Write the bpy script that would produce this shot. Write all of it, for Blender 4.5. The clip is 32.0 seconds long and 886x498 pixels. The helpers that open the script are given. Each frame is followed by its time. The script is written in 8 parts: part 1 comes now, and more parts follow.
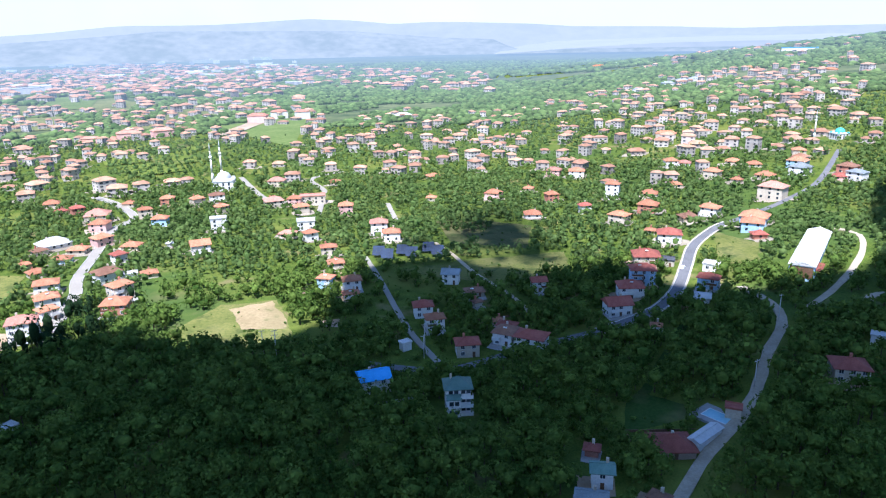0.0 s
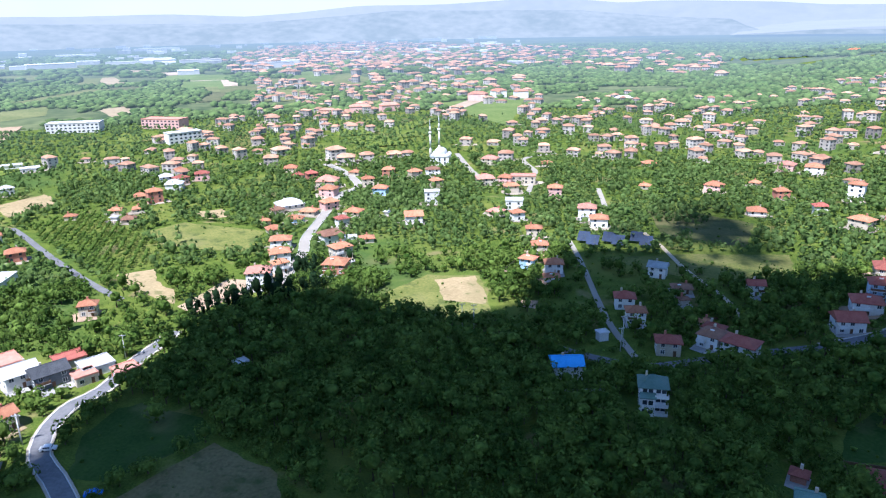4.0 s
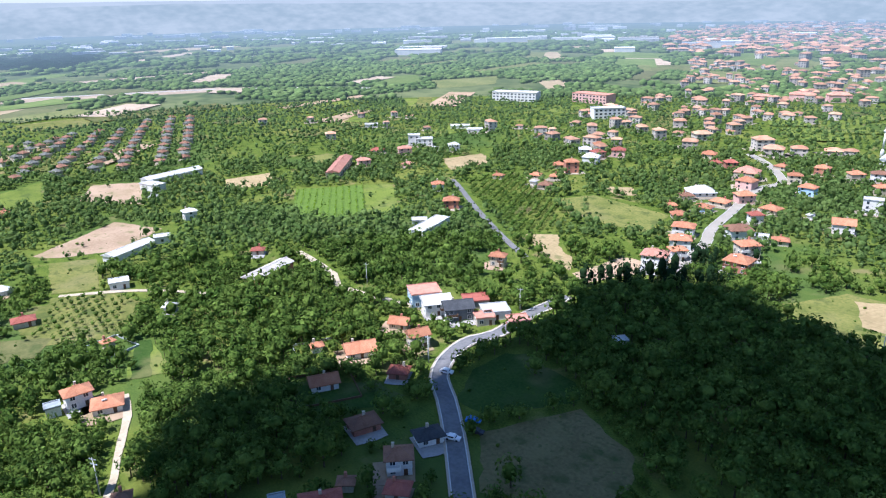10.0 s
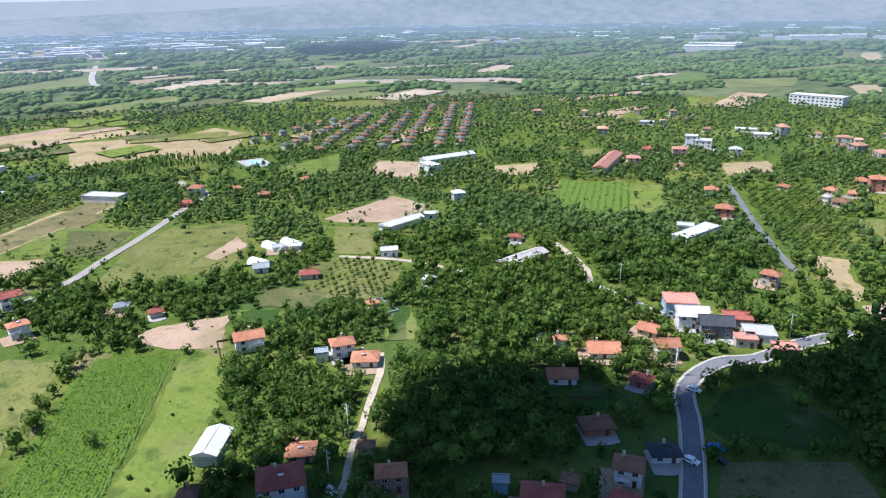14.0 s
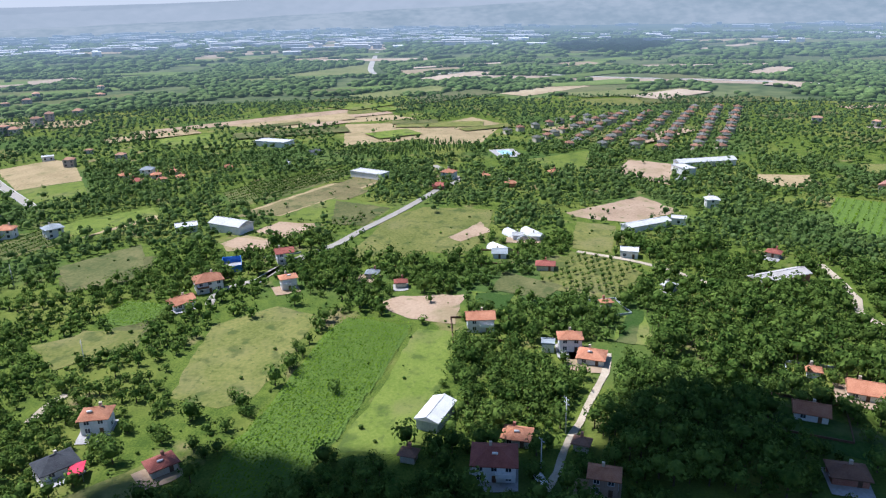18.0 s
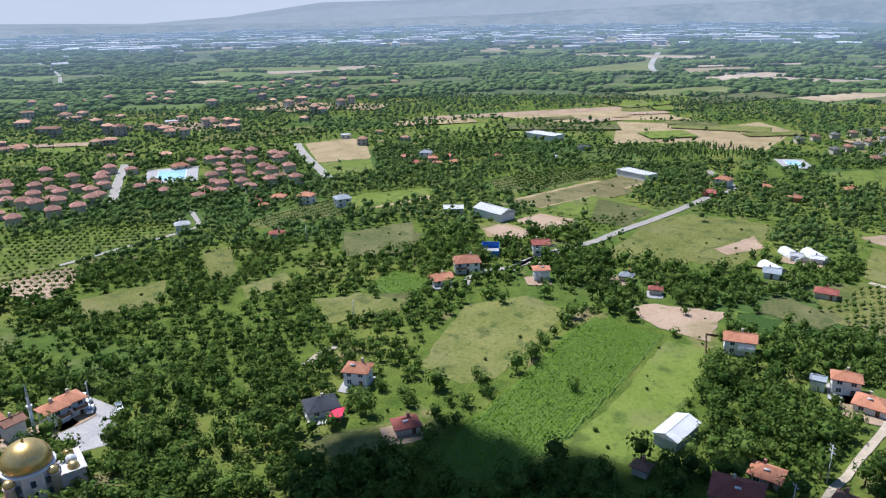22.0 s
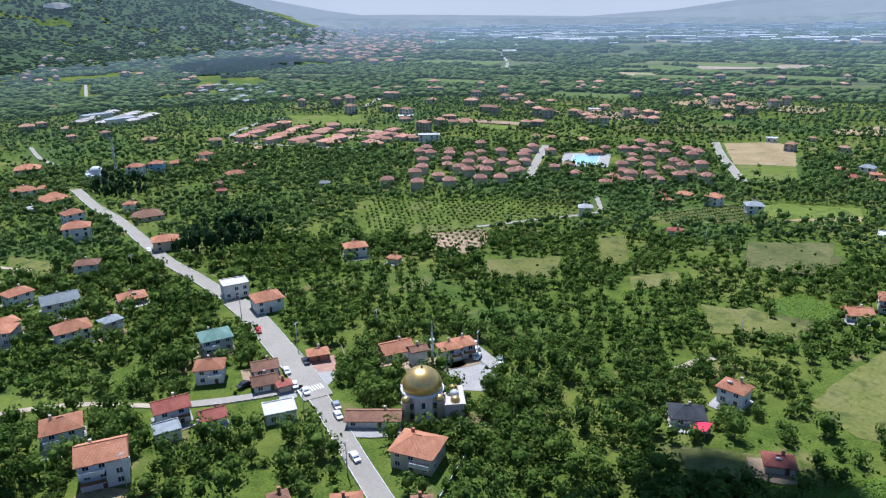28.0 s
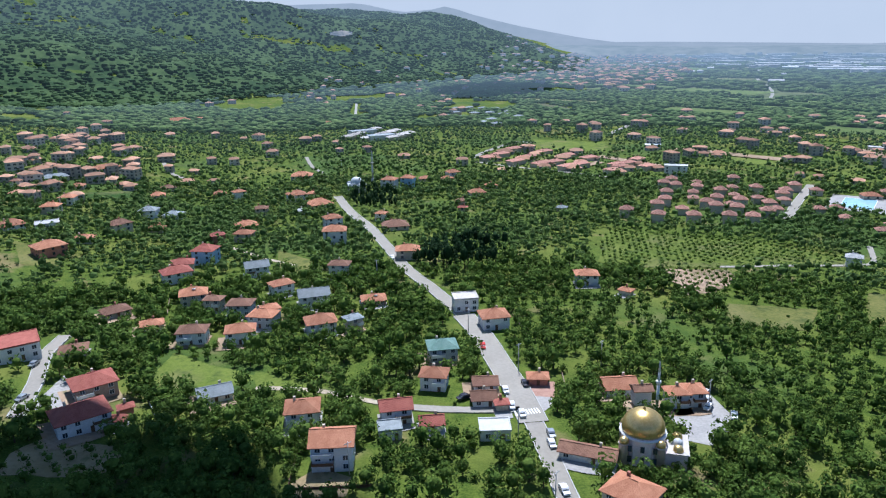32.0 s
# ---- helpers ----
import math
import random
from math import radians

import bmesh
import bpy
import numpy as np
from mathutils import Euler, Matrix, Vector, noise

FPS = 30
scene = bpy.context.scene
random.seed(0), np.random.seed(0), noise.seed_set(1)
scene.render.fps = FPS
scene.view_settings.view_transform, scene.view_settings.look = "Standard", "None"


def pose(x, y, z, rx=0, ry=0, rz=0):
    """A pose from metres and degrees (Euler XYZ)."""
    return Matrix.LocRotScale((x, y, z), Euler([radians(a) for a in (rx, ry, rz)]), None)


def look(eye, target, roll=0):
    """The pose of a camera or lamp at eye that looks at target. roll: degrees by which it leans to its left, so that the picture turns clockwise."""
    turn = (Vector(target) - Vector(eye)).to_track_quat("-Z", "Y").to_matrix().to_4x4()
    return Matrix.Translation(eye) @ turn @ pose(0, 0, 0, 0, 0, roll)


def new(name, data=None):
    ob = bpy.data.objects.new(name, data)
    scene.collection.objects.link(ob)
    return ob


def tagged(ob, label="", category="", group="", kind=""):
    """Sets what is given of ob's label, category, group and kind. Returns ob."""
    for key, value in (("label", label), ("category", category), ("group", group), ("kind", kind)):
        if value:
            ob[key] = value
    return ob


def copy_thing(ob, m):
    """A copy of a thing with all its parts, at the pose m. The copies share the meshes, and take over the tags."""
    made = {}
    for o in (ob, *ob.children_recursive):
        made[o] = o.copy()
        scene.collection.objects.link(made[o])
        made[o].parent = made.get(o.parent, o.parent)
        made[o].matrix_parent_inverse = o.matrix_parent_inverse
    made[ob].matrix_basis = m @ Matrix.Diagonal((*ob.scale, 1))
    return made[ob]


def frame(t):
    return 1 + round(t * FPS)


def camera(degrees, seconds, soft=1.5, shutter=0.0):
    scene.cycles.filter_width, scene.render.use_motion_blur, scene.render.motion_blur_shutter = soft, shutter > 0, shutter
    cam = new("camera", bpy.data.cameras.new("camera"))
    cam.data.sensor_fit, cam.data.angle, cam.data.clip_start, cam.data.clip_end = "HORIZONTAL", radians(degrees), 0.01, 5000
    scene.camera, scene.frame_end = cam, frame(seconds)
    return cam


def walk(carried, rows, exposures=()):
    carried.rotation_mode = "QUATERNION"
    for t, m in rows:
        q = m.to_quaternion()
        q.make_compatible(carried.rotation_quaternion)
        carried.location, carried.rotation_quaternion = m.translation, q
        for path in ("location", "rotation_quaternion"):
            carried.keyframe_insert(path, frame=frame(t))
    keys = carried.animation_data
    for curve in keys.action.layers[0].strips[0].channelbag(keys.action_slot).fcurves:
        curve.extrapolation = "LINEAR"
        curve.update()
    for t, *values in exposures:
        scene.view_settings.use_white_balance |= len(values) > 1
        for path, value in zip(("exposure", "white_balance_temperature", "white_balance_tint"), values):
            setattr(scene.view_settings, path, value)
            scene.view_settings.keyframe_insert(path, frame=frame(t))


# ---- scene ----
# A drone hovers about 108 m over the ground and turns to its left.
cam = camera(64.0, 32.0, soft=1.2)
ROWS = [
    # seconds, place, turn
    (0.0, 0.00, -0.00, 108.00, 73.08, 1.08, 0.88),
    (0.5, 0.14, -0.01, 108.16, 72.91, 1.07, 2.60),
    (1.0, 0.27, -0.02, 108.29, 72.77, 1.08, 4.61),
    (1.5, 0.36, -0.03, 108.37, 72.63, 1.09, 6.66),
    (2.0, 0.42, -0.03, 108.44, 72.47, 1.08, 8.81),
    (2.5, 0.45, -0.02, 108.48, 72.31, 1.10, 10.90),
    (3.0, 0.46, -0.00, 108.52, 72.18, 1.13, 13.14),
    (3.5, 0.46, 0.04, 108.55, 72.02, 1.08, 15.55),
    (5.5, 0.55, 0.70, 108.73, 71.49, 1.18, 26.08),
    (6.0, 0.60, 0.70, 108.81, 71.37, 1.19, 28.46),
    (6.5, 0.65, 0.67, 108.90, 71.19, 1.19, 30.96),
    (7.0, 0.74, 0.62, 108.98, 71.02, 1.21, 33.46),
    (7.5, 0.84, 0.55, 109.04, 70.89, 1.23, 35.77),
    (8.0, 0.94, 0.45, 109.09, 70.87, 1.20, 38.43),
    (8.5, 1.03, 0.35, 109.11, 70.87, 1.18, 41.55),
    (9.0, 1.09, 0.29, 109.12, 70.87, 1.21, 44.85),
    (9.5, 1.08, 0.32, 109.09, 70.90, 1.17, 48.19),
    (10.0, 1.01, 0.43, 109.03, 70.91, 1.21, 51.29),
    (10.5, 0.90, 0.59, 108.93, 70.94, 1.14, 54.43),
    (11.0, 0.76, 0.77, 108.82, 70.94, 1.16, 57.46),
    (11.5, 0.59, 0.99, 108.69, 70.94, 1.19, 60.47),
    (12.0, 0.41, 1.21, 108.57, 70.95, 1.23, 63.41),
    (12.5, 0.23, 1.42, 108.44, 70.94, 1.23, 66.22),
    (13.0, 0.09, 1.62, 108.31, 70.92, 1.18, 68.78),
    (13.5, -0.02, 1.79, 108.18, 70.90, 1.13, 70.95),
    (15.5, 0.41, 1.98, 107.37, 70.95, 1.05, 80.65),
    (16.0, 0.31, 1.97, 107.11, 70.97, 1.06, 83.47),
    (16.5, 0.20, 1.94, 106.85, 70.97, 1.10, 85.95),
    (17.0, 0.09, 1.90, 106.62, 71.01, 1.09, 88.38),
    (17.5, 0.03, 1.86, 106.44, 70.98, 1.00, 90.82),
    (18.0, 0.03, 1.82, 106.32, 71.01, 1.00, 93.30),
    (18.5, 0.08, 1.81, 106.26, 71.01, 1.01, 95.84),
    (19.0, 0.12, 1.81, 106.26, 71.04, 0.99, 98.77),
    (19.5, 0.15, 1.82, 106.29, 71.02, 1.04, 101.73),
    (20.0, 0.14, 1.82, 106.35, 71.00, 0.93, 104.56),
    (20.5, 0.12, 1.81, 106.41, 70.99, 0.99, 107.09),
    (21.0, 0.12, 1.78, 106.46, 71.00, 1.01, 109.61),
    (21.5, 0.11, 1.74, 106.48, 71.00, 1.04, 112.16),
    (22.0, 0.10, 1.71, 106.45, 70.99, 0.98, 114.89),
    (22.5, 0.08, 1.71, 106.38, 71.02, 0.98, 117.70),
    (23.0, 0.07, 1.74, 106.29, 71.04, 0.97, 120.50),
    (23.5, 0.04, 1.81, 106.16, 71.07, 0.96, 123.29),
    (24.0, 0.02, 1.92, 106.01, 71.09, 1.02, 126.00),
    (24.5, 0.00, 2.06, 105.85, 71.13, 1.09, 128.55),
    (25.0, -0.01, 2.20, 105.72, 71.15, 1.11, 131.07),
    (25.5, -0.01, 2.32, 105.62, 71.16, 1.07, 133.61),
    (27.5, -0.19, 2.06, 105.42, 71.10, 0.98, 144.92),
    (28.0, -0.31, 1.91, 105.39, 71.07, 0.99, 147.74),
    (28.5, -0.41, 1.77, 105.38, 71.04, 1.01, 150.14),
    (29.0, -0.50, 1.62, 105.39, 70.99, 1.02, 152.33),
    (29.5, -0.57, 1.46, 105.38, 71.68, 1.03, 154.46),
    (30.0, -0.63, 1.28, 105.34, 72.73, 0.97, 156.79),
    (30.5, -0.69, 1.08, 105.27, 73.04, 0.98, 159.17),
    (31.0, -0.73, 0.86, 105.17, 73.18, 0.98, 161.60),
    (31.5, -0.76, 0.63, 105.06, 73.31, 1.05, 164.08),
    (32.0, -0.79, 0.39, 104.95, 73.42, 1.11, 167.16),
]
walk(cam, [(t, pose(x, y, z, rx, ry, rz)) for t, x, y, z, rx, ry, rz in ROWS],
     [(0.0, 1.08, 5400, 19), (7.0, 0.97, 5450, 18), (10.0, 0.86, 5500, 18), (13.0, 0.67, 5550, 17), (19.0, 0.47, 5550, 17), (23.0, 0.36, 5500, 17), (28.0, 0.35, 5400, 15), (32.0, 0.34, 5350, 14)])

# ---- daylight: a high summer sun behind the first view, a pale sky ----
SUN_FROM = Vector((-0.13, -0.46, 0.88)).normalized()
world = bpy.data.worlds.new("sky")
scene.world = world
world.use_nodes = True
wn = world.node_tree.nodes
sky = wn.new("ShaderNodeTexSky")
sky.sky_type, sky.sun_disc = "NISHITA", False
sky.sun_elevation = math.asin(SUN_FROM.z)
sky.sun_rotation = math.atan2(SUN_FROM.x, SUN_FROM.y)
sky.air_density, sky.dust_density, sky.ozone_density = 1.5, 0.3, 8.5
wn["Background"].inputs["Strength"].default_value = 0.076
world.node_tree.links.new(sky.outputs[0], wn["Background"].inputs[0])
sun = new("sun", bpy.data.lights.new("sun", "SUN"))
sun.data.energy, sun.data.angle, sun.data.color = 5.3, radians(0.53), (1.0, 0.945, 0.85)
sun.matrix_world = look(SUN_FROM * 900, (0, 0, 0))

# ---- materials ----
def surface(name, low, high, size=1.0, rough=0.85, bump=0.0, spread=0.12, metal=0.0, fine=8.0, object_space=False, island=False):
    """A weathered surface: two colours mixed by a coarse and a fine noise, with fine relief and some change from piece to piece."""
    m = bpy.data.materials.new(name)
    m.use_nodes = True
    n, l = m.node_tree.nodes, m.node_tree.links
    b = n["Principled BSDF"]
    co = n.new("ShaderNodeTexCoord")
    geo = n.new("ShaderNodeNewGeometry")
    src = co.outputs["Object"] if object_space else geo.outputs["Position"]
    mixes = []
    for scale, detail in ((1.0 / size, 3), (fine / size, 4)):
        t = n.new("ShaderNodeTexNoise")
        t.inputs["Scale"].default_value, t.inputs["Detail"].default_value = scale, detail
        l.new(src, t.inputs["Vector"])
        mixes.append(t)
    add = n.new("ShaderNodeMath"); add.operation = "ADD"
    l.new(mixes[0].outputs["Fac"], add.inputs[0]); l.new(mixes[1].outputs["Fac"], add.inputs[1])
    rng = n.new("ShaderNodeMapRange")
    rng.inputs["From Min"].default_value, rng.inputs["From Max"].default_value = 0.76, 1.24
    l.new(add.outputs[0], rng.inputs["Value"])
    mix = n.new("ShaderNodeMix"); mix.data_type = "RGBA"
    mix.inputs["A"].default_value, mix.inputs["B"].default_value = (*low, 1), (*high, 1)
    l.new(rng.outputs[0], mix.inputs["Factor"])
    hsv = n.new("ShaderNodeHueSaturation")
    l.new(mix.outputs["Result"], hsv.inputs["Color"])
    if island:
        rnd = geo.outputs["Random Per Island"]
    else:
        rnd = n.new("ShaderNodeObjectInfo").outputs["Random"]
    val = n.new("ShaderNodeMapRange")
    val.inputs["To Min"].default_value, val.inputs["To Max"].default_value = 1 - spread, 1 + spread
    l.new(rnd, val.inputs["Value"]); l.new(val.outputs[0], hsv.inputs["Value"])
    l.new(hsv.outputs[0], b.inputs["Base Color"])
    b.inputs["Roughness"].default_value, b.inputs["Metallic"].default_value = rough, metal
    b.inputs["Specular IOR Level"].default_value = 0.08 if rough >= 0.95 else 0.3
    if bump:
        bp = n.new("ShaderNodeBump")
        bp.inputs["Strength"].default_value, bp.inputs["Distance"].default_value = min(bump, 1), 0.3 * size / fine * max(bump, 1)
        l.new(mixes[1].outputs["Fac"], bp.inputs["Height"]); l.new(bp.outputs[0], b.inputs["Normal"])
    return m


def soft_green(name, low, high, per_tree=9.0, spread=0.35):
    """Foliage: every clump differs a little, and so does every tree."""
    m = surface(name, low, high, per_tree, 0.75, 0.0, spread, fine=5, island=True)
    b = m.node_tree.nodes["Principled BSDF"]
    b.inputs["Specular IOR Level"].default_value = 0.04
    n, l = m.node_tree.nodes, m.node_tree.links
    leafy = n.new("ShaderNodeTexNoise")
    leafy.inputs["Scale"].default_value, leafy.inputs["Detail"].default_value = 1.6, 4
    l.new(n.new("ShaderNodeNewGeometry").outputs["Position"], leafy.inputs["Vector"])
    bp = n.new("ShaderNodeBump")
    bp.inputs["Strength"].default_value, bp.inputs["Distance"].default_value = 0.9, 0.45
    l.new(leafy.outputs["Fac"], bp.inputs["Height"]); l.new(bp.outputs[0], b.inputs["Normal"])
    thin = n.new("ShaderNodeBsdfTranslucent")  # light passes through the leaves
    l.new(b.inputs["Base Color"].links[0].from_socket, thin.inputs["Color"])
    mix = n.new("ShaderNodeMixShader")
    mix.inputs[0].default_value = 0.32
    l.new(b.outputs[0], mix.inputs[1])
    l.new(thin.outputs[0], mix.inputs[2])
    l.new(mix.outputs[0], n["Material Output"].inputs["Surface"])
    return m


# Colour of the haze that distant() paints into far materials.
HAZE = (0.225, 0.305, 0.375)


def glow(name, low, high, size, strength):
    """Hazy hills, lake and sky, far behind everything else; the haze is painted as glow."""
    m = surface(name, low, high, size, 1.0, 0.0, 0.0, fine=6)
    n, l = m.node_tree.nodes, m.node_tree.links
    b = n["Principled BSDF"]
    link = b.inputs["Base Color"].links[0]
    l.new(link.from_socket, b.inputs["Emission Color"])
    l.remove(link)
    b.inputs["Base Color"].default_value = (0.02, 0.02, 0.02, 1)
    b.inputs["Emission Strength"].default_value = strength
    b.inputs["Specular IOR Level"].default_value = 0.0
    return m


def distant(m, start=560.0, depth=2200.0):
    """The backdrop past the near valley: summer haze, painted in as emission that grows with the distance from the
    hill.
    """
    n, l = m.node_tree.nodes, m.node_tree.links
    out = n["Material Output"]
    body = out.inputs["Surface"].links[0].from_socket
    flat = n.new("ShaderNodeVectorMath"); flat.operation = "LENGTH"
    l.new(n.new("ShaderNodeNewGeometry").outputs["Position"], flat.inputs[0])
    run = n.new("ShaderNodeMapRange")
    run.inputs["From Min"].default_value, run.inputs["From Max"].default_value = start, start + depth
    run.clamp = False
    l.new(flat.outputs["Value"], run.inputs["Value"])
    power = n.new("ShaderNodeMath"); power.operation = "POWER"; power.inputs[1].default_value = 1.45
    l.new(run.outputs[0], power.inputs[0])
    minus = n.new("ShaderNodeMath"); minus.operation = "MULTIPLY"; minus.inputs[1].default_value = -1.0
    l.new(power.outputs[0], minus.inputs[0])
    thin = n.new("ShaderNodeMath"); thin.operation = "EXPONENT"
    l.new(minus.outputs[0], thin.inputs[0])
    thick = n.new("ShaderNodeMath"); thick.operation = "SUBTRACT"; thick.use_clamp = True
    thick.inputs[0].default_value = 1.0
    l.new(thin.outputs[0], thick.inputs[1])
    # The haze is a flat glow mixed over the surface, not scattered light.
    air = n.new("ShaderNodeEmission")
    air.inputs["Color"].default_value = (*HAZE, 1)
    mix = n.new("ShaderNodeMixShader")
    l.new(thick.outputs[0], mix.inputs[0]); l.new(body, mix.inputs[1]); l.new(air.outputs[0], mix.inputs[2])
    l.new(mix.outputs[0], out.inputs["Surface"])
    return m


FIELD = {
    "meadow": surface("dry_meadow", (0.100, 0.118, 0.028), (0.175, 0.172, 0.052), 14, 0.95, 0.6, 0.1, fine=10),
    "olive": surface("olive_meadow", (0.07, 0.085, 0.028), (0.13, 0.125, 0.05), 16, 0.95, 0.6, 0.1, fine=10),
    "lawn": surface("lush_grass", (0.026, 0.062, 0.012), (0.054, 0.096, 0.020), 12, 0.95, 0.6, 0.1, fine=12),
    "lightgreen": surface("mown_grass", (0.098, 0.140, 0.022), (0.155, 0.19, 0.038), 12, 0.95, 0.5, 0.1, fine=12),
    "corn": surface("maize_leaves", (0.068, 0.122, 0.010), (0.100, 0.162, 0.016), 3, 0.8, 1.0, 0.1, fine=5),
    "stubble": surface("straw_stubble", (0.26, 0.20, 0.105), (0.36, 0.28, 0.155), 18, 0.95, 0.4, 0.08, fine=12),
    "sand": surface("bare_earth", (0.28, 0.20, 0.13), (0.38, 0.28, 0.19), 15, 0.95, 0.4, 0.08, fine=12),
    "fallow": surface("fallow_field", (0.120, 0.104, 0.046), (0.185, 0.158, 0.074), 13, 0.95, 0.5, 0.05, fine=12),
    "paving": surface("courtyard_paving", (0.27, 0.26, 0.245), (0.36, 0.345, 0.325), 6, 0.85, 0.2, 0.05),
    "vines": surface("vineyard_ground", (0.10, 0.14, 0.035), (0.20, 0.19, 0.075), 9, 0.95, 0.6, 0.1, fine=12),
    "brick": surface("red_brick_paving", (0.30, 0.17, 0.125), (0.40, 0.24, 0.185), 2, 0.9, 0.2, 0.05),
}


def patchy(m, spots):
    """Lay irregular patches of other growth or bare soil over a field."""
    n, l = m.node_tree.nodes, m.node_tree.links
    b = n["Principled BSDF"]
    was = b.inputs["Base Color"].links[0].from_socket
    pos = n.new("ShaderNodeNewGeometry").outputs["Position"]
    for scale, low, high, most, colour in spots:
        t = n.new("ShaderNodeTexNoise")
        t.inputs["Scale"].default_value, t.inputs["Detail"].default_value = scale, 6
        l.new(pos, t.inputs["Vector"])
        r = n.new("ShaderNodeMapRange")
        r.inputs["From Min"].default_value, r.inputs["From Max"].default_value, r.inputs["To Max"].default_value = low, high, most
        l.new(t.outputs["Fac"], r.inputs["Value"])
        mix = n.new("ShaderNodeMix"); mix.data_type = "RGBA"
        l.new(r.outputs[0], mix.inputs["Factor"]); l.new(was, mix.inputs["A"])
        mix.inputs["B"].default_value = (*colour, 1)
        was = mix.outputs["Result"]
    l.new(was, b.inputs["Base Color"])


for key in ("meadow", "olive", "lawn", "lightgreen", "vines", "fallow"):
    patchy(FIELD[key], ((0.04, 0.52, 0.66, 0.6, (0.18, 0.165, 0.07)), (0.13, 0.54, 0.64, 0.6, (0.045, 0.072, 0.02)), (0.5, 0.58, 0.66, 0.5, (0.05, 0.08, 0.022))))
for key in ("sand", "stubble"):
    patchy(FIELD[key], ((0.05, 0.52, 0.66, 0.55, (0.20, 0.17, 0.08)), (0.2, 0.60, 0.68, 0.6, (0.10, 0.12, 0.04))))
# Far crops, with haze painted over their colours by distant().
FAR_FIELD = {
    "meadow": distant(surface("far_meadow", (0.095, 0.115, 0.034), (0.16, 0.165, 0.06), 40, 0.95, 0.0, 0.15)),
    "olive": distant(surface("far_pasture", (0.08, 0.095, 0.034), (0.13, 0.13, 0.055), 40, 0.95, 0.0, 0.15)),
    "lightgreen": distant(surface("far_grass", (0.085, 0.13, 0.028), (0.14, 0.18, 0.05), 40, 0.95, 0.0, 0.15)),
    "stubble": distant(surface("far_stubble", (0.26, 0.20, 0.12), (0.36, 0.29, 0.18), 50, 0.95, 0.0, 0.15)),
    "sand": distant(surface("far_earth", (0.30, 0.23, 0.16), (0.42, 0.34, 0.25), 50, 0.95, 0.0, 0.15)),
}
PAVED = {
    "asphalt": surface("worn_asphalt", (0.115, 0.115, 0.12), (0.165, 0.165, 0.168), 7, 0.9, 0.3, 0.05),
    "concrete": surface("pale_concrete_road", (0.265, 0.243, 0.205), (0.31, 0.285, 0.242), 8, 0.9, 0.3, 0.05),
    "gravel": surface("gravel_lane", (0.34, 0.285, 0.205), (0.46, 0.39, 0.29), 5, 0.95, 0.6, 0.05),
}
# Far road colour, also under painted haze.
FAR_ROAD = distant(surface("far_pale_road", (0.30, 0.28, 0.25), (0.40, 0.38, 0.34), 30, 0.95))
KERB = surface("kerb_stone", (0.42, 0.41, 0.39), (0.55, 0.54, 0.51), 3, 0.9)
SIDEWALK = surface("beige_sidewalk", (0.36, 0.31, 0.24), (0.46, 0.40, 0.32), 2, 0.9, 0.2)
PAINT = surface("road_paint", (0.6, 0.6, 0.58), (0.75, 0.75, 0.72), 2, 0.8)


def roof_tiles(name, low, high):
    m = surface(name, low, high, 2.2, 0.85, 0.0, 0.22, fine=9, object_space=True)
    n, l = m.node_tree.nodes, m.node_tree.links
    co = n.new("ShaderNodeTexCoord")
    wave = n.new("ShaderNodeTexWave")
    wave.bands_direction = "Z"
    wave.inputs["Scale"].default_value, wave.inputs["Distortion"].default_value = 3.2, 0.6
    l.new(co.outputs["Object"], wave.inputs["Vector"])
    bp = n.new("ShaderNodeBump")
    bp.inputs["Strength"].default_value, bp.inputs["Distance"].default_value = 0.7, 0.06
    l.new(wave.outputs["Fac"], bp.inputs["Height"])
    l.new(bp.outputs[0], n["Principled BSDF"].inputs["Normal"])
    return m


ROOF = {
    "o": roof_tiles("orange_clay_tiles", (0.32, 0.125, 0.064), (0.45, 0.21, 0.118)),
    "r": roof_tiles("dark_red_tiles", (0.23, 0.064, 0.046), (0.33, 0.11, 0.078)),
    "b": roof_tiles("brown_tiles", (0.165, 0.082, 0.052), (0.255, 0.135, 0.085)),
    "e": roof_tiles("dusty_red_tiles", (0.25, 0.120, 0.084), (0.35, 0.185, 0.135)),
    "p": roof_tiles("faded_pink_tiles", (0.36, 0.16, 0.112), (0.47, 0.24, 0.175)),
    "g": roof_tiles("grey_sheet_roof", (0.19, 0.215, 0.22), (0.29, 0.32, 0.33)),
    "d": roof_tiles("charcoal_roof", (0.035, 0.04, 0.048), (0.075, 0.08, 0.088)),
    "n": roof_tiles("green_sheet_roof", (0.095, 0.175, 0.145), (0.155, 0.24, 0.205)),
    "u": roof_tiles("bright_blue_sheet_roof", (0.06, 0.27, 0.60), (0.10, 0.36, 0.72)),
    "t": roof_tiles("weathered_beige_sheet_roof", (0.36, 0.33, 0.30), (0.48, 0.45, 0.41)),
    "m": roof_tiles("mossy_grey_tiles", (0.095, 0.10, 0.085), (0.15, 0.15, 0.13)),
    "w": roof_tiles("white_sheet_roof", (0.42, 0.42, 0.41), (0.53, 0.53, 0.51)),
}
ROOF_WORD = {"o": "orange clay-tiled", "r": "dark red tiled", "b": "brown tiled", "e": "dusty red tiled", "p": "faded pink tiled", "g": "grey sheet-metal",
             "d": "charcoal", "n": "green sheet-metal", "u": "bright blue sheet-metal", "w": "white sheet-metal", "t": "weathered beige", "m": "mossy grey"}
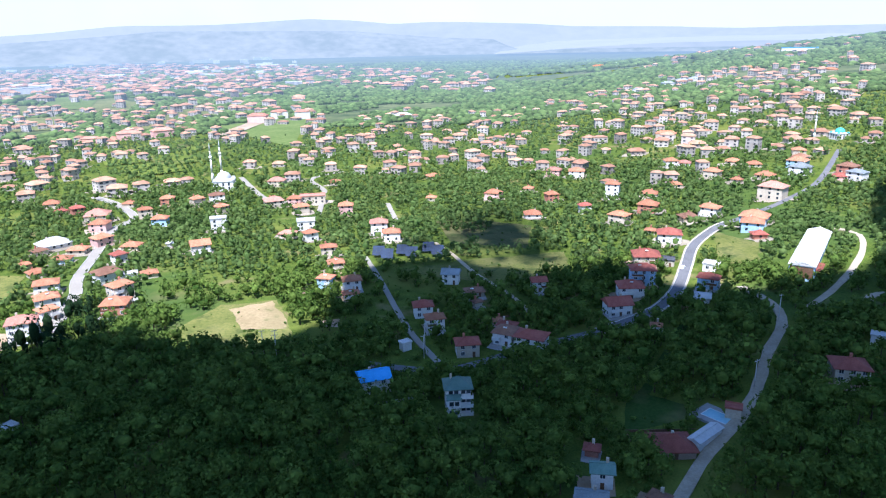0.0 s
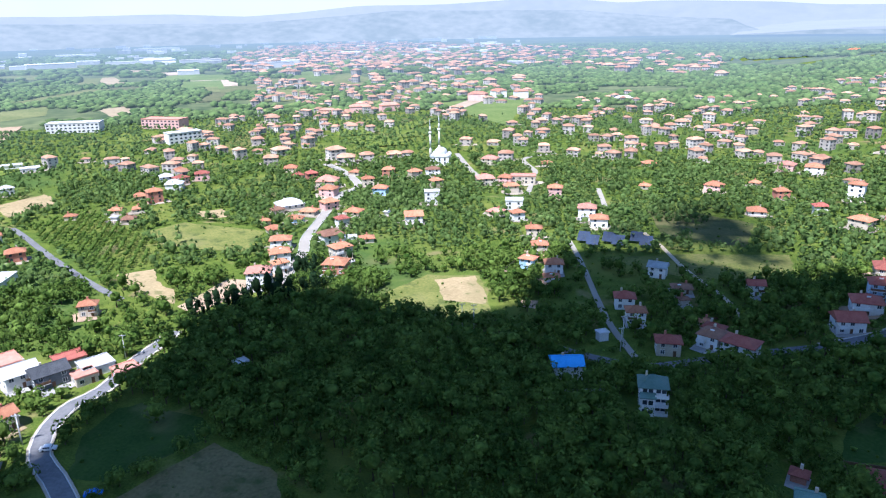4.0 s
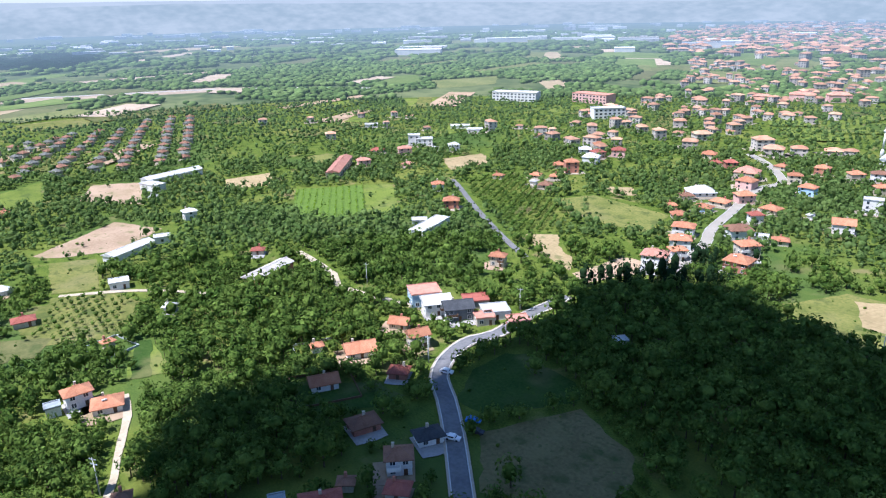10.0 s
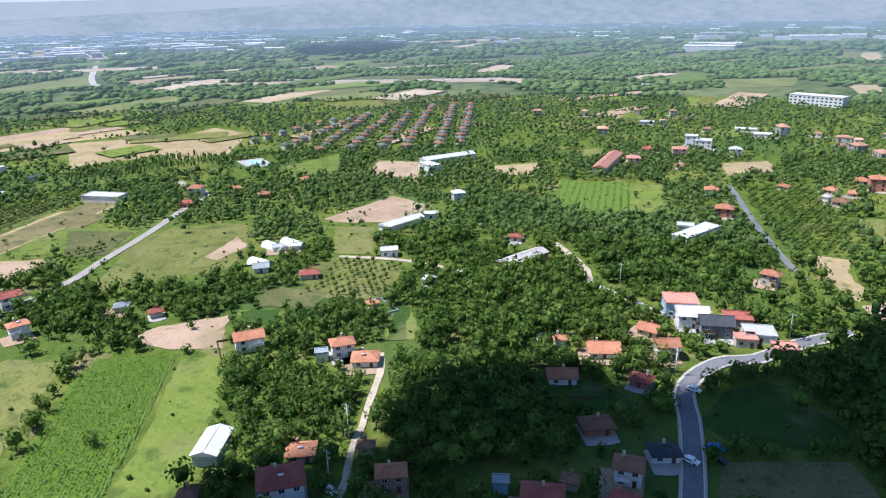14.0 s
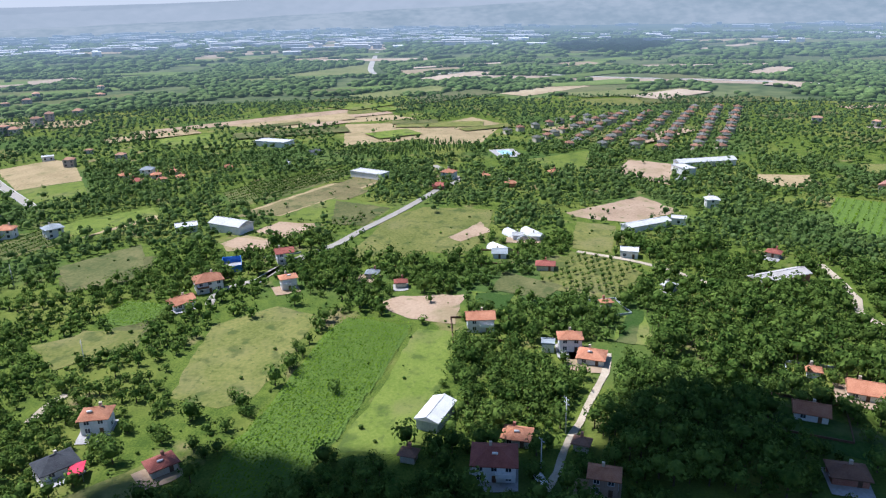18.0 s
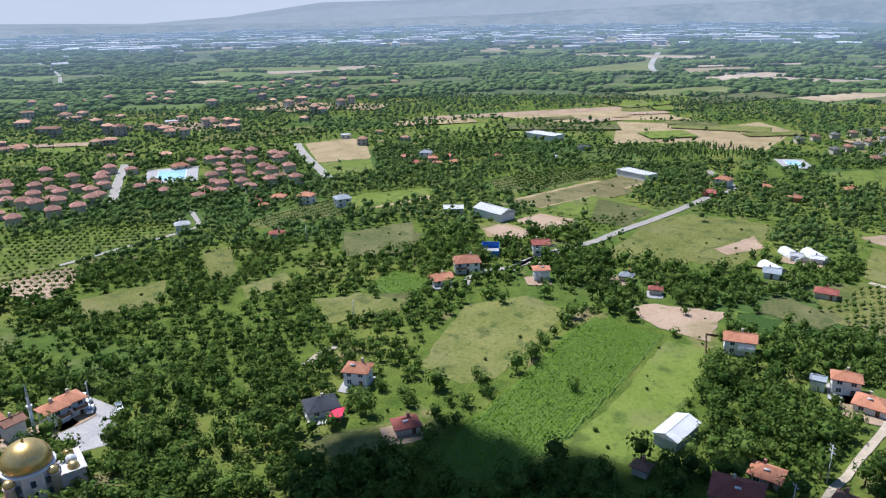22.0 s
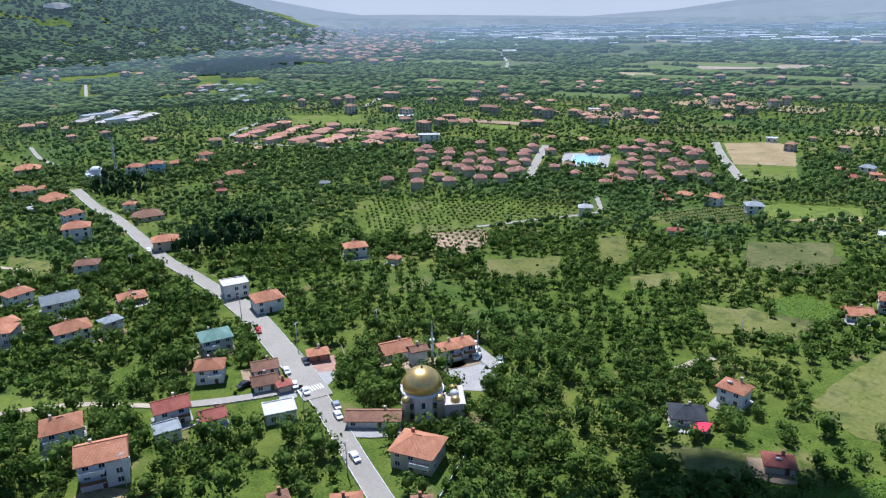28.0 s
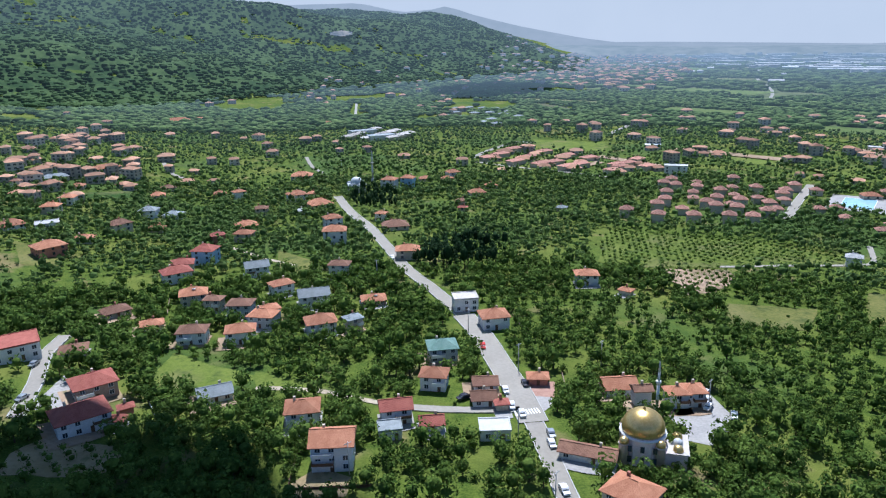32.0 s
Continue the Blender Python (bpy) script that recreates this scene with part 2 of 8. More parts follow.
WALL = {
    "w": surface("white_plaster", (0.60, 0.585, 0.56), (0.74, 0.725, 0.70), 4, 0.9, 0.1, 0.08, object_space=True),
    "c": surface("cream_plaster", (0.42, 0.36, 0.28), (0.54, 0.48, 0.38), 4, 0.9, 0.1, 0.1, object_space=True),
    "p": surface("pink_plaster", (0.58, 0.34, 0.30), (0.68, 0.45, 0.40), 4, 0.9, 0.1, 0.1, object_space=True),
    "u": surface("pale_blue_plaster", (0.26, 0.40, 0.55), (0.38, 0.52, 0.66), 4, 0.9, 0.1, 0.1, object_space=True),
    "k": surface("brick_red_wall", (0.33, 0.13, 0.09), (0.43, 0.20, 0.14), 3, 0.9, 0.2, 0.1, object_space=True),
    "y": surface("grey_render", (0.34, 0.36, 0.37), (0.46, 0.48, 0.48), 4, 0.9, 0.1, 0.08, object_space=True),
    "b": surface("bare_block_wall", (0.30, 0.21, 0.16), (0.40, 0.29, 0.22), 3, 0.9, 0.2, 0.1, object_space=True),
    "i": surface("pale_pink_plaster", (0.55, 0.45, 0.44), (0.68, 0.58, 0.56), 4, 0.9, 0.1, 0.05, object_space=True),
    "d": surface("dark_panel_wall", (0.07, 0.085, 0.10), (0.12, 0.135, 0.15), 3, 0.7, 0.1, 0.08, object_space=True),
}
WALL_WORD = {"w": "white plaster", "c": "cream plaster", "p": "pink plaster", "u": "pale blue", "k": "brick red", "y": "grey render",
             "b": "bare block", "d": "dark panelled"}
GLASS = surface("window_glass", (0.02, 0.03, 0.04), (0.05, 0.065, 0.08), 1.5, 0.12, 0.0, 0.3, object_space=True)
FRAME = surface("white_window_frame", (0.6, 0.6, 0.58), (0.72, 0.72, 0.70), 1, 0.6)
DARKWOOD = surface("dark_door_wood", (0.09, 0.05, 0.03), (0.16, 0.09, 0.05), 0.8, 0.7)
STEEL = surface("galvanised_steel", (0.35, 0.36, 0.37), (0.5, 0.51, 0.52), 1, 0.45, metal=0.6)
BARK = surface("bark", (0.06, 0.045, 0.03), (0.13, 0.10, 0.07), 0.6, 0.95, 0.5)
GOLD = surface("gold_dome_metal", (0.52, 0.36, 0.12), (0.66, 0.48, 0.20), 3, 0.34, 0.0, 0.0, metal=0.75)
LEAD = surface("lead_grey_dome", (0.40, 0.42, 0.43), (0.52, 0.54, 0.54), 3, 0.5)
TEAL = surface("turquoise_dome", (0.05, 0.33, 0.32), (0.10, 0.42, 0.40), 3, 0.4)
POOL = surface("pool_water", (0.28, 0.50, 0.57), (0.38, 0.58, 0.63), 4, 0.08, 0.0, 0.0)
SOLAR = surface("solar_panel", (0.006, 0.018, 0.045), (0.012, 0.034, 0.08), 3, 0.4)
TARP = surface("blue_tarpaulin", (0.03, 0.13, 0.42), (0.05, 0.2, 0.55), 2, 0.6)
LEAF = soft_green("broad_leaves", (0.040, 0.082, 0.014), (0.146, 0.215, 0.042), 9.0, 0.30)
# Paler, bluer copy of LEAF: a haze tint painted into the leaf colour.
LEAF_HAZE_TINT = distant(soft_green("haze_tinted_leaves", (0.056, 0.104, 0.026), (0.142, 0.205, 0.060), 9.0, 0.30))
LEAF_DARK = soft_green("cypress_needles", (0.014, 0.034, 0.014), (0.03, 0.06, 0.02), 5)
# Much the same tinted greens, with painted haze on top.
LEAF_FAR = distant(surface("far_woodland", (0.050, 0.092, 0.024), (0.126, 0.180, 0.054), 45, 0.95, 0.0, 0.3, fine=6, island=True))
# Mountain greens, under a thinner coat of painted haze.
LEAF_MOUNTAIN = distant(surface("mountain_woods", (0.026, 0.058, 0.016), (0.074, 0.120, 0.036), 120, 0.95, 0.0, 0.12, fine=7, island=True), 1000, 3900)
VEIL = surface("thin_cloud", (0.85, 0.85, 0.86), (0.92, 0.92, 0.92), 40, 1.0)
VEIL.node_tree.nodes["Principled BSDF"].inputs["Alpha"].default_value = 0.07
CLOUD = surface("cloud_white", (0.85, 0.85, 0.86), (0.92, 0.92, 0.92), 40, 1.0)

# ---- the ground: a valley floor, a slope with a village, hills in the distance ----
def smooth(a, b, v):
    """0 at a, 1 at b."""
    k = min(1.0, max(0.0, (v - a) / (b - a)))
    return k * k * (3 - 2 * k)


RIDGE = ((150, -2.3), (156, -2.1), (159, -1.1), (162, 0.0), (165, 0.9), (168, 1.5), (172, 1.75), (176, 2.0), (182, 2.45), (190, 3.3), (200, 4.3), (215, 5.0))
RIDGE_YAW, RIDGE_DEG = [k[0] for k in RIDGE], [k[1] for k in RIDGE]


def mountain(x, y):
    """The wooded mountain: its crest keeps the angle over the hill that it shows for each bearing."""
    if y > -800:
        return 0.0
    yaw, r = math.degrees(math.atan2(-x, y)) % 360, math.hypot(x, y)
    if yaw < 150 or yaw > 250:
        return 0.0
    foot = float(np.interp(yaw, (155, 170, 185, 200), (2000, 1600, 1250, 950)))
    deg = float(np.interp(yaw, RIDGE_YAW, RIDGE_DEG))
    crest = max(0.0, 107 + 2850 * math.tan(radians(deg)))
    k = smooth(foot, 2850, r)
    spur = noise.fractal(Vector((x / 520, y / 520, 0.3)), 1.0, 2.0, 4)
    return crest * k * (1 + 0.8 * spur * (1 - k)) + 22 * spur * k * smooth(0, 60, crest)


def gz(x, y):
    """The height of the ground."""
    z = 0.11 * min(max(x - 60, 0), 1500) * smooth(2600, 1400, y) if y > 1400 else 0.11 * min(max(x - 60, 0), 1500)
    if y < -800:
        m = mountain(x, y)
        return max(z * smooth(-1600, -800, y), m) if m else z * smooth(-1600, -800, y)
    return z


def ground_material():
    """Rough grass: dry and lush patches, bare spots, and a fine grain."""
    m = surface("rough_grass", (0.046, 0.080, 0.012), (0.115, 0.152, 0.024), 5, 0.95, 0.9, 0.0, fine=8)
    n, l = m.node_tree.nodes, m.node_tree.links
    b = n["Principled BSDF"]
    was = b.inputs["Base Color"].links[0].from_socket
    pos = n.new("ShaderNodeNewGeometry").outputs["Position"]
    for scale, low, high, colour in ((0.022, 0.50, 0.66, (0.155, 0.170, 0.036, 1)), (0.05, 0.60, 0.70, (0.22, 0.17, 0.085, 1)), (0.009, 0.52, 0.62, (0.052, 0.095, 0.024, 1))):
        t = n.new("ShaderNodeTexNoise")
        t.inputs["Scale"].default_value, t.inputs["Detail"].default_value = scale, 5
        l.new(pos, t.inputs["Vector"])
        r = n.new("ShaderNodeMapRange")
        r.inputs["From Min"].default_value, r.inputs["From Max"].default_value = low, high
        r.inputs["To Max"].default_value = 0.75
        l.new(t.outputs["Fac"], r.inputs["Value"])
        mix = n.new("ShaderNodeMix"); mix.data_type = "RGBA"
        l.new(r.outputs[0], mix.inputs["Factor"])
        l.new(was, mix.inputs["A"])
        mix.inputs["B"].default_value = colour
        was = mix.outputs["Result"]
    l.new(was, b.inputs["Base Color"])
    return m


GRASS = ground_material()


def sheet_of_ground():
    rings, spokes = 120, 420
    radii = [4950 * (1.04 ** i - 1) / (1.04 ** rings - 1) for i in range(1, rings + 1)]
    verts = [(0, 0, gz(0, 0))]
    for r in radii:
        for s in range(spokes):
            a = 2 * math.pi * s / spokes
            x, y = r * math.cos(a), r * math.sin(a)
            verts.append((x, y, gz(x, y)))
    faces = [(0, 1 + s, 1 + (s + 1) % spokes) for s in range(spokes)]
    for i in range(rings - 1):
        o = 1 + i * spokes
        for s in range(spokes):
            q = (s + 1) % spokes
            faces.append((o + s, o + spokes + s, o + spokes + q, o + q))
    me = bpy.data.meshes.new("ground")
    me.from_pydata(verts, [], faces)
    me.materials.append(GRASS)
    me.polygons.foreach_set("use_smooth", [True] * len(faces))
    return tagged(new("ground", me), "green meadow ground of a wide farmed valley", "ground", kind="structure")


sheet_of_ground()

# ---- tools ----
def part(name, bm, material, parent=None, label=""):
    """Links a bmesh as one mesh object, under a thing or a part."""
    me = bpy.data.meshes.new(name)
    bm.to_mesh(me)
    bm.free()
    for m in material if isinstance(material, (list, tuple)) else (material,):
        me.materials.append(m)
    ob = new(name, me)
    ob.parent = parent
    return tagged(ob, label)


def put(name, me, parent, x=0, y=0, z=0, turn=0):
    """One more object on a mesh that is already there."""
    ob = new(name, me)
    ob.parent = parent
    ob.matrix_basis = pose(x, y, z, 0, 0, turn)
    return ob


def empty(name, x, y, turn=0, z=None):
    ob = new(name)
    ob.matrix_basis = pose(x, y, gz(x, y) if z is None else z, 0, 0, turn)
    return ob


def slab(bm, x0, x1, y0, y1, z0, z1, mat=0):
    v = [bm.verts.new(p) for p in ((x0, y0, z0), (x1, y0, z0), (x1, y1, z0), (x0, y1, z0), (x0, y0, z1), (x1, y0, z1), (x1, y1, z1), (x0, y1, z1))]
    for f in ((3, 2, 1, 0), (4, 5, 6, 7), (0, 1, 5, 4), (1, 2, 6, 5), (2, 3, 7, 6), (3, 0, 4, 7)):
        bm.faces.new([v[i] for i in f]).material_index = mat


def box(x0, x1, y0, y1, z0, z1):
    bm = bmesh.new()
    slab(bm, x0, x1, y0, y1, z0, z1)
    return bm


def turned(profile, steps=16, x=0, y=0):
    """A turned body from pairs of radius and height."""
    bm = bmesh.new()
    rings = []
    for r, z in profile:
        rings.append([bm.verts.new((x + r * math.cos(2 * math.pi * i / steps), y + r * math.sin(2 * math.pi * i / steps), z)) for i in range(steps)])
    for a, b in zip(rings, rings[1:]):
        for i in range(steps):
            f = bm.faces.new((a[i], a[(i + 1) % steps], b[(i + 1) % steps], b[i]))
            f.smooth = True
    bm.faces.new(rings[-1])
    bm.faces.new(rings[0][::-1])
    return bm


# the plan in cells of two metres: 1 road, 2 field, 3 building, 4 and up the woods
CELL, HALF = 2.0, 900
PLAN = np.zeros((HALF, HALF), np.uint8)
WOOD_KIND = ["tall", "poplar", "cypress", "orchard", "open"]
GX, GY = np.meshgrid((np.arange(HALF) + 0.5) * CELL - HALF, (np.arange(HALF) + 0.5) * CELL - HALF, indexing="ij")


def inside(points, px, py):
    hit = np.zeros(px.shape, bool)
    for (x0, y0), (x1, y1) in zip(points, points[1:] + points[:1]):
        if y0 == y1:
            continue
        cross = (y0 > py) != (y1 > py)
        hit ^= cross & (px < (x1 - x0) * (py - y0) / (y1 - y0) + x0)
    return hit


def mark(points, code, only=None):
    xs, ys = [p[0] for p in points], [p[1] for p in points]
    a, b = int((min(xs) + HALF) / CELL) - 1, int((max(xs) + HALF) / CELL) + 2
    c, d = int((min(ys) + HALF) / CELL) - 1, int((max(ys) + HALF) / CELL) + 2
    a, c, b, d = max(a, 0), max(c, 0), min(b, HALF), min(d, HALF)
    if a >= b or c >= d:
        return
    sub = PLAN[a:b, c:d]
    m = inside(points, GX[a:b, c:d], GY[a:b, c:d])
    sub[m if only is None else m & np.isin(sub, only)] = code


FAR_CLEAR = []  # fields and roads of the backdrop, where no wood grows
ROAD_LABEL = {"asphalt": "grey worn asphalt road with pale kerbs", "concrete": "pale concrete village road between gardens", "gravel": "pale gravel lane between trees"}


def road(kind, width, line):
    pts = [Vector((x, y, 0)) for x, y in line]
    dense = []
    for i in range(len(pts) - 1):  # a rounded line through the given points
        p0, p1, p2, p3 = pts[max(i - 1, 0)], pts[i], pts[i + 1], pts[min(i + 2, len(pts) - 1)]
        n = max(2, int((p2 - p1).length / 6))
        for k in range(n):
            t = k / n
            dense.append(0.5 * (2 * p1 + (p2 - p0) * t + (2 * p0 - 5 * p1 + 4 * p2 - p3) * t * t + (3 * p1 - p0 - 3 * p2 + p3) * t ** 3))
    dense.append(pts[-1])
    sides = []
    for i, p in enumerate(dense):
        d = (dense[min(i + 1, len(dense) - 1)] - dense[max(i - 1, 0)]).normalized()
        sides.append(Vector((-d.y, d.x, 0)))

    def ribbon(o0, o1, h0, h1, dash=False, ragged=0.0):
        bm = bmesh.new()
        last = None
        for i, (p, s) in enumerate(zip(dense, sides)):
            row = []
            for off, h in ((o0, h0), (o0, h1), (o1, h1), (o1, h0)):
                q = p + s * (off + (random.uniform(-ragged, ragged) if ragged else 0))
                row.append(bm.verts.new((q.x, q.y, gz(p.x, p.y) + h)))
            if last and not (dash and i % 2):
                for k in range(3):
                    bm.faces.new((last[k], last[k + 1], row[k + 1], row[k]))
            last = row
        bmesh.ops.recalc_face_normals(bm, faces=bm.faces)
        return bm

    w = width / 2
    lift = {"asphalt": 0.31, "concrete": 0.34, "gravel": 0.27}[kind]
    paved = FAR_ROAD if math.hypot(*line[0]) > 880 else PAVED[kind]
    ob = tagged(part("road", ribbon(-w, w, -0.4, lift, ragged=0.25 if kind == "gravel" else 0.06), paved), ROAD_LABEL[kind], "road", kind="structure")
    if kind != "gravel" and width > 4.3:
        for e in (-1, 1):
            a, b = sorted((e * w, e * (w + 0.25)))
            part("kerb", ribbon(a, b, -0.4, lift + 0.13), KERB, ob)
            if kind == "asphalt":
                a, b = sorted((e * (w + 0.25), e * (w + 0.85)))
                part("sidewalk", ribbon(a, b, -0.4, lift + 0.11), SIDEWALK, ob, "beige paved sidewalk")
    for p, s, q, r in zip(dense[::6], sides[::6], dense[6::6], sides[6::6]) if paved is FAR_ROAD else ():
        k = 3 * w + 4
        FAR_CLEAR.append([tuple((p + s * k)[:2]), tuple((q + r * k)[:2]), tuple((q - r * k)[:2]), tuple((p - s * k)[:2])])
    for p, s, q, r in zip(dense, sides, dense[1:], sides[1:]):
        k = w + 2.4
        mark([tuple((p + s * k)[:2]), tuple((q + r * k)[:2]), tuple((q - r * k)[:2]), tuple((p - s * k)[:2])], 1)
    return ob


FIELD_LABEL = {"meadow": "dry yellow-green meadow between hedges", "olive": "olive-brown pasture with scattered bushes", "lawn": "lush green grass field among trees",
               "lightgreen": "light green mown grass field", "corn": "dense green maize field in rows", "stubble": "tan harvested stubble field",
               "sand": "bare pinkish-tan earth field", "fallow": "brown fallow field with mown stripes", "paving": "pale paved courtyard between buildings",
               "brick": "reddish brick-paved forecourt beside the road", "vines": "grassy vineyard ground between rows of vines"}
FIELDS_MADE = []


def field(kind, corners):
    """A patch of cultivated land with a ragged edge, laid on the ground."""
    lift = 0.03 + 0.002 * len(FIELDS_MADE)
    pts = []
    for (x0, y0), (x1, y1) in zip(corners, corners[1:] + corners[:1]):
        n = max(2, min(24, int(math.hypot(x1 - x0, y1 - y0) / 4)))
        for k in range(n):
            j = 0.0 if kind == "paving" else 0.7
            pts.append((x0 + (x1 - x0) * k / n + random.uniform(-j, j), y0 + (y1 - y0) * k / n + random.uniform(-j, j)))
    bm = bmesh.new()
    bm.faces.new([bm.verts.new((x, y, gz(x, y) + lift)) for x, y in pts])
    bmesh.ops.triangulate(bm, faces=bm.faces)
    bmesh.ops.recalc_face_normals(bm, faces=bm.faces)
    if bm.faces and sum(f.normal.z for f in bm.faces) < 0:
        bmesh.ops.reverse_faces(bm, faces=bm.faces)
    land = FAR_FIELD if math.hypot(*corners[0]) > 880 else FIELD
    ob = tagged(part("field" if kind != "paving" else "courtyard", bm, land[kind]), FIELD_LABEL[kind], "field" if kind != "paving" else "courtyard", kind="structure")
    FIELDS_MADE.append((kind, corners))
    if land is FAR_FIELD:
        FAR_CLEAR.append(corners)
    cx, cy = sum(c[0] for c in corners) / len(corners), sum(c[1] for c in corners) / len(corners)
    mark([(cx + (x - cx) * 1.10, cy + (y - cy) * 1.10) for x, y in corners], 2, (0, 2))  # hedges keep clear of the edge
    return ob


def plan_at(x, y):
    return PLAN[int((x + HALF) / CELL), int((y + HALF) / CELL)]


def wood(kind, corners):
    mark(list(corners), 4 + WOOD_KIND.index(kind), (0,) if kind != "orchard" else (0, 2))


# ---- roads and lanes: kind, width, then points on the middle line ----
road('asphalt', 4.4, [(53, 246), (62, 252), (78, 262), (91, 279), (104, 308), (116, 335), (134, 358), (143, 365)])
road('asphalt', 3.4, [(143, 365), (168, 381), (191, 399), (221, 429), (273, 508)])
road('asphalt', 4.0, [(53, 246), (30, 234), (13, 224), (3, 218), (-6, 215), (-21, 217), (-33, 221)])
road('concrete', 2.4, [(-47, 343), (-37, 312), (-26, 273), (-17, 244), (-7, 221)])
road('gravel', 1.9, [(-12, 367), (-3, 346), (7, 318), (22, 287), (29, 265)])
road('gravel', 3.5, [(46, 137), (52.9, 146.5), (62, 160), (79, 179), (88, 191), (95, 203), (104, 219), (115.5, 236), (120, 250), (119, 264), (116, 276)])
road('gravel', 2.8, [(130, 248), (150, 266), (175, 296), (188, 322), (184, 336)])
road('gravel', 3.3, [(133, 245), (145, 241), (155, 252), (161, 253)])
road('concrete', 5.0, [(-155, 241), (-161, 262), (-169, 291), (-179, 312), (-189, 348), (-204, 403), (-203, 430), (-232, 469), (-261, 495)])
road('concrete', 4.0, [(-173, 560), (-140, 493), (-120, 468), (-95, 497), (-114, 548), (-94, 579)])
road('concrete', 3.3, [(-94, 490), (-87, 433)])
road('concrete', 3.0, [(-46, 461), (-36, 411)])
road('asphalt', 4.7, [(-99, 84), (-111, 92.5), (-126, 103), (-141, 112.5), (-152, 118.5), (-159.5, 127), (-164, 137), (-165, 144), (-163, 153), (-167, 173), (-168, 187), (-170, 196)])
road('asphalt', 3.2, [(-212, 216), (-237, 227), (-267, 242), (-297, 258), (-329, 276), (-350, 287)])
road('gravel', 3.0, [(-289, 143), (-252, 140), (-239, 135), (-215, 141), (-194, 148), (-181, 153)])
road('gravel', 2.6, [(-305, 43), (-293, 65), (-283, 77), (-270, 88), (-261, 94)])
road('gravel', 2.0, [(-136, 15), (-144, 19), (-154, 22), (-166, 27), (-181, 33), (-193, 38), (-206, 41)])
road('concrete', 4.3, [(-287, -84), (-298, -80), (-314, -69), (-337, -60), (-359, -50), (-386, -39), (-420, -27), (-445, -15), (-465, -25), (-488, -34)])
road('concrete', 3.3, [(-242, -103), (-257, -104), (-268, -92), (-285, -86)])
road('gravel', 2.6, [(-161, -123), (-169, -123), (-176, -121)])
road('concrete', 2.6, [(-194, -278), (-205, -275), (-224, -271), (-241, -266), (-258, -262), (-267, -265), (-284, -286)])
road('concrete', 5.3, [(-476, -354), (-435, -316), (-381, -260)])
road('concrete', 5.3, [(-363, -424), (-320, -383), (-282, -345)])
road('concrete', 5.2, [(-56, -100), (-58, -119), (-60, -138), (-62.3, -156), (-63.5, -168)])
road('concrete', 8.2, [(-63.5, -168.3), (-65, -186), (-65.4, -206), (-66, -231), (-64.5, -252)])
road('concrete', 5.6, [(-64.5, -252.4), (-62, -268), (-59, -286), (-53, -317), (-50, -353), (-46, -397), (-39, -440), (-35, -490)])
road('concrete', 3.4, [(-62, -176), (-50, -179), (-40, -182), (-30, -186)])
road('gravel', 2.3, [(14, -210), (-4, -204), (-18, -194), (-32, -185), (-46, -180)])
road('concrete', 4.6, [(81, -205), (82, -227), (85, -248), (83, -266)])
road('gravel', 2.3, [(30, -377), (13, -353), (-1, -337)])
road('concrete', 3.3, [(-21, -675), (-24, -617), (-32, -581)])
road('concrete', 3.3, [(105, -668), (93, -614), (79, -587)])
road('gravel', 4.0, [(-363, -740), (-440, -815)])
road('concrete', 4.6, [(-1084, -1484), (-895, -1180), (-759, -1002)])

# ---- fields: kind and corners ----
field('meadow', [(-114, 244), (-100, 278), (-78, 283), (-69, 265), (-61, 240), (-79, 235)])
field('stubble', [(-95, 273), (-80, 282), (-70, 264), (-66, 252), (-84, 252)])
field('sand', [(-55, 260), (-47, 261), (-46, 253), (-54, 253)])
field('meadow', [(132, 353), (144, 328), (133, 298), (118, 307)])
field('meadow', [(-30, 320), (6, 336), (55, 348), (53, 317), (13, 302)])
field('olive', [(-13, 415), (17, 413), (43, 399), (36, 354), (-3, 366)])
field('lawn', [(117, 304), (59, 197), (67, 190), (66, 182), (47, 175), (48, 187)])
field('lawn', [(-138, 114), (-150, 130), (-151, 145), (-146, 150), (-123, 148), (-115, 142), (-118, 134), (-128, 115)])
field('fallow', [(-104, 93), (-122, 109), (-119, 120), (-112, 138), (-88, 131), (-78, 113), (-75, 106)])
field('stubble', [(-237, 240), (-224, 252), (-214, 239), (-196, 230), (-188, 218), (-215, 227)])
field('sand', [(-185, 216), (-183, 249), (-175, 251), (-166, 239), (-174, 213)])
field('corn', [(-400, 198), (-379, 236), (-323, 202), (-325, 184), (-348, 172)])
field('lightgreen', [(-379, 236), (-367, 251), (-315, 219), (-318, 200)])
field('stubble', [(-400, 319), (-394, 355), (-375, 342), (-373, 304)])
field('stubble', [(-273, 301), (-259, 310), (-215, 287), (-242, 283)])
field('stubble', [(-271, 343), (-258, 355), (-245, 340), (-252, 332)])
field('stubble', [(-457, 177), (-454, 212), (-421, 190), (-431, 166)])
field('stubble', [(-656, 374), (-622, 390), (-594, 377), (-588, 349)])
field('lightgreen', [(-698, 504), (-691, 543), (-633, 510), (-642, 469)])
field('sand', [(-467, 86), (-504, 104), (-489, 130), (-429, 114)])
field('sand', [(-368, 44), (-402, 91), (-372, 106), (-349, 78), (-358, 52)])
field('stubble', [(-674, -132), (-683, -10), (-653, 15), (-574, -2), (-565, -39), (-601, -56), (-560, -113)])
field('stubble', [(-735, -142), (-750, -119), (-732, -109), (-699, -136)])
field('lightgreen', [(-502, 25), (-539, 80), (-481, 69), (-473, 45)])
field('lightgreen', [(-393, -85), (-375, -50), (-361, -54), (-374, -82)])
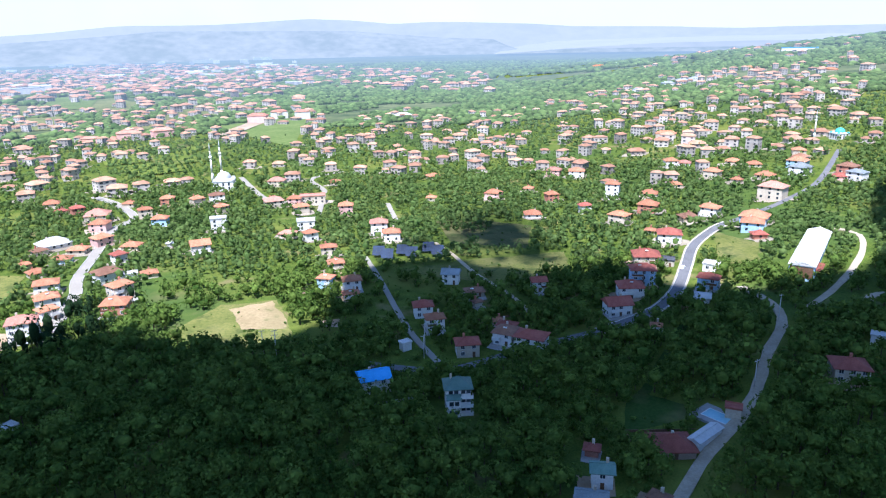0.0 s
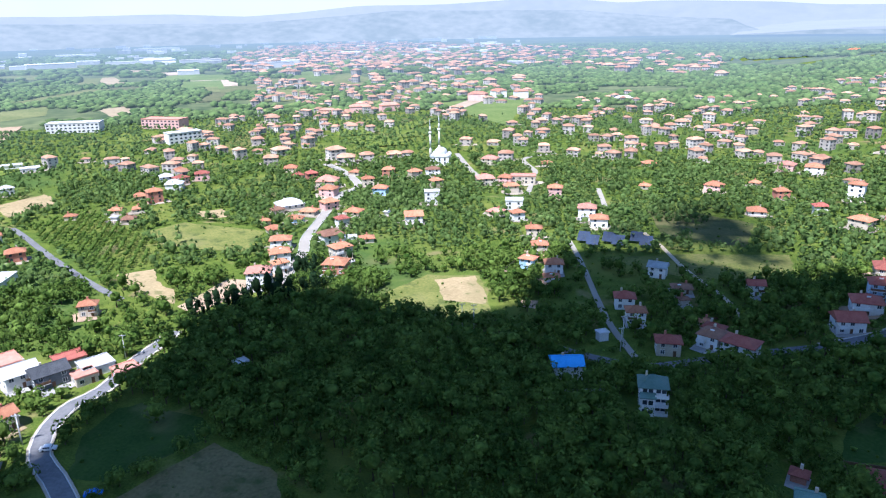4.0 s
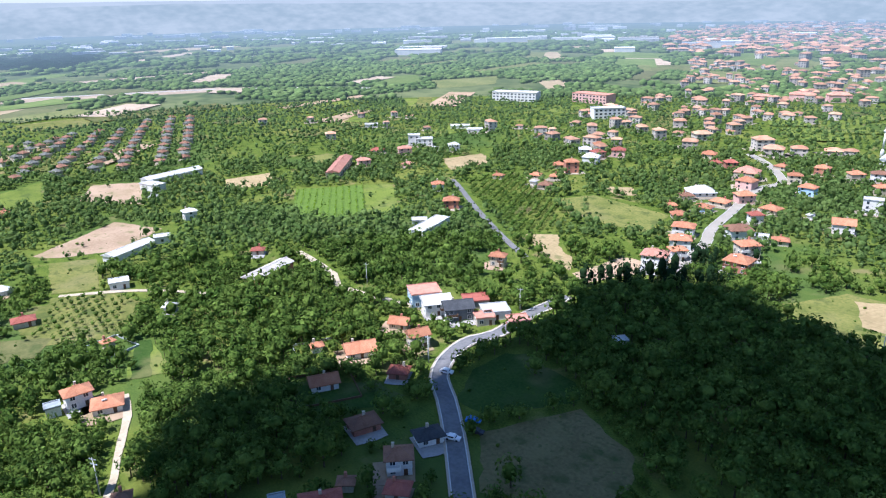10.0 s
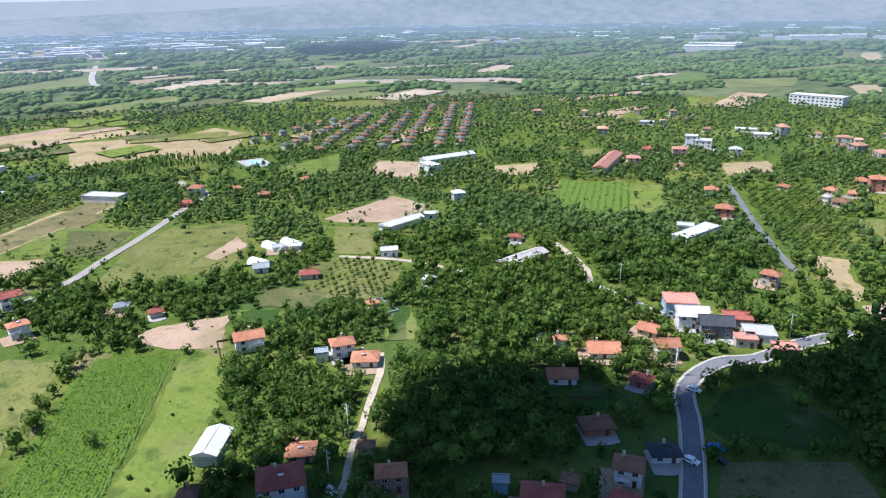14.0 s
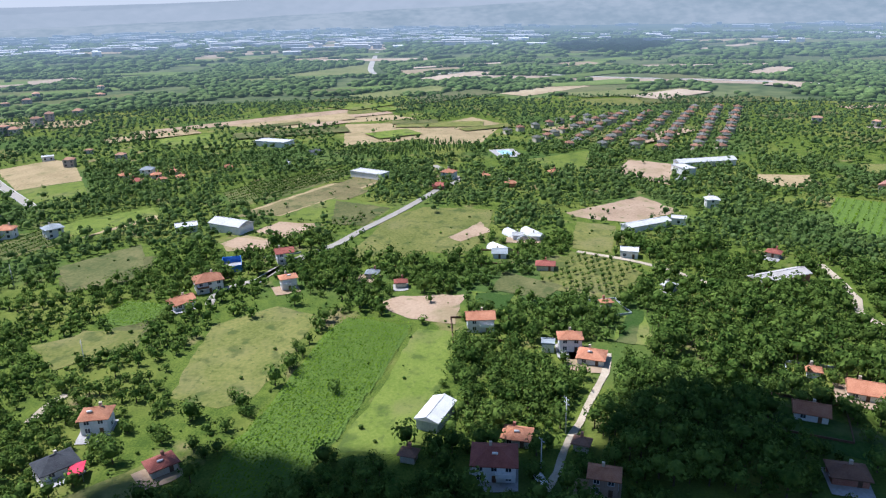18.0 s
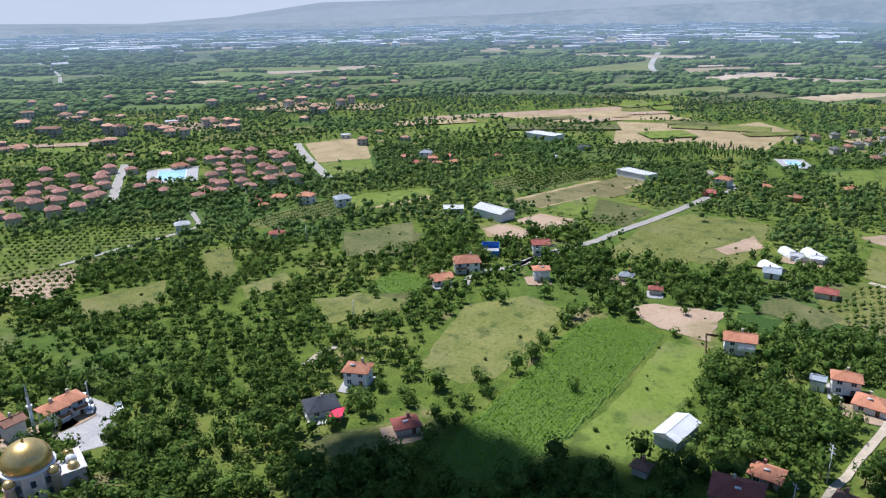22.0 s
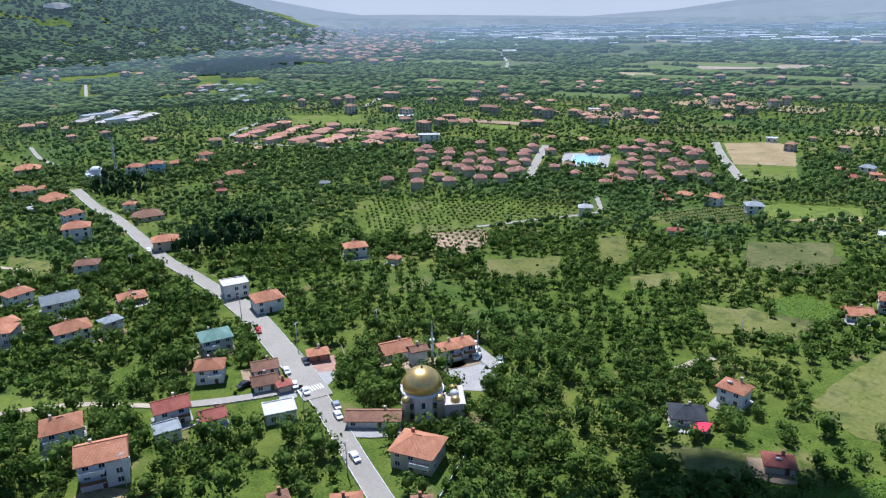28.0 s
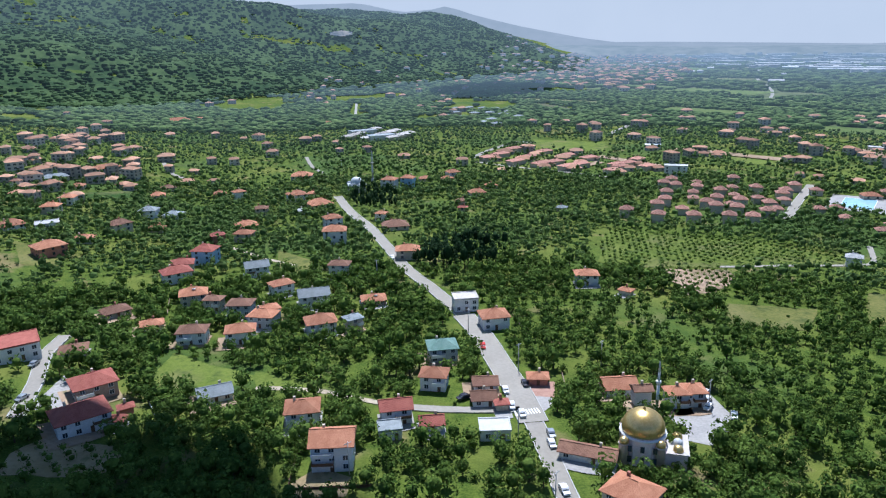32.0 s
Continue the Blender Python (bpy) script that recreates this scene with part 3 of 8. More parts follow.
field('meadow', [(-302, -62), (-343, -47), (-317, -1), (-300, -8), (-305, -24), (-296, -28), (-299, -45)])
field('corn', [(-147, -64), (-173, -59), (-220, -53), (-232, -48), (-226, -24), (-194, -29), (-156, -37), (-141, -42), (-131, -50), (-129, -62)])
field('lightgreen', [(-223, -22), (-221, -7), (-186, -11), (-161, -15), (-150, -21), (-151, -37), (-180, -29)])
field('meadow', [(-191, -92), (-224, -95), (-242, -76), (-233, -59), (-193, -62), (-176, -65), (-170, -73), (-175, -89)])
field('corn', [(-226, -139), (-245, -137), (-243, -120), (-232, -118), (-221, -119)])
field('meadow', [(-199, -142), (-219, -139), (-221, -119), (-206, -114), (-195, -131)])
field('lightgreen', [(-257, -4), (-254, 14), (-242, 14), (-237, 6), (-245, -1)])
field('lightgreen', [(-358, -211), (-369, -181), (-363, -176), (-325, -192)])
field('stubble', [(-371, -131), (-432, -99), (-457, -67), (-435, -68), (-360, -104)])
field('lightgreen', [(-360, -104), (-394, -86), (-380, -52), (-351, -64), (-357, -96)])
field('lightgreen', [(-433, -154), (-475, -89), (-440, -101), (-395, -130)])
field('stubble', [(-314, -124), (-329, -118), (-320, -97), (-307, -102), (-304, -118)])
field('stubble', [(-335, -114), (-352, -106), (-344, -84), (-323, -94)])
field('stubble', [(-672, -262), (-767, -127), (-706, -67), (-688, -120), (-653, -183)])
field('stubble', [(-632, -73), (-712, -12), (-672, 14), (-594, 1), (-575, -39), (-614, -29), (-578, -74), (-580, -116)])
field('stubble', [(-478, -348), (-514, -325), (-500, -302), (-446, -266), (-420, -295)])
field('lightgreen', [(-420, -295), (-444, -265), (-406, -240), (-381, -259)])
field('meadow', [(-277, -244), (-330, -234), (-319, -203), (-273, -228)])
field('lightgreen', [(-175, -353), (-232, -313), (-260, -272), (-253, -259), (-194, -283), (-163, -337)])
field('sand', [(-166, -283), (-196, -274), (-193, -262), (-174, -248), (-159, -249)])
field('paving', [(-105, -172), (-121, -176), (-119, -154), (-105, -145), (-100, -149), (-102, -162)])
field('stubble', [(76, -185), (69, -195), (50, -185), (46, -174), (56, -172), (76, -176)])
field('lightgreen', [(48, -227), (43, -245), (29, -232), (13, -218), (23, -212), (43, -217)])
field('stubble', [(4, -156), (-4, -162), (-10, -155), (-9, -147), (4, -150)])
field('lawn', [(136, -518), (105, -531), (104, -502), (133, -502)])
field('lawn', [(72, -487), (46, -484), (54, -472)])
field('meadow', [(140, -394), (109, -372), (106, -349), (124, -353)])
field('paving', [(-64, -170), (-72, -176), (-76, -186), (-68, -190), (-62, -180)])
field('brick', [(-67, -184), (-69.5, -192.5), (-79, -189.5), (-75, -181)])
field('paving', [(79, -210), (75, -233), (70, -222), (67, -207)])
field('lightgreen', [(14, -223), (-10, -203), (-8, -198), (14, -210)])
field('meadow', [(-286, 24), (-302, 41), (-297, 60), (-276, 68), (-255, 53), (-261, 43), (-259, 24)])
field('lightgreen', [(-234, 50), (-238, 58), (-210, 58), (-213, 52), (-215, 44)])
field('sand', [(-338, -14), (-344, 2), (-323, 1), (-318, -11)])
field('meadow', [(-296, -61), (-359, -49), (-380, -33), (-374, 6), (-319, 1), (-311, -19), (-299, -42)])
field('lawn', [(-176, 83), (-163, 103), (-150, 104), (-150, 95), (-162, 76)])
field('meadow', [(6, -367), (-10, -342), (-6, -315), (7, -336)])

# ---- woods, orchards and rows of cypress: kind and corners ----
wood('tall', [(-152, 133), (-156, 155), (-166, 174), (-175, 211), (-152, 244), (-124, 265), (-101, 222), (-77, 212), (-39, 231), (-32, 207), (-8, 204), (-4, 155), (-54, 129), (-93, 148), (-118, 149), (-139, 143)])
wood('tall', [(-162, 226), (-120, 244), (-51, 232), (-35, 202), (-6, 191), (-5, 167), (30, 178), (25, 147), (-114, 148)])
wood('tall', [(13, 217), (38, 235), (70, 241), (103, 248), (103, 218), (88, 194), (77, 200), (54, 197), (32, 191), (15, 198)])
wood('tall', [(122, 242), (150, 234), (133, 202), (111, 204)])
wood('tall', [(76, 171), (95, 189), (106, 194), (123, 186), (98, 140), (60, 146)])
wood('tall', [(-208, 51), (-250, 76), (-264, 106), (-245, 131), (-196, 121), (-184, 106), (-204, 103), (-195, 82)])
wood('tall', [(-224, 56), (-242, 59), (-256, 90), (-260, 124), (-196, 98), (-192, 72)])
wood('tall', [(-168, 27), (-189, 57), (-166, 84), (-136, 76), (-138, 58), (-141, 41)])
wood('poplar', [(-523, -107), (-521, -74), (-560, -47), (-561, -13), (-518, -7), (-516, -45), (-497, -71), (-499, -103)])
wood('cypress', [(-160, 252), (-164, 270), (-150, 276), (-138, 283), (-136, 269), (-150, 256)])
wood('cypress', [(-42, -472), (-55, -497), (-75, -484), (-68, -438), (-44, -441)])
wood('cypress', [(-60, -339), (-93, -360), (-109, -331), (-92, -305), (-73, -305), (-57, -316)])
mark([(-174, 208), (-167, 222), (-152, 240), (-133, 254), (-128, 246), (-146, 230), (-158, 214), (-166, 202)], 4 + WOOD_KIND.index('cypress'), (0, 4))
mark([(-13, 415), (17, 413), (22, 384), (-8, 388)], 8, (2,))
wood('orchard', [(-344, 290), (-333, 329), (-220, 266), (-238, 235), (-312, 271)])
wood('orchard', [(-175, -353), (-232, -313), (-260, -272), (-253, -259), (-194, -283), (-163, -337)])
wood('orchard', [(-284, 24), (-303, 70), (-276, 68), (-270, 50), (-263, 24)])
wood('orchard', [(-433, -154), (-475, -89), (-440, -101), (-395, -130)])
wood('orchard', [(-166, -283), (-196, -274), (-193, -262), (-174, -248), (-159, -249)])
wood('orchard', [(76, -185), (69, -195), (50, -185), (46, -174), (56, -172), (76, -176)])
wood('open', [(-71, -282), (-155, -247), (-114, -182), (-77, -232)])
# ---- more fields of the valley floor ----
field('vines', [(-278, -245), (-278, -223), (-305, -210), (-318, -199), (-335, -225), (-331, -232)])
field('lightgreen', [(-333, -223), (-353, -218), (-379, -187), (-365, -179), (-337, -193), (-328, -202)])
field('stubble', [(-323, -199), (-357, -173), (-364, -179), (-337, -193)])
field('vines', [(-412, -158), (-441, -142), (-475, -100), (-470, -84), (-407, -117), (-383, -143)])
field('fallow', [(-360, -134), (-457, -81), (-455, -61), (-405, -86), (-364, -110)])
field('lightgreen', [(-360, -110), (-402, -86), (-379, -49), (-361, -62), (-354, -86)])
field('sand', [(-314, -125), (-325, -120), (-318, -95), (-302, -106)])
field('sand', [(-334, -115), (-350, -106), (-348, -84), (-326, -95)])
field('olive', [(-215, -138), (-229, -118), (-212, -114), (-195, -130)])
field('sand', [(-244, -40), (-252, -30), (-254, -6), (-240, -8), (-227, -9), (-231, -26)])
field('meadow', [(-127, -100), (-144, -82), (-131, -76), (-121, -94)])
field('lightgreen', [(-170, -350), (-144, -301), (-151, -290), (-207, -273), (-255, -261), (-263, -274), (-231, -302), (-204, -333)])
field('olive', [(-269, -179), (-295, -159), (-297, -145), (-268, -145), (-253, -166)])
field('lightgreen', [(-599, -282), (-627, -261), (-620, -235), (-580, -241), (-564, -263)])
field('sand', [(-621, -317), (-699, -206), (-778, -114), (-804, -118), (-720, -225), (-637, -326)])
field('lightgreen', [(-605, -706), (-655, -614), (-610, -590), (-571, -657)])
field('lightgreen', [(-386, -557), (-418, -529), (-391, -497), (-370, -519)])
field('sand', [(-2213, -604), (-2642, -401), (-2024, -283), (-1931, -467)])
field('meadow', [(-1189, -339), (-1413, -227), (-1211, -185), (-1105, -288)])
field('stubble', [(-1255, -150), (-1323, -50), (-1243, -38), (-1181, -132)])
field('olive', [(-394, -85), (-378, -51), (-344, -61), (-347, -78)])
field('fallow', [(-434, -92), (-417, -68), (-396, -78), (-396, -86)])
field('meadow', [(-352, 48), (-344, 67), (-302, 58), (-309, 41)])
field('meadow', [(-305, 40), (-291, 63), (-248, 53), (-259, 29)])
field('lawn', [(-256, -2), (-254, 13), (-240, 10), (-241, -3)])
field('olive', [(-280, 9), (-264, 32), (-251, 25), (-258, 4)])
field('lawn', [(-242, 54), (-239, 59), (-212, 51), (-214, 45)])
field('lightgreen', [(-713, 509), (-690, 548), (-632, 513), (-654, 475)])
field('lightgreen', [(-978, 642), (-955, 710), (-836, 632), (-835, 567)])
field('meadow', [(-862, 662), (-834, 779), (-753, 696), (-769, 609)])
field('stubble', [(-730, 759), (-721, 798), (-651, 741), (-647, 693)])
field('meadow', [(-810, -155), (-802, -104), (-732, -94), (-742, -143)])
field('lightgreen', [(-920, 24), (-923, 91), (-861, 78), (-850, 24)])
field('meadow', [(-844, 108), (-850, 195), (-783, 186), (-787, 118)])
field('sand', [(-1169, -76), (-1126, 105), (-1030, 405), (-977, 384), (-1069, 99), (-1111, -73)])
field('sand', [(-2418, -423), (-2442, -340), (-1878, -254), (-1778, -316)])
field('meadow', [(-484, 246), (-486, 272), (-465, 274), (-454, 249)])
field('stubble', [(-406, 323), (-400, 357), (-371, 341), (-373, 311)])
field('meadow', [(-271, 298), (-262, 322), (-208, 319), (-197, 285), (-229, 281)])
field('lightgreen', [(-309, 900), (-245, 815), (-164, 714), (-205, 992), (-257, 966)])
field('meadow', [(-790, 1236), (-581, 1302), (-501, 1098), (-689, 1073)])
field('meadow', [(-206, -186), (-227, -179), (-215, -169), (-196, -175)])
field('meadow', [(-233, -231), (-244, -223), (-215, -196), (-206, -203)])
field('olive', [(-281, -186), (-314, -163), (-284, -148), (-258, -166)])
field('meadow', [(-206, -151), (-217, -137), (-220, -118), (-208, -116), (-190, -133)])
field('meadow', [(-170, -236), (-199, -220), (-181, -203), (-157, -217)])
field('lightgreen', [(-259, -714), (-320, -665), (-292, -608), (-245, -646)])
road('concrete', 9, [(-2700, -400), (-2325, -330), (-1690, -253), (-1299, -205), (-1187, -168), (-1185, -90), (-1199, 15), (-1101, 178), (-992, 415), (-840, 553)])
road('concrete', 5, [(-167, -618), (-197, -659), (-236, -699), (-250, -687)])
road('concrete', 4, [(-163, -597), (-194, -554), (-227, -516), (-241, -494)])
road('concrete', 4, [(-105, -1030), (-129, -1239)])
road('concrete', 5, [(-351, -722), (-447, -833)])
road('concrete', 3.5, [(-265, -92), (-279, -89), (-295, -80)])
field('sand', [(-325, -16), (-351, -1), (-334, 4), (-319, -10)])
wood('orchard', [(-325, -91), (-347, -84), (-367, -57), (-326, -70)])
wood('orchard', [(-168, -345), (-146, -306), (-154, -294), (-211, -277), (-255, -265), (-260, -274), (-230, -301), (-203, -332)])
wood('orchard', [(-303, 40), (-290, 63), (-251, 53), (-258, 31)])
wood('open', [(-206, -272), (-286, -197), (-234, -156), (-160, -122), (-138, -162), (-153, -207)])
wood('open', [(-245, -329), (-344, -174), (-208, -97), (-126, -162)])
wood('open', [(-235, -193), (-224, -98), (-153, -79), (-147, -128)])
wood('open', [(-438, -5), (-450, 64), (-241, 43), (-225, -9)])

# ---- houses ----
MESH = {}


def kept(key, make, *materials):
    """A mesh that several parts share."""
    if key not in MESH:
        me = bpy.data.meshes.new(key.split("|")[0])
        bm = make()
        bm.to_mesh(me)
        bm.free()
        for m in materials:
            me.materials.append(m)
        MESH[key] = me
    return MESH[key]


def window_frame(w, h):
    bm = bmesh.new()
    for a in ((-w / 2 - 0.1, -w / 2, 0, h), (w / 2, w / 2 + 0.1, 0, h), (-w / 2 - 0.1, w / 2 + 0.1, -0.1, 0), (-w / 2 - 0.1, w / 2 + 0.1, h, h + 0.1), (-0.04, 0.04, 0, h)):
        slab(bm, a[0], a[1], -0.10, 0.02, a[2], a[3])
    return bm


def pitched(w, d, over, rise, form, thick=0.22):
    """A hipped or gabled roof with eaves, standing on its wall plate at z = 0. The ridge runs along the longer side."""
    bm = bmesh.new()
    turn = d > w
    a, b = (d, w) if turn else (w, d)
    x, y = a / 2 + over, b / 2 + over
    ridge = x - (y * 0.92 if form == "H" else 0.0)
    ridge = max(ridge, 0.15)
    lo = -over * rise / (b / 2)
    base = [(-x, -y), (x, -y), (x, y), (-x, y)]
    vb = [bm.verts.new((p[0], p[1], lo - thick)) for p in base]
    vt = [bm.verts.new((p[0], p[1], lo)) for p in base]
    r0, r1 = bm.verts.new((-ridge, 0, rise)), bm.verts.new((ridge, 0, rise))
    for i in range(4):
        bm.faces.new((vb[i], vb[(i + 1) % 4], vt[(i + 1) % 4], vt[i]))
    bm.faces.new(vb[::-1])
    bm.faces.new((vt[0], vt[1], r1, r0))
    bm.faces.new((vt[2], vt[3], r0, r1))
    bm.faces.new((vt[1], vt[2], r1))
    bm.faces.new((vt[3], vt[0], r0))
    slab(bm, -ridge, ridge, -0.14, 0.14, rise - 0.05, rise + 0.1)
    if turn:
        bmesh.ops.rotate(bm, verts=bm.verts, cent=(0, 0, 0), matrix=Matrix.Rotation(math.pi / 2, 3, "Z"))
    return bm


def hall_roof(w, d, form):
    """A flat sheet roof with a raised rim, in one piece."""
    bm = bmesh.new()
    x, y = w / 2 + 0.3, d / 2 + 0.3
    loops = []
    for k, z in ((0.0, 0.0), (0.0, 0.55), (0.28, 0.55), (0.28, 0.28)):
        loops.append([bm.verts.new((sx * (x - k), sy * (y - k), z)) for sx, sy in ((-1, -1), (1, -1), (1, 1), (-1, 1))])
    for a, b in zip(loops, loops[1:]):
        for i in range(4):
            bm.faces.new((a[i], a[(i + 1) % 4], b[(i + 1) % 4], b[i]))
    bm.faces.new(loops[0][::-1]), bm.faces.new(loops[-1])
    return bm


PLACED = []
FAR_HOUSES = []
SIZE_WORD = {1: "single-storey", 2: "two-storey", 3: "three-storey", 4: "four-storey"}


YARDS = []
VILLAGE_YARDS = []


def house(x, y, turn, w, d, storeys, form, roof, wall):
    far = math.hypot(x, y)
    if far > 560 and form == "H" and w < 17:
        FAR_HOUSES.append((x, y, turn, w, d, storeys))
        VILLAGE_YARDS.append((x, y, turn, w, d))
        mark([(x - w / 2, y - w / 2), (x + w / 2, y - w / 2), (x + w / 2, y + w / 2), (x - w / 2, y + w / 2)], 3)
        return None
    rnd = random.Random(int(x * 31 + y * 17))
    if storeys > 2 and w < 8 and far > 260:
        w, d, storeys = w * 1.25, d * 1.3, 2
    what = "building" if form == "F" or w > 17 else "house"
    if form == "F" and storeys == 1:
        what = "shed"
    ob = empty(what, x, y, turn)
    tagged(ob, f"{SIZE_WORD[storeys]} {WALL_WORD[wall]} {what} with a {ROOF_WORD[roof]} roof", what, "village houses" if what == "house" else "")
    h = storeys * 2.45 + (0.1 if form != "F" else 0.5)
    drop = 0.6 + 0.1 * w * (x > 60)
    part("wall", box(-w / 2, w / 2, -d / 2, d / 2, -drop, h), WALL[wall], ob)
    if form == "F":
        rf = part("roof", hall_roof(w, d, form), ROOF[roof], ob)
        rf.location.z = h
    else:
        rise = min(w, d) * rnd.uniform(0.20, 0.26)
        over = 0.65 if far < 450 else 0.5
        rf = part("roof", pitched(w, d, over, rise, form), ROOF[roof], ob)
        rf.location.z = h + 0.22 + over * rise / (min(w, d) / 2) * 0.0
        if form == "G":  # the gable walls under the roof
            a, b = (w, d) if w >= d else (d, w)
            for e in (-1, 1):
                bm = bmesh.new()
                tri = [(e * (a / 2 - 0.01), -b / 2, h - 0.02), (e * (a / 2 - 0.01), b / 2, h - 0.02), (e * (a / 2 - 0.01), 0, h + rise - 0.04)]
                v, u = [bm.verts.new(p) for p in tri], [bm.verts.new((p[0] - e * 0.25, p[1], p[2])) for p in tri]
                bm.faces.new(v), bm.faces.new(u)
                for i in range(3):
                    bm.faces.new((v[i], v[(i + 1) % 3], u[(i + 1) % 3], u[i]))
                if d > w:
                    bmesh.ops.rotate(bm, verts=bm.verts, cent=(0, 0, 0), matrix=Matrix.Rotation(math.pi / 2, 3, "Z"))
                bmesh.ops.recalc_face_normals(bm, faces=bm.faces)
                part("gable", bm, WALL[wall], ob)
        if far < 520:
            c = part("chimney", box(-0.35, 0.35, -0.35, 0.35, 0, 1.6), WALL["c" if wall != "c" else "k"], rf)
            c.location = (w * rnd.uniform(-0.25, 0.25), d * rnd.uniform(0.08, 0.2), rise * 0.45)
    near = far < 330
    if far < 640 and w > 5:
        ww, wh = 1.25, 1.35
        frame = kept(f"window|{ww}", lambda: window_frame(ww, wh), FRAME)
        pane = kept(f"pane|{ww}", lambda: box(-ww / 2, ww / 2, -0.05, 0.015, 0, wh), GLASS)
        for s in range(storeys):
            for side, length, off, t in ((0, w, -d / 2, 0), (1, d, w / 2, 90), (2, d, -w / 2, -90)):
                if side and far > 420:
                    continue
                n = max(1, int(length / (3.1 if near else 3.8)))
                for i in range(n):
                    if rnd.random() < 0.12 or (s == 0 and side == 0 and i == n // 2 and near):
                        continue
                    u = (i + 0.5) / n * length - length / 2
                    p = (u, off) if side == 0 else (off, u)
                    z = s * 2.45 + 0.9
                    if near:
                        f = put("window", frame, ob, p[0], p[1], z, t)
                        put("pane", pane, f)
                    else:
                        put("window", pane, ob, p[0], p[1], z, t)
        if near and storeys > 1 and rnd.random() < 0.65 and form != "F":
            bw = w * rnd.uniform(0.3, 0.55)
            bx = rnd.choice((-1, 1)) * (w / 2 - bw / 2 - 0.2)
            for s in range(1, storeys):
                bm = bmesh.new()
                slab(bm, bx - bw / 2, bx + bw / 2, -d / 2 - 1.5, -d / 2 - 0.002, s * 2.45 - 0.05, s * 2.45 + 0.15)
                bl = part("balcony", bm, WALL["w"], ob)
                bm = bmesh.new()
                slab(bm, bx - bw / 2, bx + bw / 2, -d / 2 - 1.5, -d / 2 - 1.42, s * 2.45 + 0.15, s * 2.45 + 1.05)
                for e in (-1, 1):
                    slab(bm, bx + e * bw / 2 - 0.04, bx + e * bw / 2 + 0.04, -d / 2 - 1.41, -d / 2 - 0.01, s * 2.45 + 0.15, s * 2.45 + 1.05)
                part("railing", bm, FRAME if rnd.random() < 0.6 else DARKWOOD, bl)
        if near:
            door = kept("door|", lambda: box(-0.5, 0.5, -0.07, 0.02, 0.02, 2.1), DARKWOOD)
            put("door", door, ob, w / 2 * (1 / max(1, int(w / 3.1)) * (1 if int(w / 3.1) % 2 == 0 else 0)), -d / 2, 0)
            if rnd.random() < 0.35 and form == "H":
                wp = part("water_heater", turned([(0.05, -0.7), (0.28, -0.68), (0.28, 0.68), (0.05, 0.7)], 10), FRAME, rf, "white cylinder of a roof water heater")
                wp.matrix_basis = pose(rnd.uniform(-0.2, 0.2) * w, -d * 0.22, rise * 0.75, 0, 90, 0)
    PLACED.append((x, y, max(w, d)))
    if far < 330 and what == "house":
        YARDS.append((x, y, turn, w, d, rnd.random()))
    if far >= 330:
        VILLAGE_YARDS.append((x, y, turn, w, d))
    c, s = math.cos(radians(turn)), math.sin(radians(turn))
    k = 2.4 if far < 330 else 0.9 if far < 380 else 0.3
    lead = 3.0 if far < 330 else 0.8
    mark([(x + c * a - s * b, y + s * a + c * b) for a, b in ((-w / 2 - k, -d / 2 - k - lead), (w / 2 + k, -d / 2 - k - lead), (w / 2 + k, d / 2 + k), (-w / 2 - k, d / 2 + k))], 3)
    return ob


ESTATE = []


def estate_house(x, y, turn=None, label="two-storey estate house with a reddish tiled roof and cream walls", roof="e", w=7.4, d=6.8, panes=True):
    """One of the like houses of an estate: built once, then copied."""
    if turn is None:
        turn = -28 + 8 * math.sin(x * 0.7 + y)
    first = next((e for e in ESTATE if e[1] == (roof, w)), None)
    if first is None:
        ob = empty("estate_house", x, y, turn)
        tall = 5.2 if panes else 3.9
        part("wall", box(-w / 2, w / 2, -d / 2, d / 2, -1, tall), WALL["c"], ob)
        rf = part("roof", pitched(w, d, 0.5, 1.9 if panes else 1.5, "H"), ROOF[roof], ob)
        rf.location.z = tall + 0.2
        if panes:
            part("porch", box(-1.6, 1.2, -d / 2 - 1.6, -d / 2 - 0.003, 2.5, 2.75), ROOF[roof], ob)
        pane = kept("pane|1.25", lambda: box(-0.625, 0.625, -0.05, 0.015, 0, 1.35), GLASS)
        for z in (0.9, 3.3) if panes else ():
            for u in (-2.6, 2.4):
                put("window", pane, ob, u, -d / 2, z, 0)
                put("window", pane, ob, w / 2, u, z, 90)
        tagged(ob, label, "house", "estate houses")
        ESTATE.append((ob, (roof, w)))
    else:
        ob = copy_thing(first[0], pose(x, y, gz(x, y), 0, 0, turn))
    k = w / 2 + (1.8 if panes else 0.4)
    mark([(x - k, y - k), (x + k, y - k), (x + k, y + k), (x - k, y + k)], 3)
    return ob


# ---- houses, each at its own place: x, y, turn, width, depth, storeys, roof form, roof and wall colour ----
house(-64, -111, 152, 3.9, 3.1, 1, 'H', 'b', 'c')
house(-50, -120, 155, 6.2, 5.3, 1, 'H', 'o', 'c')
house(-119, 59, 64, 8.8, 7.7, 2, 'H', 'r', 'b')
house(-38, -130, 172, 3.8, 3.0, 1, 'H', 'b', 'c')
house(-115, 77, 42, 5.2, 4.5, 1, 'H', 'r', 'c')
house(-129, 53, 68, 3.5, 3.0, 1, 'F', 'g', 'u')
house(-138, 29, 78, 6.5, 4.7, 2, 'H', 'o', 'b')
house(-125, 69, 51, 3.5, 2.8, 1, 'H', 'b', 'c')
house(-144, 4, 88, 10.1, 8.5, 2, 'H', 'r', 'w')
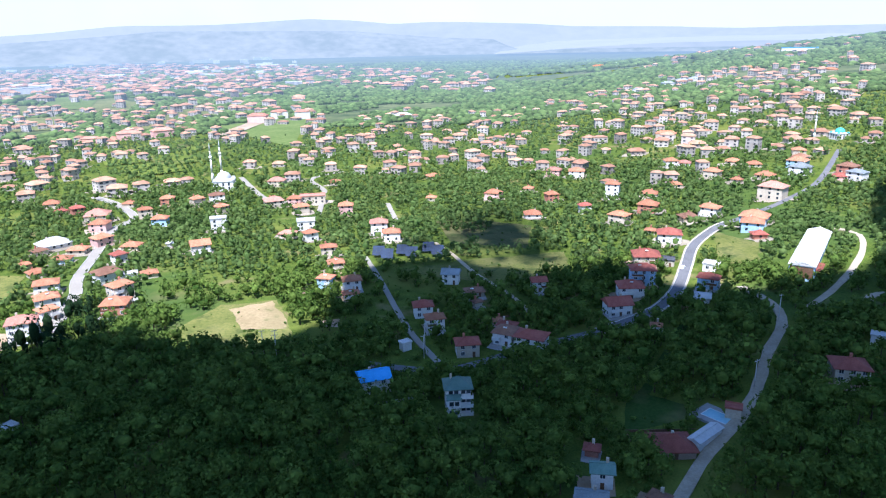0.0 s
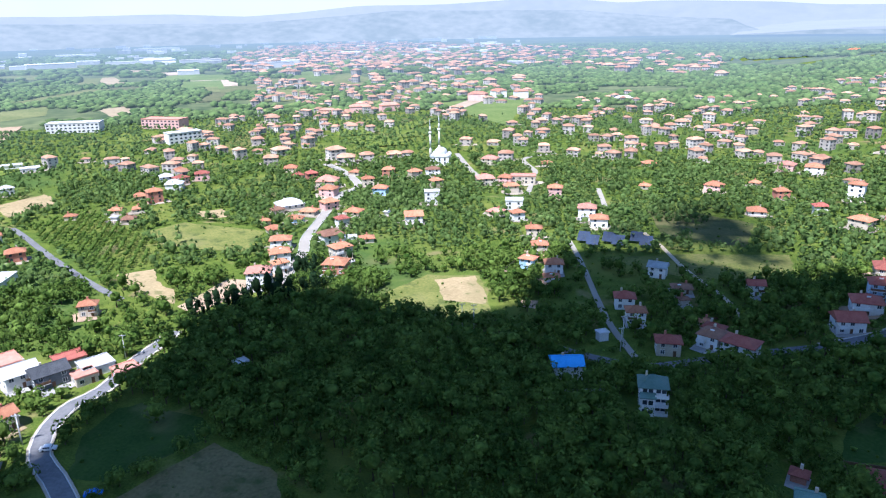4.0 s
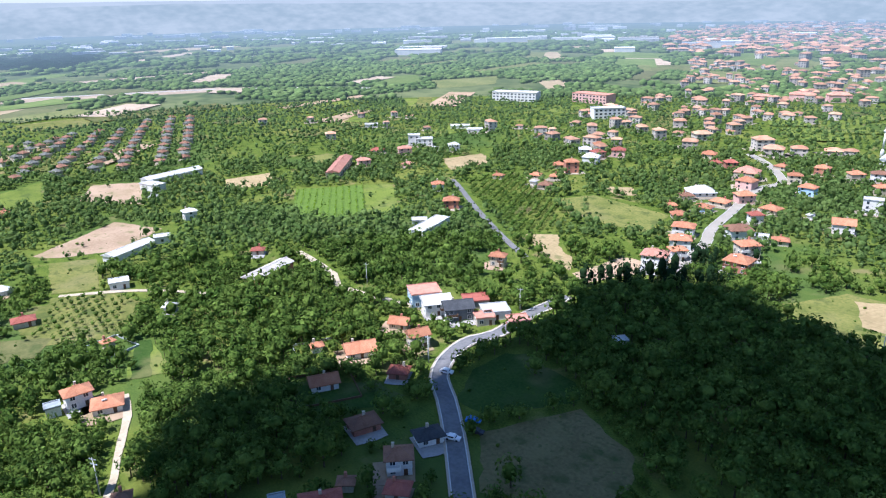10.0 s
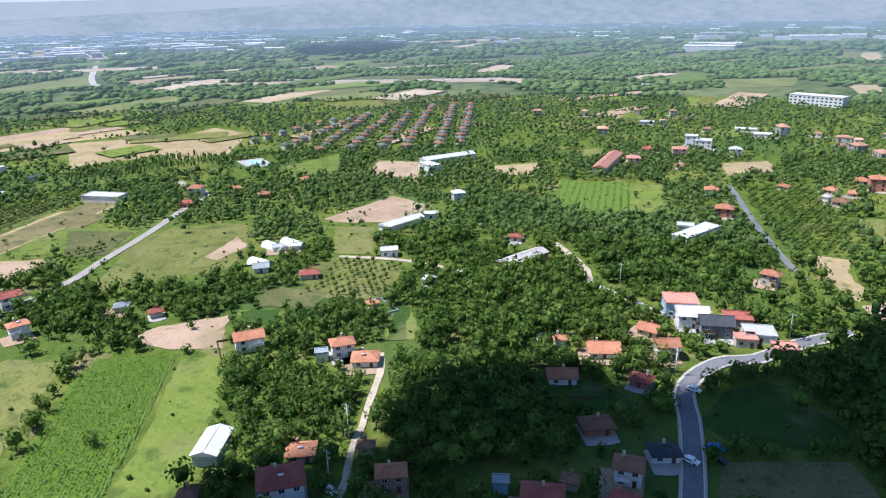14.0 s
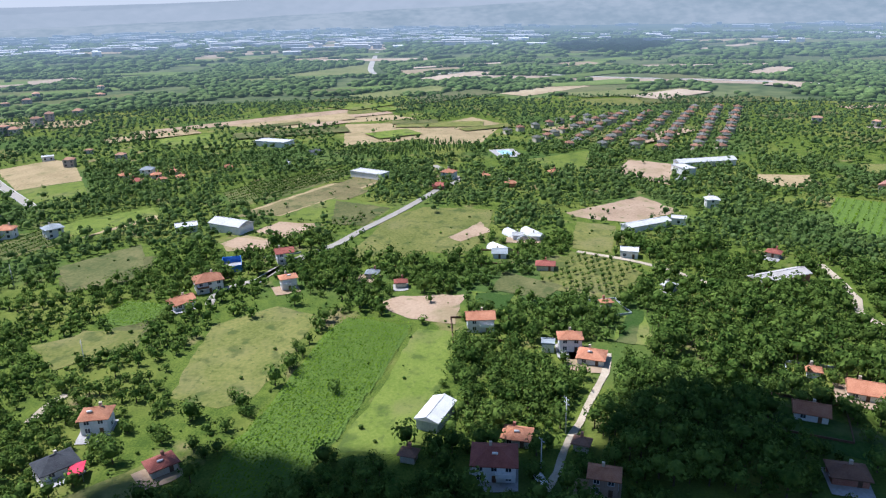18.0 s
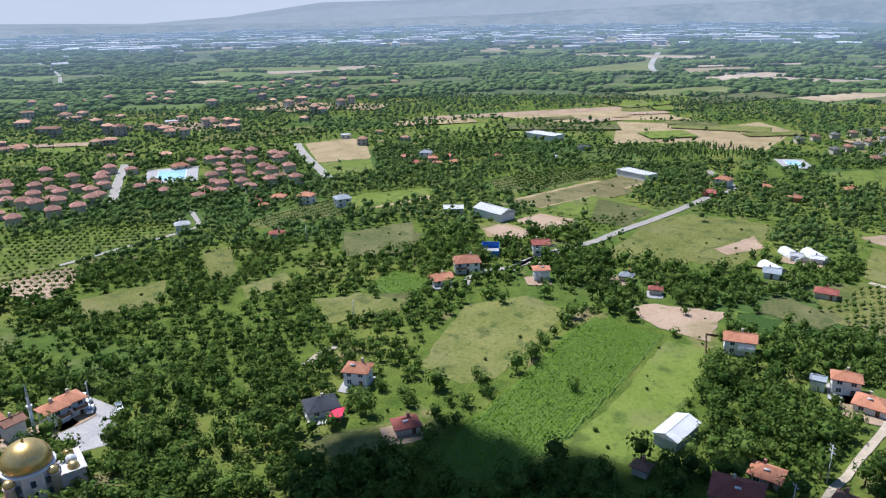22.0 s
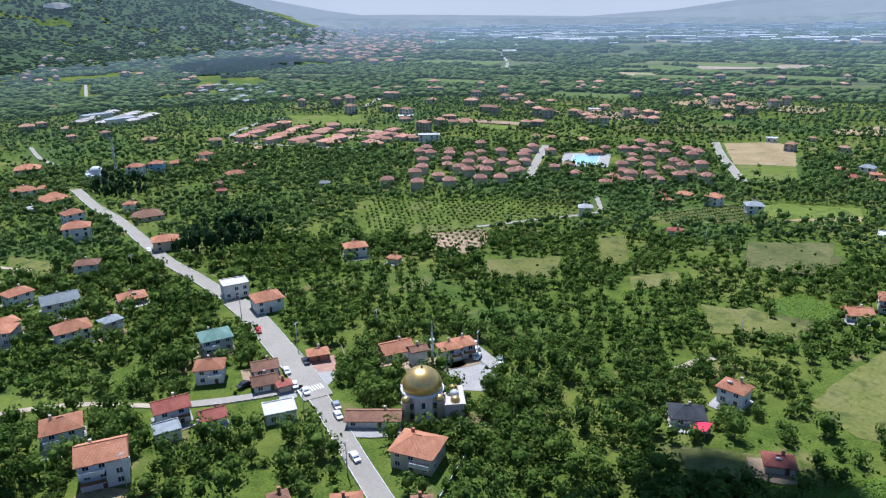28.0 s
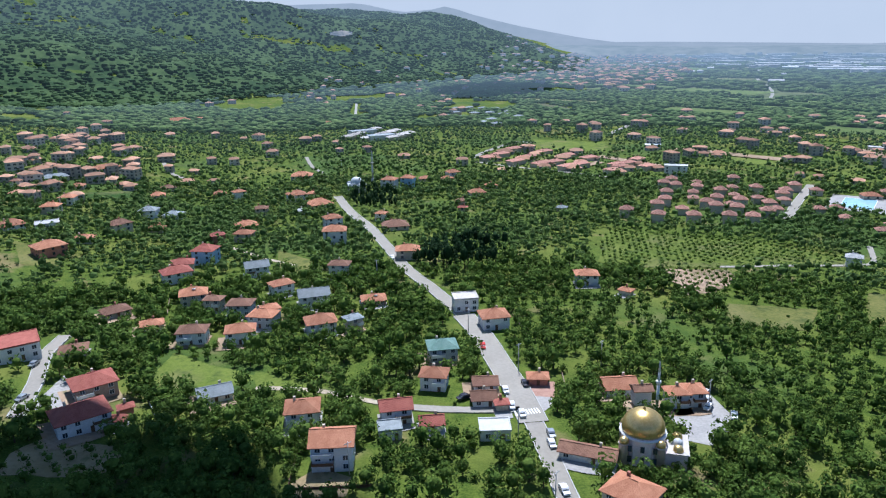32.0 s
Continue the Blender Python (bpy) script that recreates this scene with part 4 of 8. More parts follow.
house(-72.5, -127, 126, 10.6, 9.2, 2, 'H', 'o', 'c')
house(31, 144, -12, 6.9, 5.1, 1, 'G', 'g', 'w')
house(-123, 83, 56, 6.3, 5.5, 2, 'H', 'b', 'w')
house(-148, -17, 77, 3.6, 2.9, 1, 'H', 'b', 'c')
house(47, 144, -38, 4.1, 3.1, 1, 'H', 'b', 'w')
house(35, 152, -8, 5.1, 4.5, 2, 'G', 'n', 'w')
house(-154, 26, 71, 3.6, 2.9, 1, 'H', 'b', 'c')
house(-157, 10, 78, 6.6, 5.5, 1, 'H', 'o', 'c')
house(-128, 96, 73, 6.8, 5.1, 1, 'H', 'd', 'w')
house(-142, -77, 133, 6.2, 5.0, 1, 'H', 'r', 'c')
house(-7, -163, 170, 10.4, 9.1, 3, 'G', 'o', 'w')
house(-71, -148, 146, 14.0, 5.2, 1, 'G', 'b', 'w')
house(-144, 86, 79, 7.8, 5.9, 1, 'H', 'b', 'k')
house(35, 165, -16, 3.5, 2.9, 1, 'H', 'r', 'k')
house(56.5, 167, 1, 10.4, 9.0, 1, 'H', 'r', 'b')
house(-51, -165, 168, 8.1, 6.4, 1, 'F', 'w', 'w')
house(-23, -172, 177, 6.2, 5.4, 1, 'F', 'g', 'w')
house(-141, -103, 138, 8.3, 7.0, 1, 'H', 'd', 'w')
house(-35, -173, 174, 6.1, 5.3, 1, 'G', 'r', 'w')
house(-26, -180, 177, 8.5, 6.3, 2, 'G', 'r', 'w')
house(0, -186, -185, 9.1, 8.1, 2, 'H', 'o', 'w')
house(-57, -178, 174, 3.5, 3.0, 1, 'H', 'r', 'c')
house(-159, -102, 103, 7.0, 6.0, 2, 'H', 'o', 'w')
house(-53, -183, 169, 6.8, 6.0, 1, 'G', 'b', 'w')
house(-171, 89, 71, 8.1, 6.2, 1, 'G', 'o', 'w')
house(-161, 110, 41, 5.6, 4.8, 1, 'H', 'r', 'k')
house(-98, -171, 170, 4.9, 3.9, 2, 'G', 'b', 'w')
house(78, 181, -23, 4.2, 3.3, 1, 'F', 'r', 'c')
house(-107, -167, 169, 6.0, 5.0, 2, 'H', 'o', 'w')
house(-56, -192, 169, 7.1, 5.9, 1, 'G', 'b', 'w')
house(-112, -167, 168, 6.5, 5.8, 2, 'H', 'o', 'w')
house(-41, -197, 158, 7.9, 6.7, 2, 'H', 'o', 'w')
house(-95, -180, 172, 9.7, 8.1, 1, 'G', 'o', 'w')
house(52, -197, -193, 4.4, 3.3, 1, 'H', 'r', 'c')
house(-201, 35, 75, 7.9, 6.8, 1, 'H', 'o', 'w')
house(-27, 203, 19, 9.0, 7.3, 2, 'G', 'u', 'w')
house(-73, -191, 164, 6.0, 4.5, 1, 'H', 'o', 'k')
house(26, -207, -168, 9.6, 7.2, 1, 'G', 'g', 'w')
house(62, -199, -155, 14.1, 11.1, 2, 'H', 'r', 'w')
house(-208, 22, 84, 3.9, 3.5, 1, 'F', 'g', 'w')
house(51, -204, -161, 3.8, 2.9, 1, 'H', 'r', 'k')
house(-209, 29, 90, 7.1, 5.2, 2, 'H', 'o', 'w')
house(-182, 109, 69, 9.4, 7.5, 1, 'G', 'o', 'w')
house(-174, 127, 74, 6.4, 5.7, 2, 'G', 'o', 'c')
house(-193, 99, 73, 3.5, 3.1, 1, 'H', 'o', 'w')
house(-129, 177, 61, 3.9, 3.3, 1, 'F', 'w', 'w')
house(-48, -217, 176, 9.3, 8.2, 2, 'H', 'n', 'y')
house(-224, 0, 95, 9.0, 6.6, 2, 'G', 'o', 'w')
house(117, 195, -13, 9.5, 8.5, 2, 'H', 'r', 'c')
house(63, -219, -156, 12.1, 10.2, 2, 'H', 'r', 'b')
house(3, 228, 7, 7.8, 6.2, 2, 'H', 'r', 'c')
house(-163, 163, 63, 7.2, 5.7, 1, 'F', 'p', 'k')
house(-190, 131, 35, 6.4, 5.5, 1, 'G', 'o', 'c')
house(-173, 156, 62, 6.6, 5.7, 1, 'F', 'p', 'c')
house(-19, 232, 35, 3.5, 2.8, 1, 'F', 'w', 'w')
house(26, 233, -24, 10.5, 7.6, 2, 'H', 'r', 'w')
house(17, 237.5, -24, 7.0, 7.6, 2, 'H', 'b', 'w')
house(-183, 152, 62, 10.1, 8.3, 2, 'G', 'd', 'd')
house(-175, 163, 61, 9.6, 8.2, 1, 'F', 'w', 'w')
house(-192, 149, 64, 9.8, 8.5, 2, 'G', 'w', 'w')
house(18, 243, -22, 6.5, 4.7, 2, 'H', 'r', 'w')
house(-243, 46, 105, 3.5, 2.8, 1, 'H', 'o', 'c')
house(-187, 164, 61, 9.1, 7.4, 1, 'F', 'r', 'c')
house(-73, -239, 178, 10.0, 8.6, 2, 'H', 'o', 'w')
house(-21, -250, 199, 6.0, 4.7, 2, 'H', 'g', 'c')
house(20, -250, -181, 10.1, 7.6, 2, 'H', 'o', 'w')
house(-9, -251, 186, 10.7, 8.4, 2, 'H', 'o', 'w')
house(-9, 251, 12, 6.8, 5.7, 2, 'H', 'o', 'w')
house(-202, 151, 65, 11.3, 9.8, 2, 'F', 'p', 'u')
house(15, 253, 16, 3.5, 2.7, 1, 'H', 'o', 'c')
house(73, 243, -18, 3.5, 3.0, 1, 'H', 'o', 'w')
house(137, 215, -33, 4.2, 3.7, 1, 'F', 'w', 'w')
house(37, -254, -188, 9.9, 7.4, 2, 'H', 'b', 'w')
house(76, -249, -170, 8.5, 6.9, 1, 'H', 'b', 'c')
house(12, -263, -204, 7.8, 5.8, 3, 'H', 'o', 'y')
house(-262, -32, 99, 4.4, 3.3, 1, 'H', 'r', 'c')
house(-14, 264, 9, 7.3, 6.1, 2, 'H', 'r', 'w')
house(-241, -113, 135, 8.1, 6.6, 1, 'G', 'o', 'w')
house(94, -249, -159, 14.3, 12.7, 2, 'F', 'r', 'w')
house(-67, -259, 175, 9.5, 7.6, 2, 'F', 't', 'w')
house(10, -269, -161, 7.3, 6.1, 2, 'H', 'o', 'u')
house(63, 263, 9, 9.3, 8.0, 2, 'G', 'r', 'w')
house(-260, 73, 53, 4.3, 3.8, 1, 'H', 'w', 'w')
house(-260, -77, 116, 6.1, 4.6, 2, 'H', 'o', 'w')
house(8, 273, 26, 3.5, 2.8, 1, 'H', 'b', 'c')
house(-272, -45, 87, 4.7, 4.0, 1, 'H', 'g', 'c')
house(-32, -275, 178, 9.4, 7.6, 1, 'H', 'o', 'b')
house(54, -271, -171, 8.0, 6.0, 1, 'H', 'o', 'c')
house(21, -278, -194, 9.4, 7.6, 2, 'H', 'b', 'y')
house(-258, -109, 121, 10.2, 8.2, 2, 'H', 'o', 'w')
house(-8, -281, 183, 12.0, 8.8, 2, 'G', 'g', 'w')
house(97, 265, -20, 5.5, 4.8, 1, 'G', 'w', 'w')
house(-283, 27, 84, 7.2, 5.4, 1, 'H', 'r', 'c')
house(7, 286, 9, 7.6, 5.8, 1, 'H', 'b', 'c')
house(32, -286, -198, 7.1, 5.2, 2, 'H', 'b', 'c')
house(-46, 285, 17, 6.4, 4.8, 1, 'H', 'o', 'w')
house(72, 280, -2, 10.1, 8.5, 2, 'H', 'r', 'w')
house(-136, -256, 128, 5.0, 3.8, 1, 'H', 'o', 'c')
house(-213, 200, 33, 6.4, 4.8, 2, 'H', 'o', 'c')
house(35, 291, 8, 6.1, 4.9, 2, 'G', 'r', 'w')
house(70, -287, -151, 9.9, 7.3, 1, 'H', 'b', 'c')
house(-165, 246, 23, 9.9, 8.0, 3, 'H', 'p', 'w')
house(5, -298, -157, 9.0, 6.7, 2, 'H', 'o', 'w')
house(104, 279, -30, 7.9, 6.1, 2, 'H', 'r', 'u')
house(-298, 8, 88, 5.9, 4.9, 1, 'G', 'g', 'w')
house(41, -296, -175, 10.6, 8.4, 2, 'H', 'o', 'c')
house(-47, 296, 14, 7.6, 6.4, 2, 'H', 'o', 'w')
house(-126, -274, 165, 7.6, 5.5, 3, 'H', 'o', 'w')
house(80, 292, -5, 10.2, 7.5, 3, 'H', 'r', 'u')
house(-3, 303, -9, 7.3, 6.4, 2, 'G', 'g', 'w')
house(-291, -87, 115, 7.1, 5.7, 2, 'G', 'r', 'w')
house(-59, 299, -13, 6.5, 5.4, 2, 'H', 'o', 'u')
house(-141, 271, 9, 7.9, 6.9, 3, 'H', 'o', 'k')
house(-299, 65, 78, 7.4, 6.0, 1, 'F', 'w', 'w')
house(-166, 264, 55, 6.6, 5.6, 2, 'H', 'o', 'w')
house(-22, -319, 161, 9.1, 6.7, 2, 'H', 'b', 'w')
house(113, 299, -31, 8.2, 5.9, 1, 'F', 'w', 'w')
house(-146, 286, 55, 8.8, 7.4, 3, 'H', 'o', 'c')
house(-322, 25, 86, 4.5, 3.3, 1, 'G', 'w', 'w')
house(-323, 17, 87, 4.2, 3.4, 1, 'G', 'w', 'w')
house(-299, 127, 58, 5.4, 4.2, 1, 'H', 'r', 'c')
house(96, 312, -17, 7.1, 6.2, 1, 'F', 'd', 'c')
house(-58, 321, 17, 7.2, 6.0, 2, 'H', 'o', 'c')
house(16, -327, -172, 10.2, 7.8, 2, 'G', 'g', 'w')
house(-174, 278, 37, 9.1, 7.5, 2, 'H', 'o', 'w')
house(88, 317, -6, 11.7, 10.0, 2, 'H', 'r', 'c')
house(52, -329, -160, 12.2, 8.9, 2, 'H', 'r', 'w')
house(-57, -334, 170, 11.2, 8.3, 2, 'H', 'o', 'c')
house(-265, -213, 130, 6.6, 4.8, 1, 'H', 'r', 'w')
house(51, -342, -177, 10.4, 8.2, 2, 'H', 'r', 'c')
house(-146, 316, 29, 6.8, 5.8, 1, 'H', 'o', 'c')
house(-184, 296, 25, 9.9, 7.8, 2, 'H', 'o', 'w')
house(-154, 313, 26, 6.6, 5.0, 1, 'F', 'w', 'w')
house(-164, 311, 52, 10.7, 9.3, 2, 'H', 'b', 'w')
house(-66, 347, 15, 7.6, 5.5, 2, 'H', 'o', 'c')
house(-285, 211, 54, 7.6, 5.9, 1, 'F', 'w', 'w')
house(41, -354, -200, 10.6, 9.5, 3, 'H', 'r', 'u')
house(107, 346, -12, 11.2, 9.3, 2, 'H', 'r', 'w')
house(-349, 99, 74, 7.1, 6.0, 1, 'F', 'w', 'w')
house(-253, -262, 138, 6.5, 5.1, 2, 'H', 'w', 'w')
house(147, 335, 0, 6.5, 5.1, 1, 'H', 'r', 'k')
house(-336, -150, 114, 10.6, 8.3, 1, 'F', 'w', 'w')
house(-24, -373, 171, 11.9, 8.9, 3, 'H', 'o', 'w')
house(-36, 374, 10, 8.9, 7.8, 2, 'H', 'o', 'w')
house(102, 362, -26, 5.2, 4.1, 1, 'H', 'o', 'c')
house(-202, 319, 47, 7.4, 6.5, 1, 'H', 'o', 'c')
house(149, 348, -23, 10.2, 8.6, 2, 'H', 'o', 'u')
house(-135, 355, 26, 9.4, 8.1, 2, 'G', 'o', 'w')
house(-171, 339, 53, 6.3, 5.5, 2, 'H', 'r', 'w')
house(-81, 375, 39, 7.0, 5.7, 2, 'H', 'o', 'w')
house(-299, 244, 48, 8.3, 6.5, 2, 'H', 'o', 'k')
house(116, -370, -145, 13.4, 11.2, 2, 'H', 'o', 'k')
house(-44, 386, 6, 9.3, 7.8, 3, 'H', 'p', 'w')
house(154, 358, -32, 12.9, 10.8, 2, 'H', 'o', 'u')
house(-326, -214, 138, 6.5, 5.5, 3, 'H', 'g', 'w')
house(24, -390, -198, 9.6, 7.0, 2, 'H', 'o', 'c')
house(38, -390, -162, 7.0, 5.4, 2, 'H', 'r', 'k')
house(-95, 383, -13, 8.6, 6.9, 1, 'H', 'p', 'c')
house(-215, 331, 55, 5.6, 4.6, 1, 'H', 'o', 'c')
house(-201, 340, 11, 9.0, 6.9, 1, 'H', 'o', 'u')
house(-305, -253, 151, 4.9, 3.9, 1, 'H', 'o', 'c')
house(-155, 366, -4, 3.7, 3.1, 1, 'H', 'w', 'w')
house(-60, -393, 179, 14.3, 11.8, 1, 'H', 'b', 'c')
house(-379, 124, 86, 6.5, 5.8, 2, 'H', 'w', 'w')
house(127, 379, 8, 9.1, 7.9, 1, 'H', 'b', 'c')
house(-25, -401, 196, 9.3, 7.7, 3, 'H', 'o', 'w')
house(-324, -237, 102, 6.6, 5.0, 4, 'H', 'o', 'w')
house(92, 391, -39, 10.2, 7.8, 2, 'H', 'o', 'c')
house(-175, 363, 0, 8.9, 7.6, 1, 'H', 'o', 'c')
house(-311, -263, 157, 5.3, 4.7, 1, 'H', 'r', 'c')
house(106, -394, -179, 9.7, 7.4, 1, 'H', 'o', 'w')
house(140, 384, -41, 10.2, 7.5, 2, 'H', 'o', 'w')
house(-88, 399, 12, 10.0, 8.2, 2, 'F', 'w', 'w')
house(-201, 357, 4, 9.1, 7.5, 1, 'H', 'o', 'c')
house(-323, -256, 109, 7.4, 5.7, 1, 'H', 'o', 'c')
house(-55, -413, 147, 6.5, 4.9, 2, 'H', 'o', 'w')
house(-221, 355, 56, 6.6, 5.9, 1, 'H', 'b', 'c')
house(-195, 371, 55, 7.6, 5.6, 3, 'H', 'o', 'p')
house(24, -418, -170, 11.6, 9.1, 1, 'H', 'o', 'c')
house(112, 406, -28, 10.4, 8.5, 2, 'H', 'o', 'k')
house(-139, 398, 19, 8.9, 6.5, 3, 'F', 'w', 'w')
house(-422, -27, 87, 7.0, 6.0, 1, 'H', 'r', 'k')
house(46, 420, 1, 9.4, 8.3, 1, 'H', 'o', 'w')
house(-334, 262, 55, 6.9, 5.8, 2, 'H', 'o', 'w')
house(74, -420, -193, 8.5, 6.5, 1, 'H', 'o', 'c')
house(-427, 17, 98, 6.2, 5.2, 1, 'H', 'o', 'k')
house(78, 421, 8, 7.2, 5.2, 2, 'H', 'r', 'w')
house(93, -419, -143, 10.8, 8.4, 2, 'H', 'b', 'c')
house(-221, 369, 48, 15.2, 12.1, 1, 'H', 'w', 'w')
house(-294, 315, 29, 7.3, 6.3, 1, 'H', 'b', 'c')
house(-69, 429, 7, 8.4, 7.0, 3, 'H', 'o', 'p')
house(-108, -423, 154, 5.3, 3.9, 1, 'H', 'r', 'c')
house(-167, -404, 146, 5.7, 5.0, 1, 'H', 'g', 'c')
house(-317, -303, 132, 7.7, 6.3, 1, 'H', 'o', 'c')
house(-305, 316, 18, 3.8, 3.1, 1, 'H', 'w', 'w')
house(131, -422, -163, 11.8, 10.0, 1, 'F', 'w', 'w')
house(182, 403, -42, 13.6, 10.6, 3, 'H', 'p', 'c')
house(148, -419, -152, 11.8, 10.4, 1, 'H', 'o', 'w')
house(-8, -445, 176, 4.7, 4.1, 1, 'H', 'w', 'w')
house(-448, 1, 104, 5.9, 4.6, 1, 'H', 'o', 'c')
house(-448, -22, 70, 6.5, 5.8, 3, 'H', 'o', 'w')
house(-99, 438, 26, 9.0, 6.5, 2, 'H', 'o', 'c')
house(-179, 412, 7, 8.7, 6.9, 2, 'H', 'o', 'u')
house(16, -449, -184, 7.8, 6.1, 2, 'H', 'b', 'c')
house(-436, 122, 66, 5.2, 4.4, 1, 'H', 'w', 'w')
house(-211, 402, 3, 10.1, 8.8, 2, 'H', 'o', 'p')
house(-305, 336, 36, 6.8, 6.0, 1, 'H', 'o', 'c')
house(-332, 311, 29, 6.5, 4.8, 1, 'H', 'o', 'c')
house(-316, 329, 36, 7.1, 5.5, 1, 'H', 'o', 'c')
house(-112, -442, 155, 6.8, 5.4, 1, 'H', 'b', 'c')
house(100, 447, -21, 8.4, 6.3, 4, 'H', 'o', 'w')
house(122, 441, -20, 9.2, 7.4, 1, 'H', 'o', 'c')
house(-457, 46, 101, 6.3, 4.8, 1, 'H', 'o', 'c')
house(69, -455, -198, 10.9, 8.7, 1, 'H', 'g', 'w')
house(83, -454, -189, 10.2, 8.6, 2, 'H', 'g', 'w')
house(-21, -463, 199, 14.4, 12.6, 1, 'H', 'o', 'c')
house(63, 461, 16, 8.0, 7.0, 2, 'H', 'o', 'k')
house(-151, 441, 47, 7.8, 6.0, 2, 'H', 'o', 'c')
house(-17, 468, -6, 6.5, 5.5, 1, 'H', 'o', 'c')
house(25, 469, -21, 10.4, 8.0, 2, 'H', 'o', 'p')
house(-121, 456, 25, 11.6, 10.4, 2, 'H', 'p', 'c')
house(-108, 461, -1, 9.0, 7.2, 2, 'H', 'o', 'p')
house(-312, 359, 53, 8.9, 7.6, 3, 'H', 'o', 'k')
house(-97, 466, 12, 16.5, 8.3, 2, 'F', 'p', 'c')
house(138, -456, -186, 10.3, 7.7, 2, 'H', 'o', 'c')
house(142, 456, -2, 8.2, 5.9, 1, 'H', 'o', 'c')
house(-198, 435, 31, 8.3, 6.2, 2, 'H', 'o', 'c')
house(-223, 424, 17, 13.9, 12.4, 2, 'H', 'p', 'c')
house(179, 449, -45, 6.3, 4.7, 1, 'H', 'o', 'c')
house(-129, -465, 180, 11.0, 8.7, 1, 'H', 'o', 'c')
house(239, 421, -57, 9.8, 7.3, 2, 'H', 'g', 'w')
house(-7, -485, 192, 12.4, 9.7, 2, 'H', 'o', 'w')
house(232, 426, -13, 8.8, 6.4, 1, 'H', 'r', 'p')
house(-441, -209, 101, 5.8, 4.3, 1, 'H', 'o', 'c')
house(-327, 363, 44, 7.8, 6.6, 1, 'H', 'o', 'c')
house(-436, -224, 113, 8.5, 6.5, 1, 'H', 'r', 'c')
house(-448, -199, 128, 5.8, 5.0, 1, 'H', 'o', 'c')
house(198, 452, -45, 10.3, 8.5, 1, 'H', 'o', 'c')
house(51, 493, -24, 6.3, 5.4, 1, 'H', 'o', 'c')
house(-403, 289, 33, 6.7, 5.9, 1, 'H', 'p', 'p')
house(-18, -496, 172, 6.5, 5.8, 1, 'H', 'o', 'c')
house(-175, 465, 48, 8.3, 6.8, 2, 'H', 'o', 'c')
house(135, -482, -192, 9.8, 7.1, 2, 'H', 'o', 'w')
house(171, 470, -45, 9.8, 7.3, 2, 'H', 'o', 'c')
house(243, 439, -51, 10.4, 8.6, 2, 'H', 'b', 'k')
house(220, 452, -47, 10.9, 9.5, 2, 'H', 'g', 'w')
house(-165, 475, 25, 9.9, 7.2, 2, 'H', 'b', 'w')
house(-426, 267, 68, 9.0, 7.4, 2, 'H', 'p', 'p')
house(-454, -219, 123, 6.4, 5.4, 1, 'H', 'o', 'c')
house(-321, 390, 28, 10.9, 9.5, 2, 'H', 'w', 'w')
house(-245, 442, 43, 7.7, 6.7, 2, 'H', 'r', 'k')
house(-196, 467, 13, 8.5, 7.5, 2, 'H', 'o', 'k')
house(-145, -485, 191, 7.6, 6.8, 1, 'H', 'o', 'c')
house(32, -506, -157, 8.3, 6.2, 2, 'H', 'o', 'w')
house(-489, -139, 87, 3.9, 2.8, 1, 'H', 'w', 'w')
house(-477, -178, 111, 6.1, 5.3, 1, 'H', 'o', 'c')
house(-464, -211, 89, 6.0, 4.8, 1, 'H', 'o', 'c')
house(-74, -505, 150, 10.5, 8.7, 3, 'H', 'o', 'w')
house(-459, -227, 102, 6.5, 5.6, 3, 'H', 'g', 'w')
house(-453, -240, 141, 6.5, 5.6, 1, 'H', 'o', 'c')
house(-257, 444, 54, 7.4, 5.6, 1, 'H', 'r', 'c')
house(-221, 464, 0, 7.8, 6.8, 1, 'H', 'o', 'c')
house(-88, -507, 148, 9.5, 7.0, 3, 'H', 'o', 'u')
house(86, -510, -172, 9.1, 7.9, 1, 'H', 'o', 'c')
house(46, -517, -165, 8.3, 7.4, 1, 'H', 'o', 'c')
house(227, 471, -39, 12.0, 9.7, 2, 'H', 'o', 'u')
house(-329, 407, 66, 9.2, 7.7, 2, 'H', 'r', 'p')
house(-368, -376, 155, 10.8, 8.3, 1, 'H', 'o', 'c')
house(205, 487, -11, 8.9, 7.1, 1, 'H', 'o', 'c')
house(-342, 408, 45, 8.8, 7.3, 2, 'H', 'w', 'w')
house(-323, 423, 36, 9.7, 8.0, 2, 'H', 'r', 'p')
house(90, 526, -11, 11.3, 9.7, 2, 'H', 'o', 'w')
house(-92, 527, 15, 8.9, 6.9, 1, 'H', 'o', 'c')
house(-121, -521, 192, 8.2, 6.6, 1, 'H', 'o', 'c')
house(-105, -526, 177, 9.2, 7.1, 1, 'H', 'o', 'c')
house(-135, 523, 0, 11.8, 9.2, 2, 'H', 'p', 'c')
house(197, 504, -28, 9.6, 8.0, 1, 'H', 'o', 'c')
house(-441, 314, 62, 10.0, 7.5, 2, 'H', 'p', 'p')
house(-276, 467, 27, 9.8, 8.7, 1, 'H', 'o', 'c')
house(158, 520, 0, 9.8, 8.2, 2, 'H', 'o', 'w')
house(83, -537, -148, 8.8, 7.8, 1, 'H', 'b', 'c')
house(167, 518, -22, 9.0, 7.1, 1, 'H', 'p', 'w')
house(-18, 544, 23, 9.9, 8.0, 1, 'H', 'o', 'c')
house(75, 539, -22, 10.1, 8.9, 2, 'H', 'p', 'p')
house(-530, -128, 107, 8.3, 6.4, 1, 'H', 'd', 'w')
house(-128, -532, 192, 9.2, 8.1, 2, 'H', 'o', 'w')
house(141, -531, -182, 8.4, 7.5, 1, 'H', 'o', 'c')
